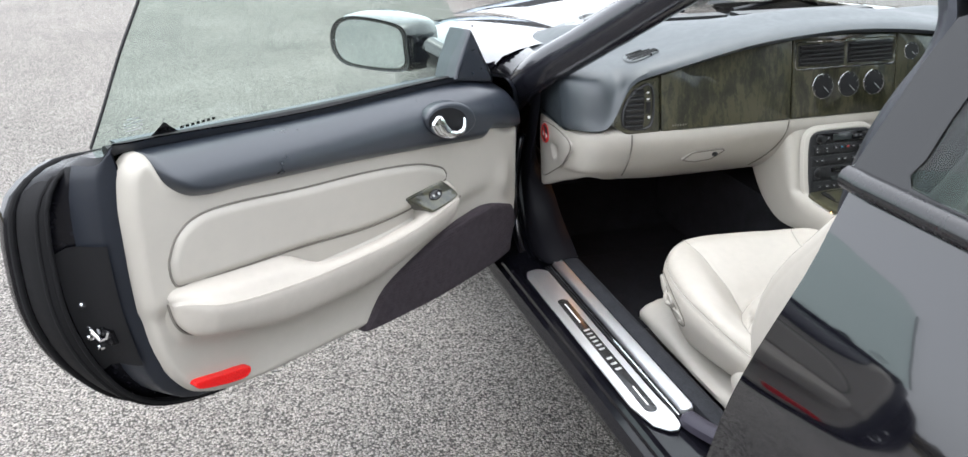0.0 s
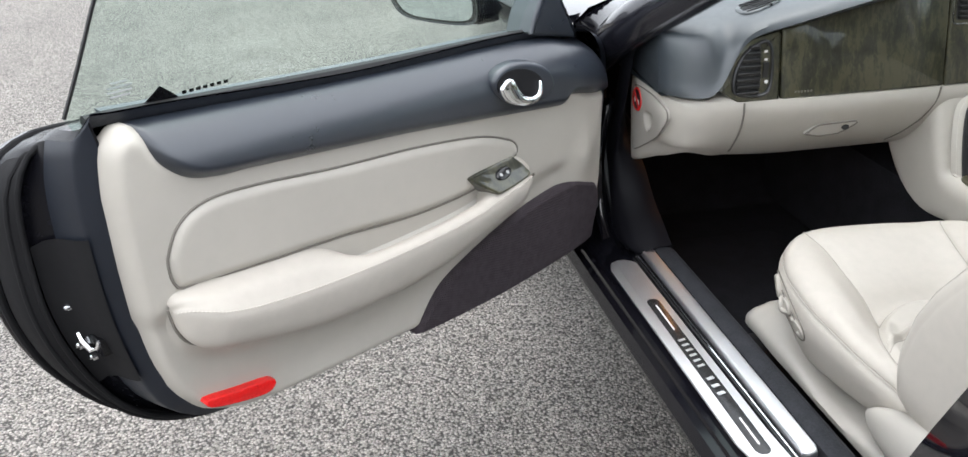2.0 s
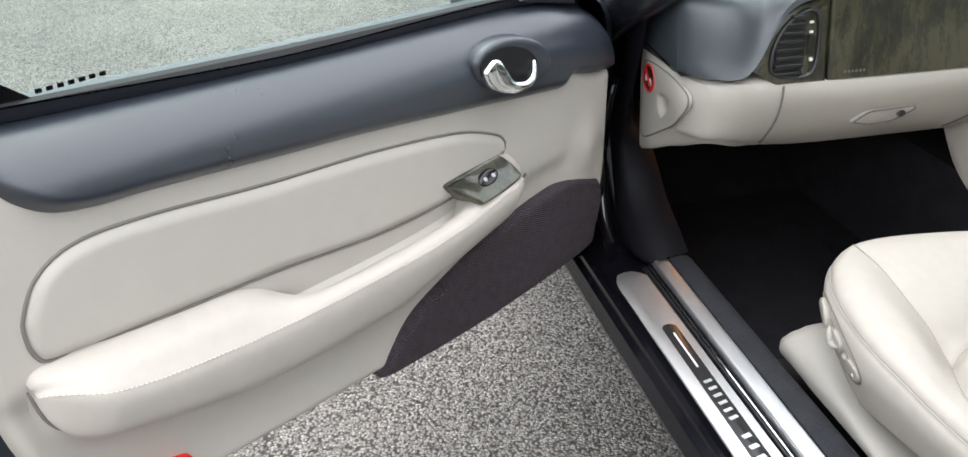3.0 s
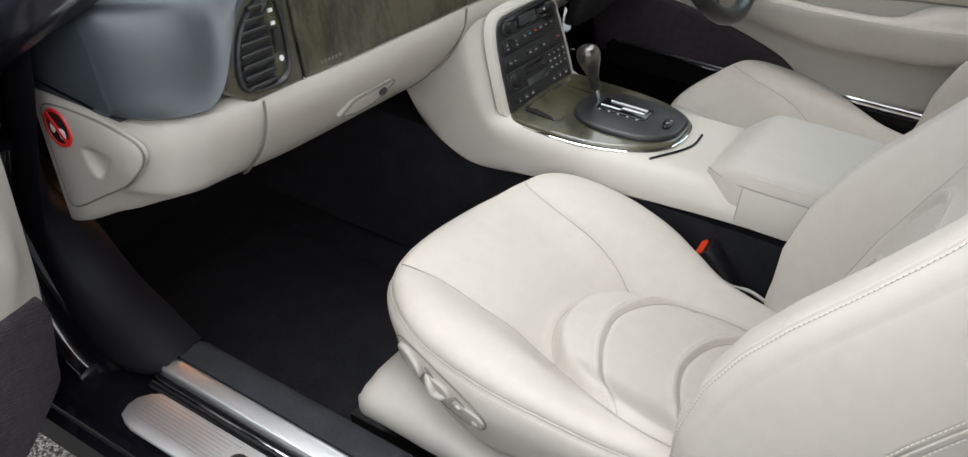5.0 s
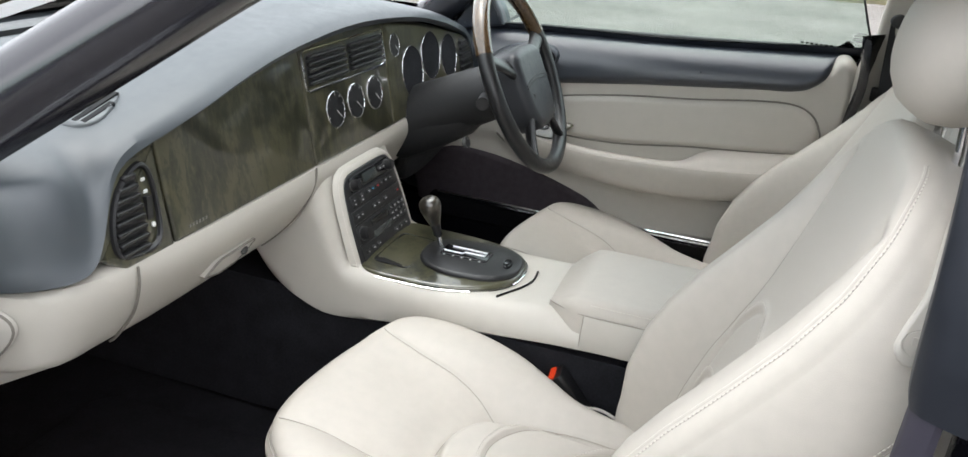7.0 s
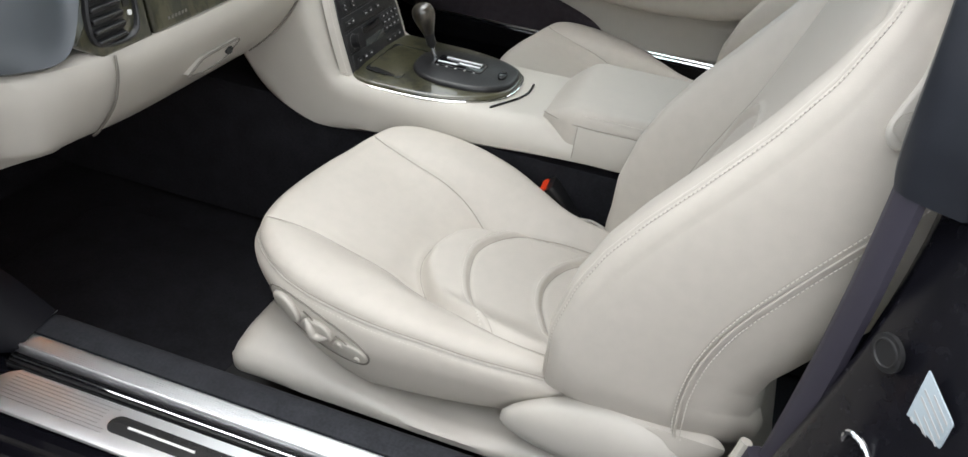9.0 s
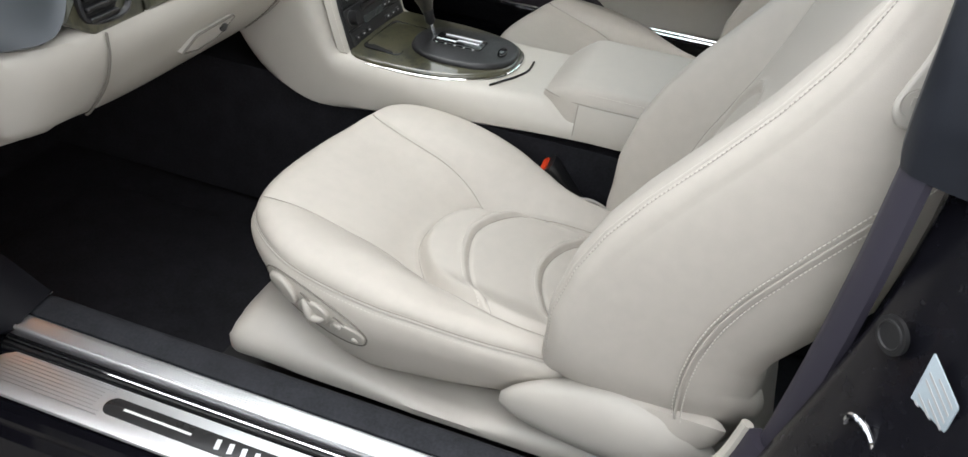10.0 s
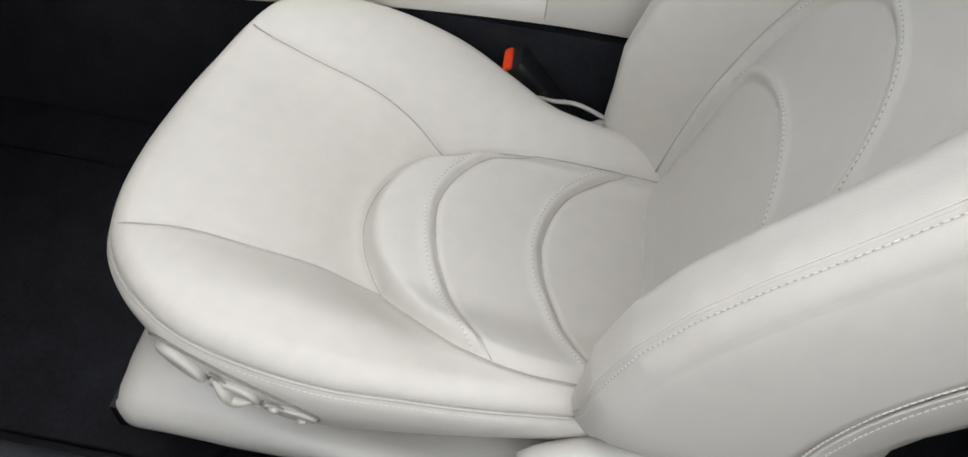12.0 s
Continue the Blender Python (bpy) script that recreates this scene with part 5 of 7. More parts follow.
    for k in range(5):
        o = inset(ccw(tv), 0.007)
        s0 = 0.217 + k * 0.0115
        seg = [p for p in o if s0 - 0.006 < p[1] < s0 + 0.006]
        if len(seg) > 1:
            x0, x1 = min(p[0] for p in seg), max(p[0] for p in seg)
            t.part("slot", slab(rrect(x0, s0 - 0.0043, x1, s0 + 0.0043, 0.002), lambda a, b, h: (a, b, pad_z(a, b) + h), 0.0, 0.0048, 0.0003), MATTBLACK, under=dv)
    # long demister slots at the foot of the windscreen
    for x0, x1 in ((-0.50, -0.06), (-0.02, 0.46)):
        t.part("demister_slot", box(((x0 + x1) / 2, 0.62, 0.922), (x1 - x0, 0.05, 0.012)), PLASTIC, "black demister slot")
    # cream lower dash: side cover, knee panel, glovebox
    plan = np.array([(-0.731, 0.372), (-0.731, 0.30), (-0.731, 0.222)] + [(-0.641 - 0.090 * math.cos(q), 0.222 - 0.090 * math.sin(q)) for q in np.linspace(0.1, math.pi / 2, 12)] + [(-0.62, 0.1315), (-0.59, 0.130), (0.34, 0.130)])
    side = resample(plan[:3], 12)
    corner = resample(plan[2:16], 20)[1:]
    front = resample(plan[15:], 66)[1:]
    plan = np.r_[side, corner, front]
    rings = []
    for i, (x, y) in enumerate(plan):
        d = plan[min(i + 1, len(plan) - 1)] - plan[max(i - 1, 0)]
        d = d / np.linalg.norm(d)
        n = np.array([-d[1], d[0]])
        c = sstep(11, 34, i)
        k = 0.10 + 0.25 * sstep(2, 11, i) + 0.65 * sstep(11, 40, i)
        z0 = 0.745 + 0.020 * math.exp(-((x + 0.625) / 0.035) ** 2) * c
        low = np.interp(y, [0.19, 0.235, 0.289, 0.335, 0.372], [0.622, 0.604, 0.584, 0.560, 0.545]) * (1 - c) + (0.577 + 0.034 * sstep(-0.50, -0.68, x)) * c
        zs = np.interp([0.0, 0.012, 0.035, 0.07, 0.11], [0, 0.168], [z0, low + 0.0])
        sec = cat([(0.05, z0 + 0.002), (0.006, z0), (-0.004 * c, z0 - 0.010), (-0.004 * k, z0 - 0.035), (0.012 * k, z0 - 0.07), (0.040 * k, z0 - 0.11), (0.085 * k, low + 0.018), (0.125 * k, low), (0.16 * k + 0.01, low - 0.002), (0.27 * k + 0.03, low - 0.010 * c + 0.004)], 36)
        lim = np.interp(i, [0, 8, 12, 30, 42, 60], [0.40, 0.12, 0.078, 0.078, 0.20, 0.40])
        rings.append([(x + n[0] * min(o, lim), y + n[1] * min(o, lim), z) for o, z in sec])
    soft = np.array(rings)
    for _ in range(45):
        soft[9:58] = (soft[8:57] + 2 * soft[9:58] + soft[10:59]) / 4
    # set back behind the end cover
    back = np.hypot(soft[:, :, 1] - 0.272, soft[:, :, 2] - 0.671)
    soft[:, :, 0] += 0.014 * sstep(0.046, 0.030, back) * (soft[:, :, 0] < -0.66)
    rings = [[tuple(p) for p in r] for r in soft]
    t.part("lower_panel", loft(rings, closed=False), CREAM, "cream vinyl lower dash panel")
    lid = cat([(0.353, 0.725), (0.32, 0.733), (0.259, 0.735), (0.215, 0.732), (0.190, 0.722), (0.184, 0.705), (0.199, 0.680), (0.232, 0.650), (0.292, 0.612), (0.339, 0.583), (0.357, 0.580), (0.362, 0.597), (0.361, 0.633), (0.357, 0.704)], 80, True)
    rec = lambda a, b: float(-0.7305 + (0.090 - math.sqrt(max(0.0, 0.090 ** 2 - max(0.0, 0.222 - a) ** 2))) + (0.10 + 0.25 * sstep(2, 11, (0.372 - a) / 0.15 * 11)) * np.interp(0.745 - b, [0.0, 0.035, 0.07, 0.11, 0.15], [0, -0.004, 0.012, 0.040, 0.075]))
    dm = cat([(0.292, 0.684), (0.268, 0.692), (0.240, 0.689), (0.250, 0.672), (0.272, 0.648), (0.284, 0.644), (0.292, 0.660)], 40, True)
    mid = np.array([0.272, 0.671])

    def polar(o):
        # outline as radii about the finger recess
        d = resample(np.r_[np.array(o), np.array(o)[:1]], 900, True) - mid
        an, ra = np.arctan2(d[:, 1], d[:, 0]), np.hypot(d[:, 0], d[:, 1])
        k = np.argsort(an)
        return np.interp(np.linspace(-math.pi, math.pi, 97)[:-1], an[k], ra[k], period=2 * math.pi)

    ro, ri = polar(lid), polar(dm)
    an = np.linspace(-math.pi, math.pi, 97)[:-1]
    rg = []
    for r, h in [(ro, -0.006), (ro, 0.0010), (ro - 0.0008, 0.0020), (ro - 0.0016, 0.0022)] + [(ro + (ri - ro) * f, 0.0022) for f in (0.2, 0.4, 0.6, 0.8, 0.94)] + [(ri, 0.0018), (ri * 0.9, -0.0004), (ri * 0.75, -0.0050), (ri * 0.5, -0.0080), (ri * 0.2, -0.0090)]:
        q = mid + np.c_[np.cos(an), np.sin(an)] * np.array(r)[:, None]
        rg.append([(rec(a, b) - h, a, b) for a, b in q])
    sc = t.part("side_cover", loft(rg, caps=(False, True)), CREAM_PLASTIC, "cream dash end cover with a finger recess")
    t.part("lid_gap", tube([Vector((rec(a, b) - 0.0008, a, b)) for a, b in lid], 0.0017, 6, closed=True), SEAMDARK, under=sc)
    cy, cz = 0.330, 0.702
    st = t.part("warning_sticker", disc((-0.7330, cy, cz), (0, -1, 0), (0, 0, 1), 0.024, 0.024, 0.0006, 36), PLASTIC, "round red and black warning sticker", under=sc)
    t.part("red_ring", ring((-0.7334, cy, cz), (0, -1, 0), (0, 0, 1), 0.0205, 0.0205, 0.0055, 0.0012), REDSTICK, under=sc)
    t.part("red_bar", box((-0.7345, cy, cz), (0.0010, 0.044, 0.0055), Matrix.Rotation(radians(45), 3, 'X')), REDSTICK, under=sc)
    t.part("white_shape", merge(disc((-0.7336, cy + 0.009, cz - 0.002), (0, -1, 0), (0, 0, 1), 0.0045, 0.007, 0.0008, 12), disc((-0.7336, cy - 0.008, cz - 0.006), (0, -1, 0), (0, 0, 1), 0.0065, 0.0075, 0.0008, 12)), WHITE, under=sc)
    # seams of the glovebox lid
    for x0, x1, pts in ((0, 0, [(-0.590, 0.124, 0.745), (-0.588, 0.126, 0.715), (-0.586, 0.140, 0.675), (-0.582, 0.172, 0.632)  , (-0.580, 0.185, 0.620)]), (0, 0, [(-0.150, 0.124, 0.745), (-0.153, 0.126, 0.715), (-0.165, 0.140, 0.675), (-0.185, 0.172, 0.632), (-0.200, 0.200, 0.606)])):
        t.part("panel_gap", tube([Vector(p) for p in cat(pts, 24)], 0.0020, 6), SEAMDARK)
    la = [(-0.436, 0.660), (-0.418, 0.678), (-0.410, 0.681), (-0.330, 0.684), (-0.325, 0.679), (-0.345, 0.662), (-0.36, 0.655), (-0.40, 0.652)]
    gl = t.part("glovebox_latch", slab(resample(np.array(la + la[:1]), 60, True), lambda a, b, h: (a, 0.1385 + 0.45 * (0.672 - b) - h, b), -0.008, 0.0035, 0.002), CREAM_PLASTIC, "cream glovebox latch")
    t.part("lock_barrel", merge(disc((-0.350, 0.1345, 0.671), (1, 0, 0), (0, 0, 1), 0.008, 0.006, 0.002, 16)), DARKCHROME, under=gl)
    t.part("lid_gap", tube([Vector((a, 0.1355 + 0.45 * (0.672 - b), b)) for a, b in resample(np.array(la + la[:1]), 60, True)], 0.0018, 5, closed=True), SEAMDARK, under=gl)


REDSTICK = mat("red_sticker", (0.70, 0.02, 0.02), 0.4, var=0.05)
dashboard()


# ---- centre console ----
def console():
    t = Thing("center_console", (0, -0.1, 0.21), "cream vinyl centre console with radio stack and burl wood gear surround", "console")
    # stack and tunnel: rounded sections swept from the dash to the armrest
    rings = []
    prof = [  # y and z of the section's top, half width at top, z of the lower edge, half width low, y of the lower edge
        (0.18, 0.76, 0.15, 0.7, 0.165, 0.325), (0.152, 0.752, 0.148, 0.65, 0.16, 0.290), (0.135, 0.738, 0.146, 0.58, 0.156, 0.252), (0.119, 0.7, 0.146, 0.525, 0.153, 0.212), (0.101, 0.65, 0.146, 0.488, 0.15, 0.162),
        (0.083, 0.6, 0.144, 0.471, 0.147, 0.100), (0.062, 0.57, 0.141, 0.474, 0.144, 0.030), (-0.02, 0.562, 0.135, 0.484, 0.14, -0.05), (-0.14, 0.56, 0.128, 0.494, 0.137, -0.14), (-0.2, 0.56, 0.124, 0.501, 0.136, -0.2), (-0.29, 0.562, 0.122, 0.509, 0.136, -0.29), (-0.36, 0.562, 0.122, 0.513, 0.136, -0.36), (-0.5, 0.562, 0.122, 0.518, 0.136, -0.5), (-0.66, 0.562, 0.122, 0.520, 0.136, -0.66)]
    pr = cat(prof, 70)
    for y, z, w, zl, wl, yl in pr:
        half = cat([(0, z), (w * 0.7, z), (w - 0.022, z - 0.001), (w - 0.006, z - 0.008), (w + 0.003, z - min(0.026, 0.32 * (z - zl))), (w * 0.5 + wl * 0.5 + 0.0025, (z + zl) / 2), (wl, zl + 0.012), (wl - 0.006, zl + 0.002), (wl - 0.05, zl - 0.004)], 26)
        sec = [(-a, b) for a, b in half[::-1]] + [(a, b) for a, b in half[1:]]
        rings.append([(a, y + (yl - y) * (z - b) / max(0.02, z - zl), b) for a, b in sec])
    body = t.part("console_body", loft(rings, closed=False), CREAM, "cream vinyl console body")
    t.part("tunnel", box((0, -0.2, 0.36), (0.25, 2.0, 0.28)), CARPET, "black carpeted tunnel")
    # radio and heater stack
    A = Vector((0.0, 0.1346, 0.7044))
    B = Vector((0.0, 0.0786, 0.5484))
    dn = (B - A).normalized()
    nz = Vector((1, 0, 0)).cross(-dn).normalized()
    L = 0.18
    sq = (B - A).length / L
    Q = lambda a, b, h: A + Vector((a * 0.965, 0, 0)) + dn * (b * sq) + nz * (h + 0.013)
    o = resample(cat([(-0.060, 0.001), (0.060, 0.001), (0.086, 0.006), (0.100, 0.020), (0.108, 0.055), (0.113, 0.11), (0.114, L - 0.012), (0.108, L - 0.004), (-0.108, L - 0.004), (-0.114, L - 0.012), (-0.113, 0.11), (-0.108, 0.055), (-0.100, 0.020), (-0.086, 0.006)], 120, True), 90, True)
    st = t.part("radio_unit", slab(o, Q, 0.0, 0.0185, 0.003), PLASTIC, "black radio and heater control stack")
    sf = ccw(o)
    surround = loft([[Q(p[0], p[1], h) for p in inset(sf, d)] for d, h in ((-0.017, 0.004), (-0.014, 0.010), (-0.009, 0.0150), (-0.004, 0.0175), (-0.001, 0.0170), (0.001, 0.012))], caps=(False, False))
    t.part("stack_surround", surround, CREAM, "cream leather radio surround", under=st)
    pth = [Q(p[0], p[1], 0.0135) for p in inset(sf, -0.0120)]
    t.part("stitching", dashes(pth, nz), FLINE, under=st)
    rows = [(0.022, 0.028), (0.053, 0.026), (0.083, 0.026), (0.118, 0.036), (0.155, 0.030)]
    for k, (b, h) in enumerate(rows):
        w = 0.080 + 0.024 * min(1, (b - 0.02) / 0.06)
        t.part("control_panel", slab(rrect(-w, b - h / 2, w, b + h / 2, 0.003), Q, 0.0175, 0.0205, 0.0012), GLOSSBLACK if k in (0,) else PLASTIC, under=st)
    t.part("display", slab(rrect(-0.030, 0.013, 0.028, 0.031, 0.002), Q, 0.0200, 0.0212, 0.0005), DISPLAY, under=st)
    t.part("tape_slot", slab(rrect(-0.045, 0.104, 0.025, 0.118, 0.002), Q, 0.020, 0.0215, 0.001), GLOSSBLACK, under=st)
    t.part("radio_display", slab(rrect(-0.045, 0.128, 0.030, 0.142, 0.002), Q, 0.020, 0.0215, 0.001), DISPLAY, under=st)

    def knob(a, b, r):
        k = t.part("knob", merge(disc(Q(a, b, 0.020), (1, 0, 0), -dn, r, r, 0.012, 22), disc(Q(a, b, 0.032), (1, 0, 0), -dn, r * 0.8, r * 0.8, 0.002, 22)), PLASTIC, "black rotary knob", under=st)
        t.part("knob_ring", ring(Q(a, b, 0.0205), (1, 0, 0), -dn, r, r, 0.002, 0.001, 22), GREYKNOB, under=st)

    knob(-0.071, 0.024, 0.010)
    knob(0.072, 0.024, 0.010)
    knob(-0.084, 0.118, 0.012)
    rnd = random.Random(4)
    for b, xs in ((0.022, (-0.048, 0.040, 0.055)), (0.050, (-0.085, -0.055, -0.025, -0.008, 0.012, 0.030, 0.050, 0.070)), (0.058, (-0.085, -0.055)), (0.083, (-0.088, -0.072, -0.020, 0.000, 0.030, 0.085)), (0.107, (0.040, 0.057, 0.074, 0.092)), (0.119, (0.040, 0.057, 0.074, 0.092)), (0.131, (0.040, 0.057, 0.074, 0.092)), (0.155, (-0.085, -0.062, -0.040, 0.040, 0.062, 0.085))):
        for x in xs:
            t.part("button", slab(rrect(x - 0.007, b - 0.0042, x + 0.007, b + 0.0042, 0.0015), Q, 0.0195, 0.0228, 0.001), PLASTIC, under=st)
            m = BLUEMARK if (b == 0.050 and x == -0.008) else REDSTICK if (b == 0.050 and x == 0.012) or (b == 0.083 and x == 0.085) else GREYPRINT
            t.part("mark", box(Q(x, b, 0.0230), (rnd.uniform(0.003, 0.006), 0.0008, 0.0018), Matrix.Rotation(radians(-60), 3, 'X')), m, under=st)
    # wood gear surround with a chrome edge
    go = resample(cat([(-0.116, 0.052), (-0.122, -0.02), (-0.118, -0.09), (-0.100, -0.150), (-0.070, -0.192), (-0.03, -0.212), (0.03, -0.212), (0.070, -0.192), (0.100, -0.150), (0.118, -0.09), (0.122, -0.02), (0.116, 0.052), (0.05, 0.056), (-0.05, 0.056)], 120, True), 120, True)
    G = lambda a, b, h: (a, b, 0.5595 + h + 0.05 * max(0, b) - 0.02 * (abs(a) / 0.12) ** 2 * 0.3)
    gs = t.part("gear_surround", slab(go, G, -0.004, 0.012, 0.006, 4), WOOD, "varnished burl wood gear surround")
    t.part("chrome_edge", tube([Vector(G(p[0], p[1], 0.004)) for p in inset(ccw(go), -0.0015)], 0.0019, 8, closed=True), CHROME, under=gs)
    gp = ell(-0.002, -0.116, 0.076, 0.094, 60, 0.08, 2.5)
    t.part("gear_plate", slab(gp, G, 0.010, 0.020, 0.006, 4), PLASTIC, "black selector plate", under=gs)
    t.part("selector_slot", slab(rrect(-0.016, -0.147, 0.030, -0.057, 0.006), G, 0.018, 0.0212, 0.001), GLOSSBLACK, under=gs)
    jt = [(-0.004, -0.062), (-0.004, -0.097), (0.004, -0.100), (0.004, -0.138), (0.020, -0.138), (0.020, -0.070)]
    t.part("selector_track", tube([Vector(G(a, b, 0.0215)) for a, b in jt], 0.0015, 6), ALU, "silver J-shaped selector track", under=gs)
    for k in range(5):
        t.part("mark", box(G(-0.020, -0.067 - k * 0.017, 0.0205), (0.004, 0.003, 0.001)), GREYPRINT, under=gs)
    t.part("mode_switch", slab(ell(-0.004, -0.184, 0.018, 0.008, 24, 0.1), G, 0.018, 0.024, 0.002), GLOSSBLACK, under=gs)
    t.part("coin_tray", slab(rrect(-0.088, -0.026, 0.046, 0.042, 0.010), G, 0.010, 0.0125, 0.0006), MATTBLACK, "black coin tray", under=gs)
    t.part("tray_rim", tube([Vector(G(a, b, 0.0125)) for a, b in rrect(-0.088, -0.026, 0.046, 0.042, 0.010)], 0.0012, 6, closed=True), GLOSSBLACK, under=gs)
    # notch seam behind the surround
    nt_ = cat([(-0.100, -0.196, 0.561), (-0.075, -0.210, 0.562), (-0.045, -0.226, 0.562), (-0.01, -0.236, 0.562), (0.03, -0.234, 0.562)], 40)
    t.part("panel_gap", tube([Vector(p) for p in nt_], 0.0022, 6), GLOSSBLACK)
    # armrest box with lid
    ab = []
    for y in np.r_[np.linspace(-0.285, -0.345, 8), np.linspace(-0.36, -0.68, 12)]:
        e = sstep(-0.285, -0.345, y)
        zt = 0.566 + 0.034 * math.sqrt(e)
        w = 0.085 + 0.036 * math.sqrt(e)
        ab.append([(a, y, b) for a, b in cat([(-w - 0.0020 * e, 0.558 - 0.044 * e), (-w - 0.0070 * e, 0.558 - 0.022 * e), (-w - 0.0045 * e, 0.558 - 0.004 * e), (-w - 0.003 * e, zt - 0.02 * e - 0.002), (-w + 0.004, zt - 0.006 * e), (-w + 0.016, zt), (0, zt + 0.003), (w - 0.016, zt), (w - 0.004, zt - 0.006 * e), (w + 0.003 * e, zt - 0.02 * e - 0.002), (w + 0.0045 * e, 0.558 - 0.004 * e), (w + 0.0070 * e, 0.558 - 0.022 * e), (w + 0.0020 * e, 0.558 - 0.044 * e)], 40)])
    for sd in (-1, 1):
        t.part("box_side", loft([[(sd * x, y, z) for x, z in ((0.116, 0.577), (0.1262, 0.576), (0.1282, 0.572), (0.1335, 0.545), (0.1374, 0.5245), (0.1362, 0.5195), (0.122, 0.517))] for y in np.linspace(-0.353, -0.665, 12)]), CREAM, "cream vinyl side of the armrest box")
    lid = t.part("armrest_lid", loft(ab, closed=False), LEATHER, "cream leather armrest lid")
    pth = [Vector((-0.1185, y, 0.5935)) for y in np.linspace(-0.36, -0.67, 20)]
    t.part("stitching", dashes(pth, (-0.5, 0, 0.8)), FLINE, under=lid)
    seam = cat([(-0.088, -0.287, 0.572), (-0.105, -0.305, 0.575), (-0.1245, -0.350, 0.5765), (-0.1262, -0.45, 0.577), (-0.1262, -0.66, 0.578)], 30)
    t.part("lid_gap", tube([Vector(p) for p in seam], 0.0010, 6), SEATSEAM)
    t.part("lid_gap", tube([Vector(p) for p in ((-0.1270, -0.3525, 0.575), (-0.1282, -0.3525, 0.570), (-0.1335, -0.3525, 0.544), (-0.1370, -0.3525, 0.5255))], 0.0009, 6), SEATSEAM)
    # gear lever
    g = Thing("gear_lever", (0.004, -0.050, 0.58), "dark burl wood gear lever with a black collar", "gear lever")
    base = Vector((0.014, -0.052, 0.569))
    ax = (Vector((-0.010, -0.018, 0.694)) - base).normalized()
    g.part("stem", tube([base + ax * s for s in (0, 0.02, 0.036)], 0.0042, 10), CHROME, "bright steel stem")
    g.part("collar", tube([base + ax * s for s in (0.032, 0.037, 0.048, 0.058, 0.060)], [0.006, 0.0095, 0.0085, 0.0100, 0.009], 16), PLASTIC)
    rr = [(0.056, 0.008), (0.060, 0.0105), (0.070, 0.0135), (0.082, 0.0175), (0.092, 0.0200), (0.101, 0.0198), (0.108, 0.0168), (0.1125, 0.0105), (0.114, 0.003)]
    rr = cat(rr, 24)
    g.part("knob", tube([base + ax * s for s, r in rr], [float(r) for s, r in rr], 20), KNOBWOOD, "varnished dark wood knob")


DISPLAY = mat("dark_display", (0.03, 0.035, 0.035), 0.15, var=0.1)
GREYKNOB = mat("grey_ring", (0.10, 0.10, 0.10), 0.3, metal=0.5)
BLUEMARK = mat("blue_mark", (0.03, 0.25, 0.45), 0.5)
console()


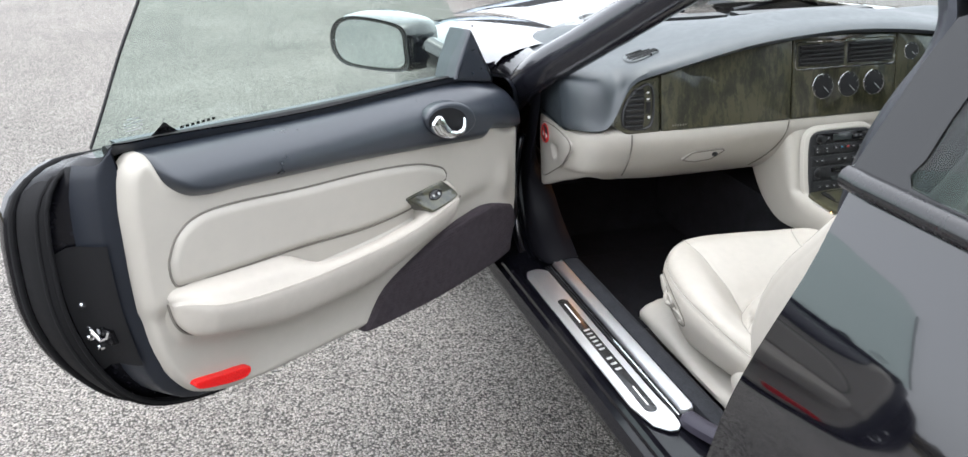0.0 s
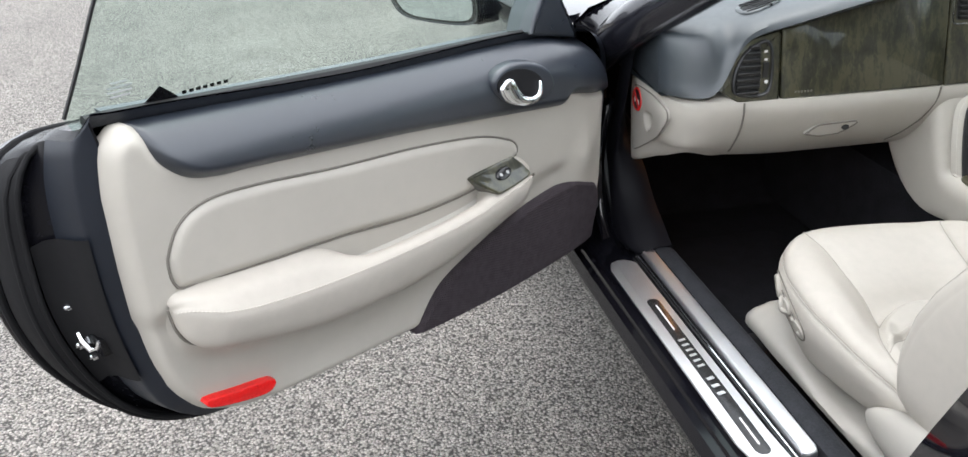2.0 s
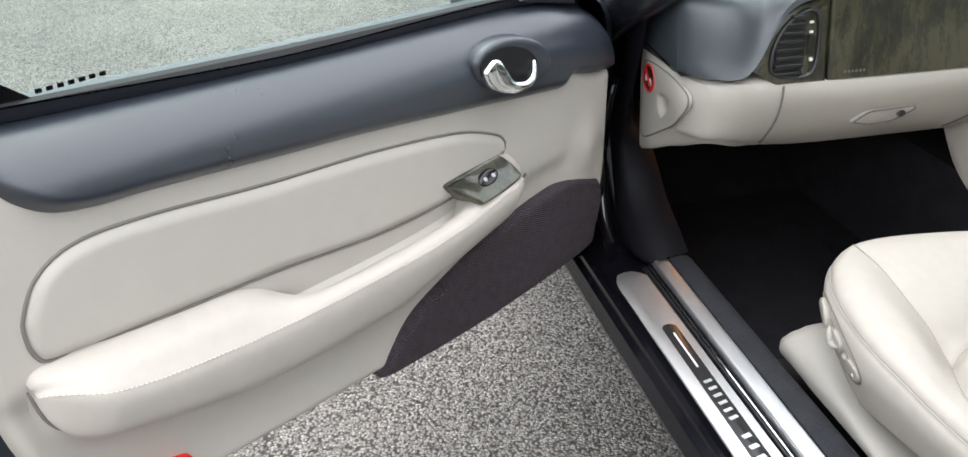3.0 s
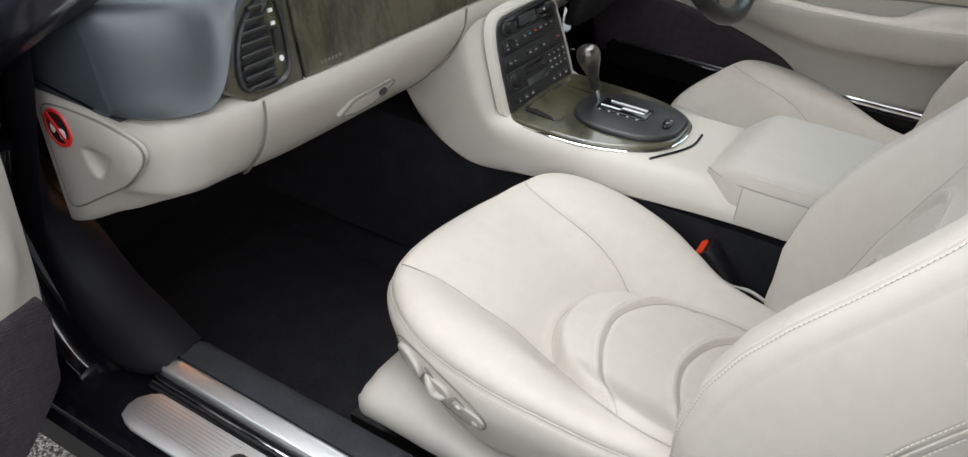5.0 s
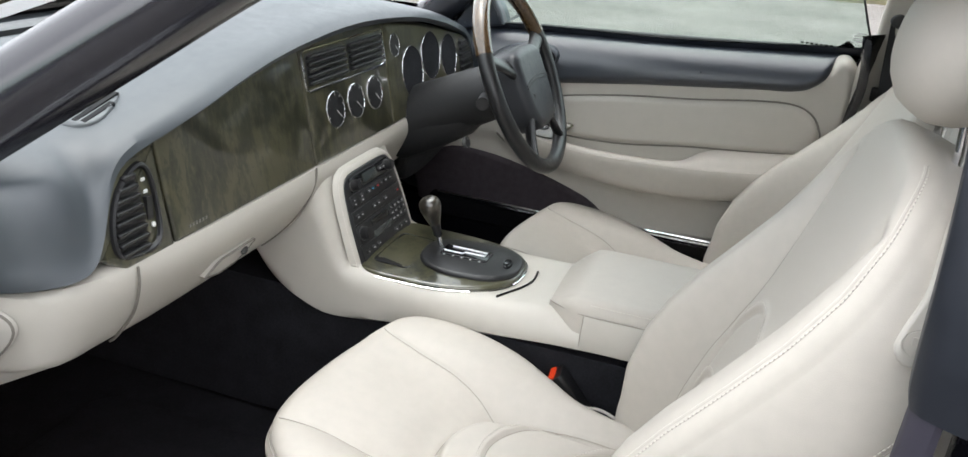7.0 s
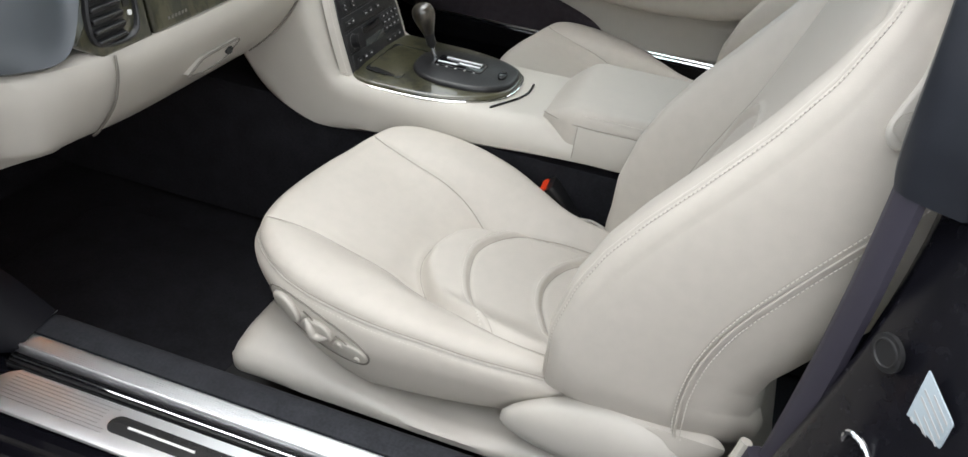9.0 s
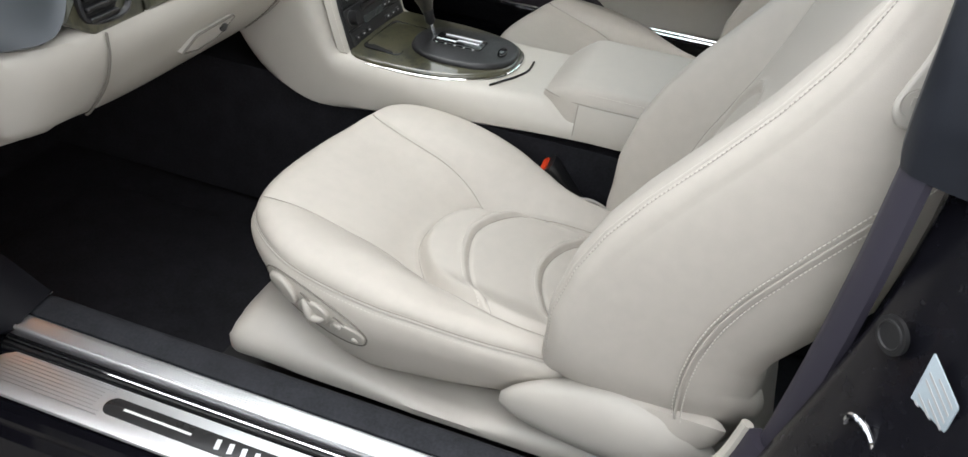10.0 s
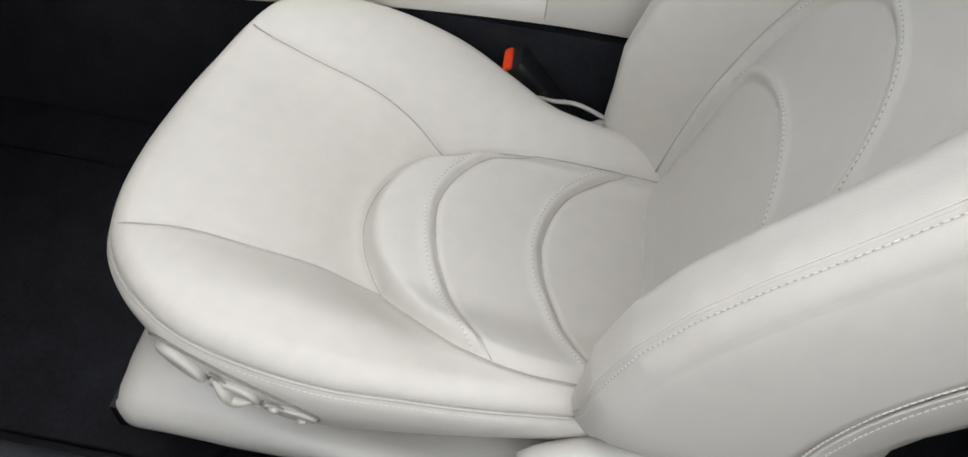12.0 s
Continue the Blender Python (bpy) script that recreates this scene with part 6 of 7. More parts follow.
# ---- steering wheel and column ----
def steering():
    C = Vector((0.300, -0.095, 0.855))
    ax = Vector((0, -0.90, 0.43)).normalized()
    ri = Vector((1, 0, 0))
    up = ax.cross(ri).normalized() * -1
    if up.z < 0:
        up = -up
    W = lambda a, b, h: C + ri * a + up * b + ax * h
    t = Thing("steering_wheel", C, "black leather four-spoke steering wheel with wood rim sections", "steering wheel")
    full = [W(0.188 * math.cos(a), 0.188 * math.sin(a), 0) for a in np.linspace(0, 2 * math.pi, 97)[:-1]]
    rim = t.part("rim", tube(full, 0.0155, 14, closed=True), PLASTICL, "black leather rim")
    for a0, a1 in ((22, 158),):
        arc = [W(0.188 * math.cos(radians(a)), 0.188 * math.sin(radians(a)), 0.0) for a in np.linspace(a0, a1, 50)]
        t.part("wood_section", tube(arc, 0.0166, 14), WHEELWOOD, "varnished wood rim section", under=rim)
    hub = cat([(-0.082, 0.040), (-0.05, 0.058), (0.05, 0.058), (0.082, 0.040), (0.086, -0.01), (0.078, -0.068), (0.048, -0.105), (-0.048, -0.105), (-0.078, -0.068), (-0.086, -0.01)], 70, True)
    hb = t.part("hub", slab(hub, W, -0.03, 0.026, 0.020, 6), HUBVINYL, "charcoal airbag hub")
    for dy in (-0.012, -0.006):
        t.part("hub_seam", tube([W(x, dy - 0.01 * (x / 0.08) ** 2, 0.0262) for x in np.linspace(-0.075, 0.075, 16)], 0.0012, 5), PLASTIC, under=hb)
    for a in (20, 160, 235, 305):
        p0 = (0.062 * math.cos(radians(a)), 0.055 * math.sin(radians(a)))
        p1 = (0.183 * math.cos(radians(a)), 0.183 * math.sin(radians(a)))
        pts = [W(p0[0] + (p1[0] - p0[0]) * s, p0[1] + (p1[1] - p0[1]) * s, 0.004 - 0.004 * s) for s in np.linspace(0, 1, 10)]
        t.part("spoke", tube(pts, [0.030, 0.026, 0.022, 0.019, 0.0175, 0.017, 0.017, 0.018, 0.019, 0.020], 12, flat=0.45), PLASTICL)
    c = Thing("steering_column", (0.335, 0.05, 0.75), "black plastic steering column shroud with stalks", "steering column")
    pts = [C - ax * s + Vector((0, 0, -0.012)) for s in (0.03, 0.05, 0.09, 0.14, 0.20, 0.28)]
    c.part("shroud", tube(pts, [0.045, 0.055, 0.058, 0.060, 0.062, 0.065], 20), PLASTICM)
    c.part("shroud_cover", tube([C - ax * s + Vector((0.0, 0, -0.035)) for s in (0.10, 0.13, 0.2, 0.3)], [0.035, 0.05, 0.058, 0.062], 20), PLASTICM)
    c.part("stalk", tube([C - ax * 0.07 + Vector((-0.05, 0, -0.01)), C - ax * 0.06 + Vector((-0.12, -0.01, -0.014))], [0.008, 0.013], 12), PLASTIC, "black control stalk")
    c.part("ignition_lock", merge(disc(C - ax * 0.10 + Vector((-0.105, -0.012, -0.085)), (0.5, 0, 0.2), (0, 0.5, 1), 0.011, 0.011, 0.008, 18)), GREYKNOB, "ignition lock barrel")
    c.part("knee_panel", slab(cat([(0.345, 0.742), (0.62, 0.742), (0.66, 0.70), (0.64, 0.60), (0.50, 0.555), (0.36, 0.56), (0.335, 0.62)], 60, True), lambda a, b, h: (a, 0.135 + 0.30 * (0.74 - b) - h, b), -0.01, 0.012, 0.010), PLASTICM, "dark plastic knee panel")


HUBVINYL = mat("hub_vinyl", (0.022, 0.024, 0.029), 0.42, var=0.1, vscale=8, bump=0.2, bscale=900, kind="voronoi")
PLASTICM = mat("matt_charcoal_plastic", (0.009, 0.009, 0.010), 0.6, var=0.1, vscale=9, bump=0.15, bscale=900)
PLASTICL = mat("black_leather", (0.011, 0.011, 0.012), 0.33, var=0.15, vscale=9, bump=0.2, bscale=900, kind="voronoi")
WHEELWOOD = mat("wheel_wood", (0.075, 0.045, 0.022), 0.12, var=0.5, vscale=20, coat=1.0)
steering()


# ---- seats ----
def side_of(q, curve, back):
    """Signed distance to a curve closed behind the seat: below zero inside."""
    loop = np.r_[curve, [(curve[-1][0], back), (curve[0][0], back)]]
    x, y = q[:, 0], q[:, 1]
    odd = np.zeros(len(q), bool)
    for (x0, y0), (x1, y1) in zip(loop, np.roll(loop, -1, 0)):
        if y0 != y1:
            odd ^= ((y0 > y) != (y1 > y)) & (x < (x1 - x0) * (y - y0) / (y1 - y0) + x0)
    return np.where(odd, -1, 1) * dist_poly(q, curve)


def groove(q, line, depth, width):
    return -depth * np.exp(-(dist_poly(q, line) / width) ** 2)


def welted(d, high=0.0030):
    """A turned seam: a stitched ridge outside the line, a fine groove on it, the panel inside a little lower."""
    return high * np.exp(-((d - 0.0075) / 0.0058) ** 2) - 0.0040 * np.exp(-(d / 0.0032) ** 2) - 0.0022 * sstep(0.003, -0.006, d)


def offset_line(c, d):
    c = np.array(c, float)
    t = np.gradient(c, axis=0)
    t /= np.maximum(np.linalg.norm(t, axis=1)[:, None], 1e-9)
    return c + d * np.stack([-t[:, 1], t[:, 0]], 1)


def front_seat(cx, lean=30.0):
    t = Thing("bucket_seat", (cx, -0.25, 0.206), "cream leather front seat with stitched horseshoe panels", "car seat", group="front seats")
    # cushion: outline, the three horseshoe seams, and the two seams running to the front edge
    out = cat([(0.05, -0.006), (0.11, -0.018), (0.170, -0.036), (0.215, -0.060), (0.243, -0.098), (0.254, -0.15), (0.250, -0.215), (0.236, -0.272), (0.207, -0.327), (0.178, -0.378), (0.168, -0.43), (0.162, -0.50), (0.13, -0.54), (0, -0.55),
               (-0.13, -0.545), (-0.176, -0.515), (-0.188, -0.44), (-0.199, -0.38), (-0.211, -0.30), (-0.219, -0.235), (-0.217, -0.175), (-0.205, -0.11), (-0.185, -0.067), (-0.158, -0.034), (-0.125, -0.012), (-0.08, -0.001), (-0.02, 0.001)], 640, True)
    A1 = cat([(-0.160, -0.530), (-0.165, -0.44), (-0.166, -0.39), (-0.153, -0.335), (-0.121, -0.283), (-0.094, -0.250), (-0.060, -0.226), (-0.025, -0.215), (0.012, -0.215), (0.052, -0.229), (0.086, -0.259), (0.104, -0.305), (0.112, -0.36), (0.116, -0.43), (0.119, -0.53)], 110)
    A2 = cat([(-0.180, -0.382), (-0.122, -0.334), (-0.066, -0.301), (-0.020, -0.286), (0.020, -0.283), (0.060, -0.297), (0.092, -0.323), (0.112, -0.365)], 70)
    A3 = cat([(-0.180, -0.480), (-0.131, -0.445), (-0.080, -0.417), (-0.040, -0.399), (0.003, -0.393), (0.050, -0.404), (0.084, -0.427), (0.116, -0.472)], 70)
    S1 = cat([(-0.124, -0.024), (-0.117, -0.045), (-0.106, -0.076), (-0.098, -0.135), (-0.090, -0.200), (-0.094, -0.250)], 40)
    S2 = cat([(0.160, -0.048), (0.156, -0.058), (0.143, -0.112), (0.131, -0.185), (0.115, -0.240), (0.094, -0.279)], 40)

    def top(q, d):
        x, y = q[:, 0], q[:, 1]
        z = 0.519 + 0.125 * y + 0.006 * np.exp(-((y + 0.06) / 0.06) ** 2) + 0.012 * sstep(0.10, 0.22, x) * sstep(-0.36, -0.1, y)
        dep = sstep(-0.02, -0.22, y)
        z = z + dep * (0.034 * sstep(0.085, 0.165, np.abs(x)) - 0.024)
        # the leather dips towards the first horseshoe, whose panel swells up behind it
        d1 = side_of(q, A1, -0.62)
        apex = sstep(-0.42, -0.25, y)
        z = z - np.where(d1 > 0, (0.003 + 0.014 * apex) * np.exp(-(d1 / 0.046) ** 2), (0.003 + 0.014 * apex) * np.exp(-(d1 / 0.0085) ** 2))
        z = z + 0.0055 * sstep(0.0, -0.016, d1) + 0.003 * sstep(0.010, 0.045, d1) * sstep(0.0, 0.05, d)
        inn = sstep(0.003, -0.008, d1)
        for a in (A2, A3):
            z = z + inn * welted(side_of(q, a, -0.62))
        z = z + groove(q, A1, 0.0030, 0.0030)
        for s in (S1, S2):
            z = z + (groove(q, s, 0.0022, 0.0030) + groove(q, s, 0.0045, 0.020)) * sstep(-0.025, -0.075, y)
        return z

    def reach(y):
        return np.interp(y, [-0.5, -0.39, -0.30, -0.214, -0.177, -0.121, -0.066, -0.03, 0.0], [0.090, 0.098, 0.116, 0.130, 0.126, 0.112, 0.090, 0.072, 0.066]) / 0.15

    wall = [tuple(w) for w in cat([(-0.090, 0.152), (-0.050, 0.1515), (-0.034, 0.148), (-0.022, 0.138), (-0.013, 0.118), (-0.0035, 0.088), (0.0055, 0.048), (0.0055, 0.016), (0.0015, 0.004), (-0.0015, 0.001)], 34)]
    rr = pillow(out, lambda p: np.array([0.0, np.clip(p[1], -0.46, -0.10)]), top, wall, (0.024, 0.020), rings=170, power=1.15, reach=reach)
    rr = [[(cx + a, b, c) for a, b, c in r] for r in rr]
    cu = t.part("seat_cushion", weld(loft(rr, caps=(True, False))), LEATHER, "cream leather seat cushion", smooth=60)
    rim = rr[len(wall)]
    n = len(rim)
    flank = np.array([p for r in rr[8:len(wall) + 2] for p in r if p[0] < cx - 0.08 and p[1] > -0.34])

    def wall_x(y, z):
        # the cushion's outer side at a height
        d = (flank[:, 1] - y) ** 2 + (flank[:, 2] - z) ** 2
        k = np.argsort(d)[:30]
        w = np.exp(-d[k] / 0.008 ** 2)[:, None]
        m = np.c_[np.ones(len(k)), flank[k, 1] - y, flank[k, 2] - z]
        return float(np.linalg.lstsq(m * w, flank[k, 0] * w[:, 0], rcond=None)[0][0])

    def sew(path, up, under):
        t.part("stitching", dashes(path, up, width=0.0014), FLINE, under=under)
        # darker line under the dashes: painted shade of the puckered leather
        t.part("stitch_shade", tube([Vector(p) for p in path], 0.00045, 5), STITCHSHADE, under=under)

    # stitched welt along the sides, from the front corner to the back
    for sgn in (-1, 1):
        side = [Vector(rim[i]) for i in range(n) if (rim[i][0] - cx) * sgn > (0.128 if sgn < 0 else 0.20) and rim[i][1] > -0.47 and (sgn > 0 or rim[i][1] < -0.01)]
        side.sort(key=lambda p: -p.y)
        side = side[::4]
        t.part("piping", tube([p + Vector((sgn * 0.0005, 0, -0.001)) for p in side], 0.0021, 6), LEATHER, under=cu)
        t.part("seam", tube([p + Vector((sgn * 0.0006, 0, 0.0020)) for p in side], 0.0008, 5), SEATSEAM, under=cu)
        sew([p + Vector((-sgn * 0.006, 0, 0.0068)) for p in side], (sgn * 0.45, 0, 0.9), cu)
        sew([p + Vector((sgn * 0.0028, 0, -0.008)) for p in side], (sgn, 0, 0.1), cu)
    for A, o in ((A2, 0.0105), (A3, 0.0105)):
        g = offset_line(A, o)
        g = g[side_of(g, A1, -0.62) < -0.002]
        zz = top(g, np.full(len(g), 0.1))
        sew([Vector((cx + a, b, z + 0.0002)) for (a, b), z in zip(g, zz)], (0, 0, 1), cu)
        h = A[side_of(A, A1, -0.62) < 0]
        zz = top(h, np.full(len(h), 0.1))
        t.part("seam", tube([Vector((cx + a, b, z + 0.0002)) for (a, b), z in zip(h, zz)], 0.0007, 5), SEATSEAM, under=cu)
    for L in (A1, S1, S2):
        zz = top(L, np.full(len(L), 0.1))
        t.part("seam", tube([Vector((cx + a, b, z + 0.0003)) for (a, b), z in zip(L, zz)], 0.0008, 5), SEATSEAM, under=cu)

    # power seat switches on the outer side
    def S(a, b, h):
        # a runs back along the cushion's side, b up, h outwards
        y = -0.147 - a * 0.965 - b * 0.20
        z = 0.444 - a * 0.27 + b * 0.96
        return (wall_x(y, z) - h, y, z)

    sw = t.part("switch_plate", slab(ell(0, 0, 0.080, 0.027, 80, 0, 2.4), S, -0.008, 0.0016, 0.0012), SWITCHSHADE, "cream plastic seat switch plate")
    # dark outline stands in for the shadow round a sunken plate
    t.part("plate_gap", tube([Vector(S(a, b, 0.0010)) for a, b in ell(0, 0, 0.0812, 0.0282, 80, 0, 2.4)], 0.0013, 6, closed=True), SEAMDARK, under=sw)
    drop = cat([(-0.072, 0.004), (-0.062, 0.016), (-0.045, 0.019), (-0.028, 0.011), (-0.022, -0.003), (-0.030, -0.012), (-0.044, -0.010), (-0.052, -0.006), (-0.064, -0.008)], 44, True)
    t.part("seat_switch", slab(drop, S, 0.000, 0.0085, 0.0045, 5), SWITCHSHADE, "cream lumbar switch", under=sw)
    knob = t.part("seat_switch", slab(ell(0.004, 0.001, 0.024, 0.0165, 36, 0.35, 2.2), S, 0.000, 0.0065, 0.003, 4), SWITCHSHADE, "cream rotary switch", under=sw)
    t.part("grip", tube([Vector(S(a, b, h)) for a, b, h in cat([(-0.014, 0.013, 0.005), (-0.005, 0.006, 0.008), (0.003, -0.004, 0.009), (0.013, -0.002, 0.008), (0.021, 0.004, 0.005)], 22)], [0.002 + 0.0042 * math.sin(math.pi * k / 21) for k in range(22)], 10), SWITCHSHADE, under=sw)
    t.part("seat_switch", slab(ell(0.055, -0.001, 0.025, 0.0145, 36, 0.15, 2.3), S, 0.000, 0.0052, 0.0025, 4), SWITCHSHADE, "cream rocker switch", under=sw)
    for a, b in ((0.041, 0.005), (0.067, -0.004)):
        t.part("thumb_dot", slab(ell(a, b, 0.0048, 0.0045, 18), S, 0.004, 0.0080, 0.0028, 4), SWITCHSHADE, under=sw)
    for a0, a1, b in ((-0.020, 0.000, 0.0185), (0.032, 0.050, 0.0155)):
        t.part("switch_gap", tube([Vector(S(a, b - 12 * (a - a0) ** 2, 0.0032)) for a in np.linspace(a0, a1, 10)], 0.0011, 6), SEAMDARK, under=sw)
    # plastic seat base with rounded nose
    rings = []
    for y in np.r_[-0.014 - 0.028 * (1 - np.cos(np.linspace(0, math.pi / 2, 10))), np.linspace(-0.06, -0.60, 24)]:
        q = min(1.0, max(0.0, (-0.014 - y) / 0.028))
        e = math.sqrt(1 - (1 - q) ** 2)
        zt = np.interp(y, [-0.6, -0.44, -0.36, -0.26, -0.12, -0.05, 0.0], [0.370, 0.352, 0.342, 0.346, 0.360, 0.362, 0.358])
        zi = np.interp(y, [-0.6, -0.3, -0.2, -0.10, -0.05, 0.0], [0.36, 0.335, 0.352, 0.382, 0.382, 0.372])
        zb = np.interp(y, [-0.6, -0.3, 0.0], [0.326, 0.324, 0.328])
        m = 0.345
        zt, zb, zi = m + (zt - m) * (0.45 + 0.55 * e), m + (zb - m) * (0.45 + 0.55 * e), m + (zi - m) * (0.45 + 0.55 * e)
        w = 0.225 - 0.018 * (1 - e)
        rings.append([(cx + a, y, b) for a, b in cat([(0, zi), (-w * 0.72, zi), (-w * 0.86, zt * 0.5 + zi * 0.5), (-w + 0.012, zt + 0.001), (-w + 0.001, zt - 0.010), (-w - 0.003, (zt + zb) / 2), (-w + 0.004, zb + 0.012), (-w + 0.02, zb), (0, zb), (w - 0.02, zb), (w - 0.004, zb + 0.012), (w + 0.003, (zt + zb) / 2), (w - 0.001, zt - 0.010), (w - 0.012, zt + 0.001), (w * 0.86, zt * 0.5 + zi * 0.5), (w * 0.72, zi)], 64, True)])
    t.part("seat_base", loft(rings), CREAM_PLASTIC, "light grey-cream plastic seat base", smooth=50)
    for s in (-0.16, 0.16):
        t.part("seat_rail", box((cx + s, -0.28, 0.235), (0.04, 0.62, 0.05)), PLASTIC, "black steel seat rail")
    # hinge cover between cushion and backrest
    for sgn in (-1, 1):
        rings = []
        for k, y in enumerate(np.linspace(-0.402, -0.675, 22)):
            u = k / 21
            e = math.sin(math.pi * min(1, (u + 0.012) / 0.75) / 2) ** 0.55 * math.cos(math.pi / 2 * max(0, (u - 0.55) / 0.47)) ** 0.6
            c = Vector((cx + sgn * 0.208, y, np.interp(u, [0, 0.25, 0.5, 0.8, 1], [0.392, 0.404, 0.412, 0.400, 0.385])))
            rings.append([c + Vector((0.034 * e * math.copysign(abs(math.cos(a)) ** 0.8, math.cos(a)), 0, 0.058 * e * math.copysign(abs(math.sin(a)) ** 0.9, math.sin(a)))) for a in np.linspace(0, 2 * math.pi, 29)[:-1]])
        t.part("hinge_cover", loft(rings), CREAM_PLASTIC, "cream plastic hinge cover", smooth=60)
    # backrest
    O = Vector((cx, -0.498, 0.445))
    r = radians(lean)
    Au, Nf = Vector((0, -math.sin(r), math.cos(r))), Vector((0, math.cos(r), math.sin(r)))

    def B(a, b, f):
        # the side panels end on a level line above the hinge covers
        b = b + 0.50 * max(0.0, 0.046 - f) * float(sstep(0.13, 0.185, abs(a)) * sstep(0.24, 0.02, b))
        return O + Vector((a, 0, 0)) + Au * b + Nf * f

    half = [(0, -0.065), (0.12, -0.060), (0.172, -0.040), (0.204, -0.012), (0.222, 0.035), (0.227, 0.10), (0.229, 0.18), (0.229, 0.28), (0.225, 0.40), (0.214, 0.478), (0.190, 0.538), (0.150, 0.576), (0.10, 0.595), (0, 0.604)]
    bo = cat(half + [(-a, b) for a, b in half[-2:0:-1]], 600, True)
    B1 = cat([(-0.118, -0.02), (-0.122, 0.05), (-0.122, 0.10), (-0.112, 0.138), (-0.088, 0.168), (-0.052, 0.190), (-0.012, 0.203), (0.022, 0.205), (0.056, 0.199), (0.090, 0.182), (0.114, 0.155), (0.124, 0.10), (0.124, 0.05), (0.118, -0.02)], 90)
    B2 = cat([(-0.124, 0.10), (-0.124, 0.17), (-0.114, 0.226), (-0.092, 0.270), (-0.060, 0.305), (-0.026, 0.322), (0.006, 0.327), (0.036, 0.322), (0.066, 0.304), (0.098, 0.268), (0.118, 0.226), (0.126, 0.17), (0.126, 0.10)], 90)
    V1 = cat([(-0.122, -0.03), (-0.132, 0.06), (-0.134, 0.16), (-0.132, 0.26), (-0.130, 0.34), (-0.142, 0.44), (-0.160, 0.52)], 50)

    def front(q, d):
        x, y = q[:, 0], q[:, 1]
        fc = np.interp(y, [-0.07, 0.01, 0.06, 0.12, 0.20, 0.32, 0.42, 0.50, 0.56, 0.60, 0.635], [-0.008, 0.0, 0.011, 0.027, 0.045, 0.066, 0.082, 0.096, 0.106, 0.110, 0.110])
        cb = np.interp(y, [-0.06, -0.02, 0.02, 0.065, 0.13, 0.19, 0.25, 0.32, 0.40, 0.47, 0.53, 0.58, 0.63], [0.050, 0.060, 0.078, 0.103, 0.121, 0.126, 0.122, 0.112, 0.102, 0.099, 0.104, 0.110, 0.110])
        bol = sstep(0.118, 0.178, np.abs(x))
        z = fc + (cb - fc) * bol
        v = np.minimum(dist_poly(q, V1), dist_poly(q, V1 * [-1, 1]))
        z = z - 0.0035 * np.exp(-(v / 0.0032) ** 2) - 0.006 * np.exp(-(v / 0.016) ** 2)
        inn = sstep(0.136, 0.126, np.abs(x))
        z = z + inn * (welted(side_of(q, B1, -0.2), 0.0036) + welted(side_of(q, B2, -0.2), 0.0036))
        return z

    bw = [(-0.10, 0.215), (-0.05, 0.213), (-0.020, 0.200), (-0.006, 0.170), (0.003, 0.125), (0.006, 0.08), (0.0055, 0.035), (0.003, 0.010), (0.0005, 0.0015)]
    rb = pillow(bo, lambda p: np.array([0.0, np.clip(p[1], 0.02, 0.52)]), front, bw, (0.034, 0.030), rings=170, power=1.15)
    # even out the kinks of the profile
    sm = np.array(rb)
    for _ in range(3):
        sm[len(bw) + 2:-1, :, 2] = (sm[len(bw) + 1:-2, :, 2] + 6 * sm[len(bw) + 2:-1, :, 2] + sm[len(bw) + 3:, :, 2]) / 8
    rb = [[B(a, b, f) for a, b, f in r] for r in sm]
    ba = t.part("backrest", weld(loft(rb, caps=(True, False))), LEATHER, "cream leather backrest", smooth=60)
    n = len(rb[0])
    q0 = ccw(bo)
    for sgn in (-1, 1):
        ids = [i for i in range(n) if q0[i][0] * sgn > 0.10 and q0[i][1] > -0.03]
        ids.sort(key=lambda i: q0[i][1])
        ids = ids[::3]
        ln = [rb[len(bw) + 17][i] for i in ids]
        ou = Vector((sgn * 0.55, 0.6, 0.5))
        t.part("piping", tube([p - ou * 0.0012 for p in ln], 0.0020, 6), LEATHER, under=ba)
        t.part("seam", tube([p + ou * 0.0001 + Vector((-sgn * 0.0018, 0.001, 0)) for p in ln], 0.0005, 5), FLINE, under=ba)
        l2 = [rb[len(bw) + 13][i] for i in ids]
        sew([p + ou * 0.0004 for p in l2], ou, ba)
        # welt down the side of the backrest
        lw = []
        for b, f in cat([(0.075, -0.084), (0.090, -0.072), (0.13, -0.048), (0.18, -0.029), (0.235, -0.021), (0.31, -0.024), (0.40, -0.032), (0.5, -0.040)], 60):
            a = np.interp(b, [0.06, 0.10, 0.18, 0.28, 0.40, 0.49], [0.2275, 0.2290, 0.2310, 0.2305, 0.2270, 0.2155]) + 0.0052
            lw.append(O + Vector((sgn * a, 0, 0)) + Au * b + Nf * f)
        t.part("welt", tube(lw, 0.0015, 8), LEATHER, under=ba)
        t.part("seam", tube([p + Nf * 0.0018 + Vector((sgn * 0.0002, 0, 0)) for p in lw], 0.0006, 5), SEATSEAM, under=ba)
        for o in (-0.0065, 0.0065):
            sew([p + Nf * o + Au * abs(o) * 0.3 + Vector((sgn * 0.0004, 0, 0)) for p in lw], (sgn, 0, 0), ba)
        # loose leather flap under the side panel
        fl = []
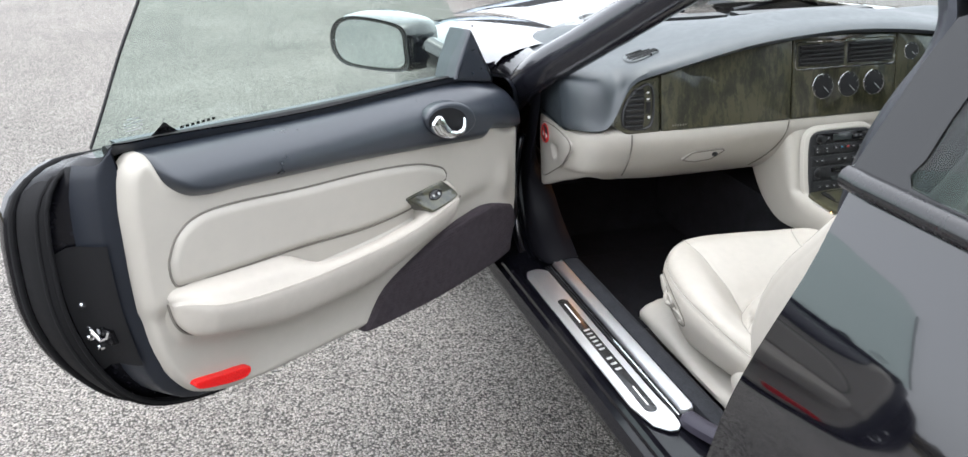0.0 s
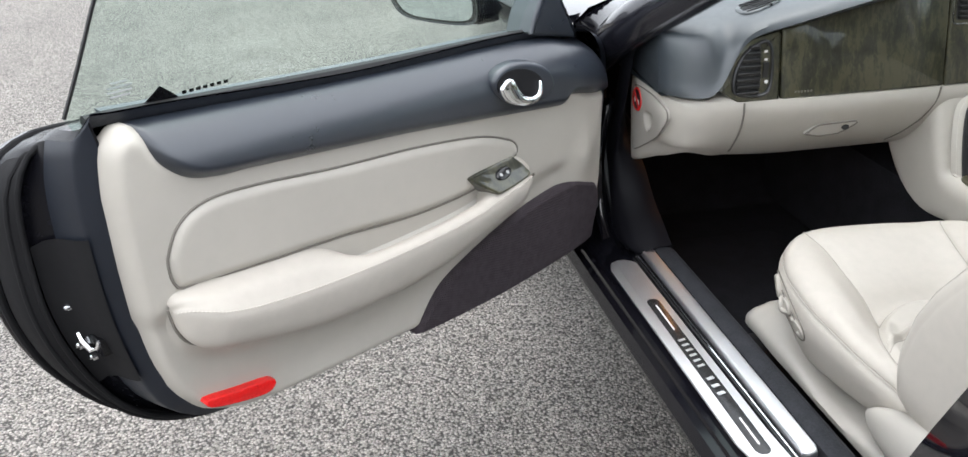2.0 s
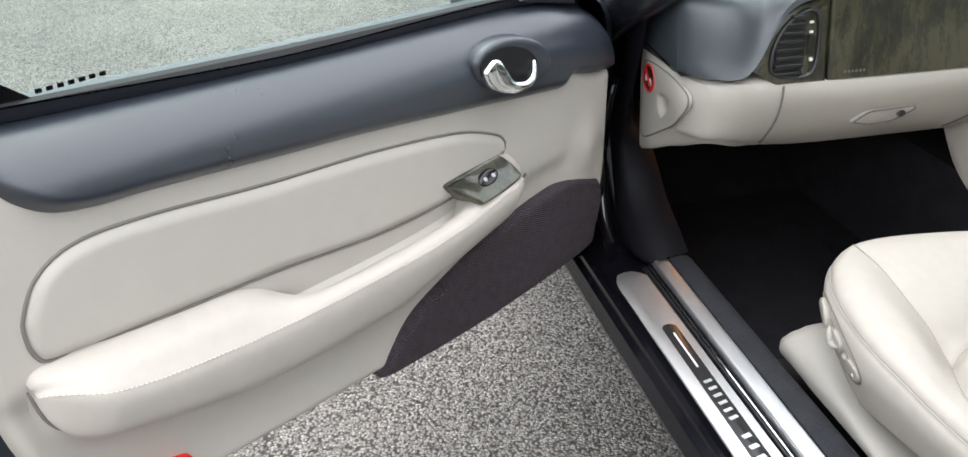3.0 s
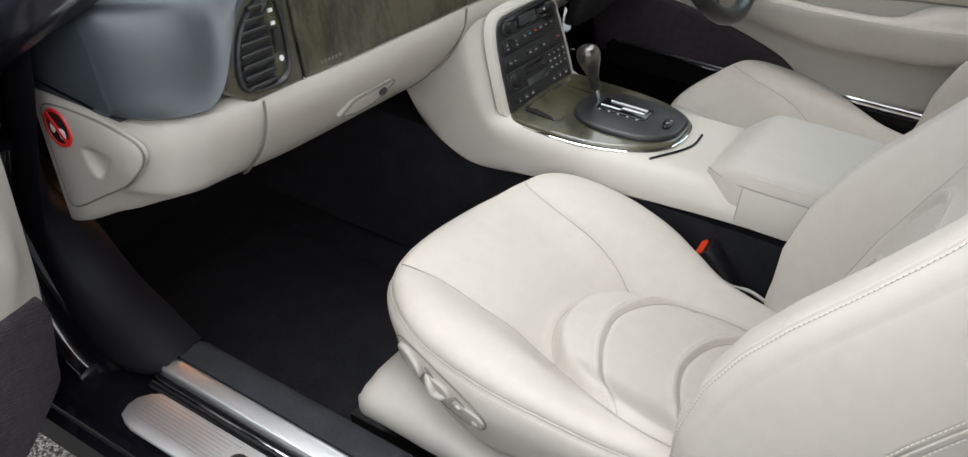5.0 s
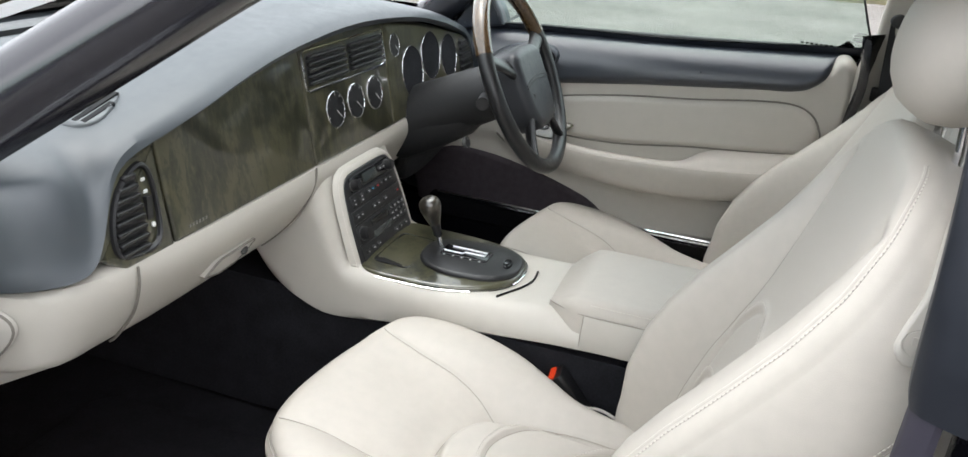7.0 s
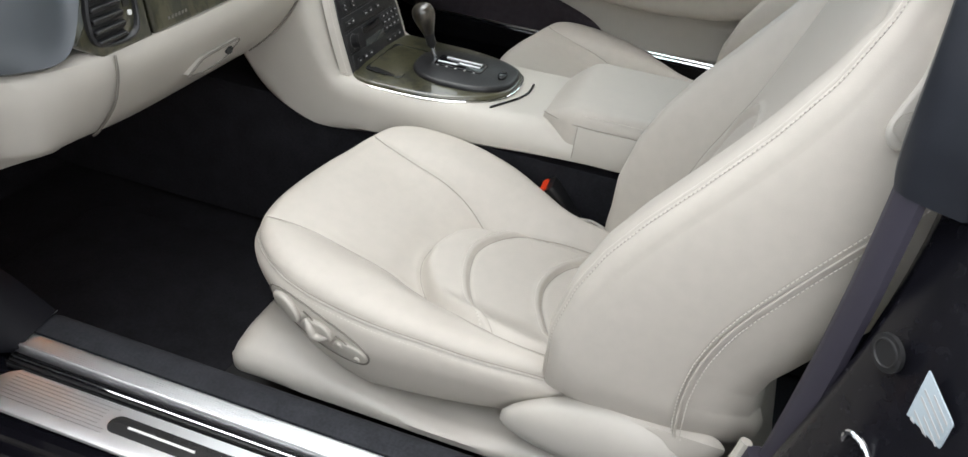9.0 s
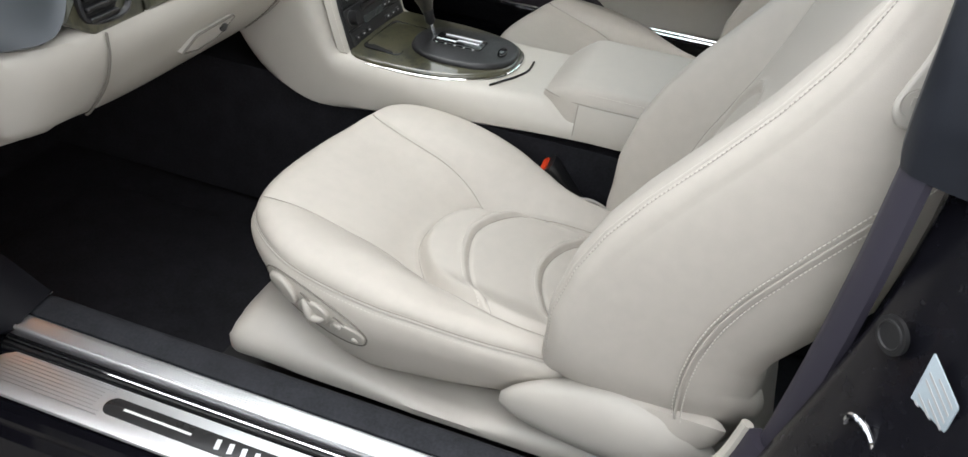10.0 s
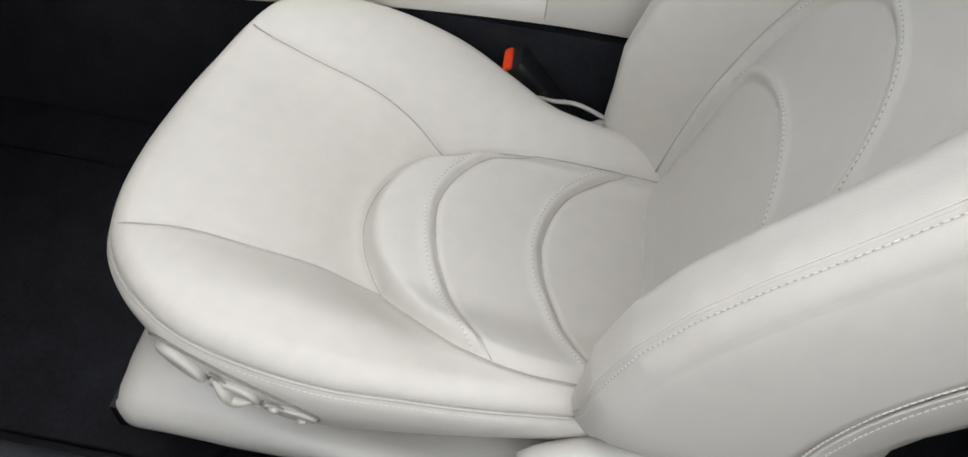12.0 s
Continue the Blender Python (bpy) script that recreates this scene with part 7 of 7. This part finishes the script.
        for u in np.linspace(0, 1, 26):
            f = -0.005 - 0.135 * u
            e = B(sgn * 0.216, -0.010 + 0.010 * u, f)
            drop = 0.003 + 0.030 * float(sstep(0.1, 0.85, u))
            k = 0.002 * math.sin(u * 21) * u - 0.008 * (1 - float(sstep(0.0, 0.3, u))) - 0.006 * float(sstep(0.85, 1.0, u))
            g = float(sstep(-0.02, 0.30, u)) * math.sqrt(max(0.02, 1 - max(0, (u - 0.80) / 0.20) ** 2))
            fl.append([e + Vector((sgn * x, 0, z)) * g for x, z in ((-0.006, 0.012), (0.006, 0.006), (0.011 + k, -drop * 0.5), (0.008 + k, -drop), (0.002, -drop * 0.95), (0.004, -drop * 0.4), (-0.004, 0.0))])
        t.part("leather_flap", loft(fl), LEATHER, "loose leather flap over the hinge", under=ba)
    for A in (B1, B2):
        g = offset_line(A, 0.0105)
        g = g[(np.abs(g[:, 0]) < 0.126) & (g[:, 1] > 0.08)]
        zz = front(g, np.full(len(g), 0.1))
        sew([B(a, b, f + 0.0003) for (a, b), f in zip(g, zz)], Nf, ba)
    for A in (V1, V1 * [-1, 1]):
        zz = front(A, np.full(len(A), 0.1))
        t.part("seam", tube([B(a, b, f + 0.0002) for (a, b), f in zip(A, zz)], 0.0008, 5), SEATSEAM, under=ba)
    # airbag tag on the outer shoulder
    tg = cat([(0.462, 0.022), (0.468, 0.038), (0.486, 0.044), (0.520, 0.050), (0.555, 0.064), (0.600, 0.076), (0.606, 0.066), (0.565, 0.044), (0.530, 0.020), (0.505, 0.008), (0.475, 0.008)], 50, True)
    tag = t.part("airbag_tag", slab(tg, lambda a, b, h: B(-0.222 + 0.34 * max(0, a - 0.47) - h, a, b), -0.02, 0.007, 0.004), CREAM_PLASTIC, "cream embossed plastic tag on the backrest side")
    t.part("tag_disc", ring(B(-0.2290, 0.486, 0.027), (0, -0.5, 0.866), (0, 0.866, 0.5), 0.013, 0.013, 0.002, -0.0015, 26), CREAM_PLASTIC, under=tag)
    for k in range(3):
        t.part("raised_bar", box(B(-0.2292, 0.486, 0.021 + 0.006 * k), (0.001, 0.0035, 0.008)), CREAM_PLASTIC, under=tag)
    # headrest on two chrome posts
    for s in (-0.06, 0.06):
        t.part("headrest_post", tube([B(s, 0.56, 0.050), B(s, 0.61, 0.072), B(s, 0.68, 0.120)], 0.0065, 10), CHROME, "chrome headrest post")
    rings = []
    for k, b in enumerate(np.linspace(0.612, 0.815, 18)):
        e = math.sin(math.pi * (k + 0.35) / 17.7) ** 0.45
        rings.append([B(0.152 * e * math.copysign(abs(math.cos(a)) ** 0.75, math.cos(a)), b, 0.126 + 0.068 * e * math.sin(a)) for a in np.linspace(0, 2 * math.pi, 41)[:-1]])
    t.part("headrest", loft(rings), LEATHER, "cream leather headrest")
    return t.root


front_seat(-0.39)
# the driver's seat stands lower and leans further back
front_seat(-0.39, 37.0).matrix_basis = Matrix.Translation((0.43, -0.318, 0.156))


# ---- belts and small things ----
def buckle():
    t = Thing("seat_belt_buckle", (-0.15, -0.34, 0.40), "black seat belt buckle with a red release button", "seat belt buckle")
    a, b = Vector((-0.142, -0.385, 0.405)), Vector((-0.150, -0.322, 0.478))
    ax = (b - a).normalized()
    side = Vector((1, 0, 0))
    side = (side - ax * side.dot(ax)).normalized()
    nn = ax.cross(side)
    rings = []
    for s, w, h in ((-0.09, 0.010, 0.007), (-0.02, 0.013, 0.008), (0, 0.016, 0.010), (0.05, 0.019, 0.012), (0.085, 0.021, 0.013), (0.092, 0.020, 0.012)):
        rings.append([a + ax * s + side * x + nn * y for x, y in rrect(-w, -h, w, h, h * 0.6, 4)])
    t.part("casing", loft(rings), PLASTIC)
    rings = [[a + ax * s + side * x + nn * (y + 0.007) for x, y in rrect(-w, -h, w, h, h * 0.5, 4)] for s, w, h in ((0.080, 0.018, 0.0062), (0.095, 0.017, 0.0055))]
    t.part("release_button", loft(rings), REDPLASTIC, "orange-red release button")
    # wires at the foot of the seat
    w = Thing("seat_wires", (-0.21, -0.42, 0.40), "thin white cable beside the seat cushion", "cable")
    p = cat([(-0.165, -0.33, 0.425), (-0.168, -0.36, 0.436), (-0.162, -0.38, 0.430), (-0.17, -0.41, 0.438), (-0.18, -0.45, 0.43), (-0.2, -0.5, 0.42)], 40)
    w.part("cable", tube([Vector(q) for q in p], 0.0028, 6), CREAM_PLASTIC)
    # paper label on the jamb
    l = Thing("jamb_label", (-0.83, -0.77, 0.60), "blue-white printed paper label on the door jamb", "label")
    n = Vector((-0.578, 0.816, 0.0)).normalized()
    ax = Vector((0.816, 0.578, 0)).normalized()
    up = n.cross(ax) * -1
    up = Vector((0, 0, 1)) if up.z < 0 else up
    c = Vector((-0.7895, -0.7755, 0.712))
    F = lambda a, b, h: c + ax * a + Vector((0, 0, 1)) * (b + 0.55 * a) + n * (h + 0.004)
    sheet = l.part("sheet", slab(rrect(-0.0185, -0.036, 0.0185, 0.036, 0.002), F, 0, 0.0012, 0.0004, 1), LABELPAPER)
    for k in range(9):
        l.part("grey_bar", slab(rrect(-0.015, 0.028 - k * 0.0072, -0.015 + (0.029 if k % 3 else 0.020), 0.0305 - k * 0.0072, 0.0005, 1), F, 0.0012, 0.0016, 0.0001, 1), GREYPRINT, under=sheet)


buckle()


# ---- footwell lamp: a small warm lamp under the dash ----
def footwell_lamp():
    t = Thing("footwell_lamp", (-0.602, 0.345, 0.574), "small warm footwell lamp under the dashboard", "lamp")
    t.part("lens", slab(rrect(-0.620, 0.33, -0.585, 0.36, 0.005), lambda a, b, h: (a, b, 0.580 - h), 0, 0.006, 0.002), AMBER)
    lamp = new("footwell_light", bpy.data.lights.new("footwell_light", 'POINT'))
    lamp.data.energy = 0.10
    lamp.data.color = (1.0, 0.45, 0.12)
    lamp.data.shadow_soft_size = 0.01
    lamp.location = (-0.602, 0.345, 0.562)


footwell_lamp()


# ---- surroundings: a scrubby bank and a tree line round the drive ----
def bank():
    rnd = random.Random(7)
    n, m = 220, 14
    v = []
    for i in range(n):
        a = 2 * math.pi * i / n
        for j in range(m):
            u = j / (m - 1)
            k = noise.fractal(Vector((math.cos(a) * 6, math.sin(a) * 6, u * 3)), 1.0, 2.0, 4)
            r = 13 + 3.5 * u + 0.7 * k
            h = 2.6 * u ** 1.2 + 0.8 * k * u + 0.9 * abs(noise.noise(Vector((math.cos(a) * 14, math.sin(a) * 14, 5)))) * u
            h *= 0.25 + 0.75 * sstep(0.1, -0.6, math.sin(a))
            v.append((r * math.cos(a), r * math.sin(a), h - 0.02))
    f = [(i * m + j, ((i + 1) % n) * m + j, ((i + 1) % n) * m + j + 1, i * m + j + 1) for i in range(n) for j in range(m - 1)]
    tagged(link("scrub_bank", (v, f), SCRUB), "dry olive-brown scrub bank round the drive", "bank", kind="stuff")
    # tufts and twigs standing on the bank
    v, f = [], []
    for i in range(5200):
        a = rnd.uniform(0, 2 * math.pi)
        u = rnd.random() ** 0.6
        r = 13 + 3.5 * u + rnd.uniform(-0.4, 0.4)
        g = 0.25 + 0.75 * float(sstep(0.1, -0.6, math.sin(a)))
        c = Vector((r * math.cos(a), r * math.sin(a), 2.6 * u ** 1.2 * g - 0.1))
        h = rnd.uniform(0.4, 1.5) * (0.5 + u) * g
        w = rnd.uniform(0.05, 0.20)
        t = Vector((rnd.uniform(-1, 1), rnd.uniform(-1, 1), 0)).normalized()
        tip = c + Vector((rnd.uniform(-0.4, 0.4), rnd.uniform(-0.4, 0.4), h))
        k = len(v)
        v += [c - t * w, c + t * w, (c + tip) / 2 + t * w * 1.2, (c + tip) / 2 - t * w * 1.2, tip]
        f += [(k, k + 1, k + 2, k + 3), (k + 3, k + 2, k + 4)]
    tagged(link("scrub_tufts", (v, f), SCRUB), "dry grass tufts and twigs on the bank", "grass", kind="stuff")


SCRUB = mat("dry_scrub", (0.090, 0.078, 0.042), 0.9, var=0.6, vscale=1.2, bump=0.8, bscale=8)
bank()


# ---- a silver estate car parked far ahead ----
def parked_car(x, y, turn):
    m = Matrix.Translation((x, y, 0)) @ Matrix.Rotation(turn, 4, 'Z')
    t = Thing("parked_car", None, "silver-blue hatchback parked on the drive ahead", "car", matrix=m)
    rings = []
    for u in np.linspace(-2.05, 2.05, 40):
        e = sstep(2.05, 1.75, abs(u))
        w = 0.84 * (0.80 + 0.20 * e)
        z = np.interp(u, [-2.05, -1.9, -1.2, 0.6, 1.5, 2.05], [0.70, 0.90, 0.95, 0.96, 0.86, 0.60])
        rings.append([(px, u, pz) for px, pz in cat([(-w * 0.9, 0.22), (-w, 0.35), (-w - 0.02, 0.60), (-w * 0.96, z - 0.06), (-w * 0.85, z), (0, z + 0.03), (w * 0.85, z), (w * 0.96, z - 0.06), (w + 0.02, 0.60), (w, 0.35), (w * 0.9, 0.22)], 30)])
    t.part("body", loft(rings), SILVERPAINT)
    rings = []
    for u, wz, z in ((-1.85, 0.66, 0.95), (-1.45, 0.60, 1.36), (-0.9, 0.60, 1.45), (0.0, 0.60, 1.46), (0.45, 0.60, 1.38), (1.15, 0.70, 0.95)):
        rings.append([(px, u, pz) for px, pz in ((-wz - 0.08, 0.93), (-wz, z - 0.04), (-wz + 0.08, z), (0, z + 0.02), (wz - 0.08, z), (wz, z - 0.04), (wz + 0.08, 0.93))])
    t.part("glasshouse", loft(rings), GLOSSBLACK, "dark side windows and windscreen")
    roof = [[(px, u, z) for px, z in ((-0.56, 1.435), (-0.3, 1.478), (0, 1.490), (0.3, 1.478), (0.56, 1.435))] for u in np.linspace(-1.40, 0.30, 8)]
    t.part("roof", loft(roof, closed=False), SILVERPAINT)
    for s in (-1, 1):
        t.part("tail_lamp", slab(rrect(s * 0.68 - 0.10, 0.66, s * 0.68 + 0.10, 0.90, 0.04), lambda a, b, h: (a, -1.98 - h, b), -0.1, 0.06, 0.02), RED, "red tail lamp")
        for u in (-1.3, 1.3):
            c = Vector((s * 0.78, u, 0.31))
            prof = [(0.20, -0.09), (0.30, -0.09), (0.31, 0.0), (0.30, 0.09), (0.20, 0.09)]
            w = t.part("wheel", loft([[c + Vector((ww, r * math.cos(a), r * math.sin(a))) for r, ww in prof] for a in np.linspace(0, 2 * math.pi, 33)[:-1]], wrap=True), RUBBER)
            t.part("rim", disc(c + Vector((s * 0.05, 0, 0)), (0, 1, 0), (0, 0, 1), 0.20, 0.20, s * 0.02, 28), ALU, under=w)
    t.part("number_plate", box((0, -2.05, 0.62), (0.52, 0.06, 0.11)), AMBER)


SILVERPAINT = mat("silver_paint", (0.42, 0.47, 0.52), 0.25, metal=0.6, var=0.05, coat=0.8)
parked_car(2.0, 7.6, 0.5)
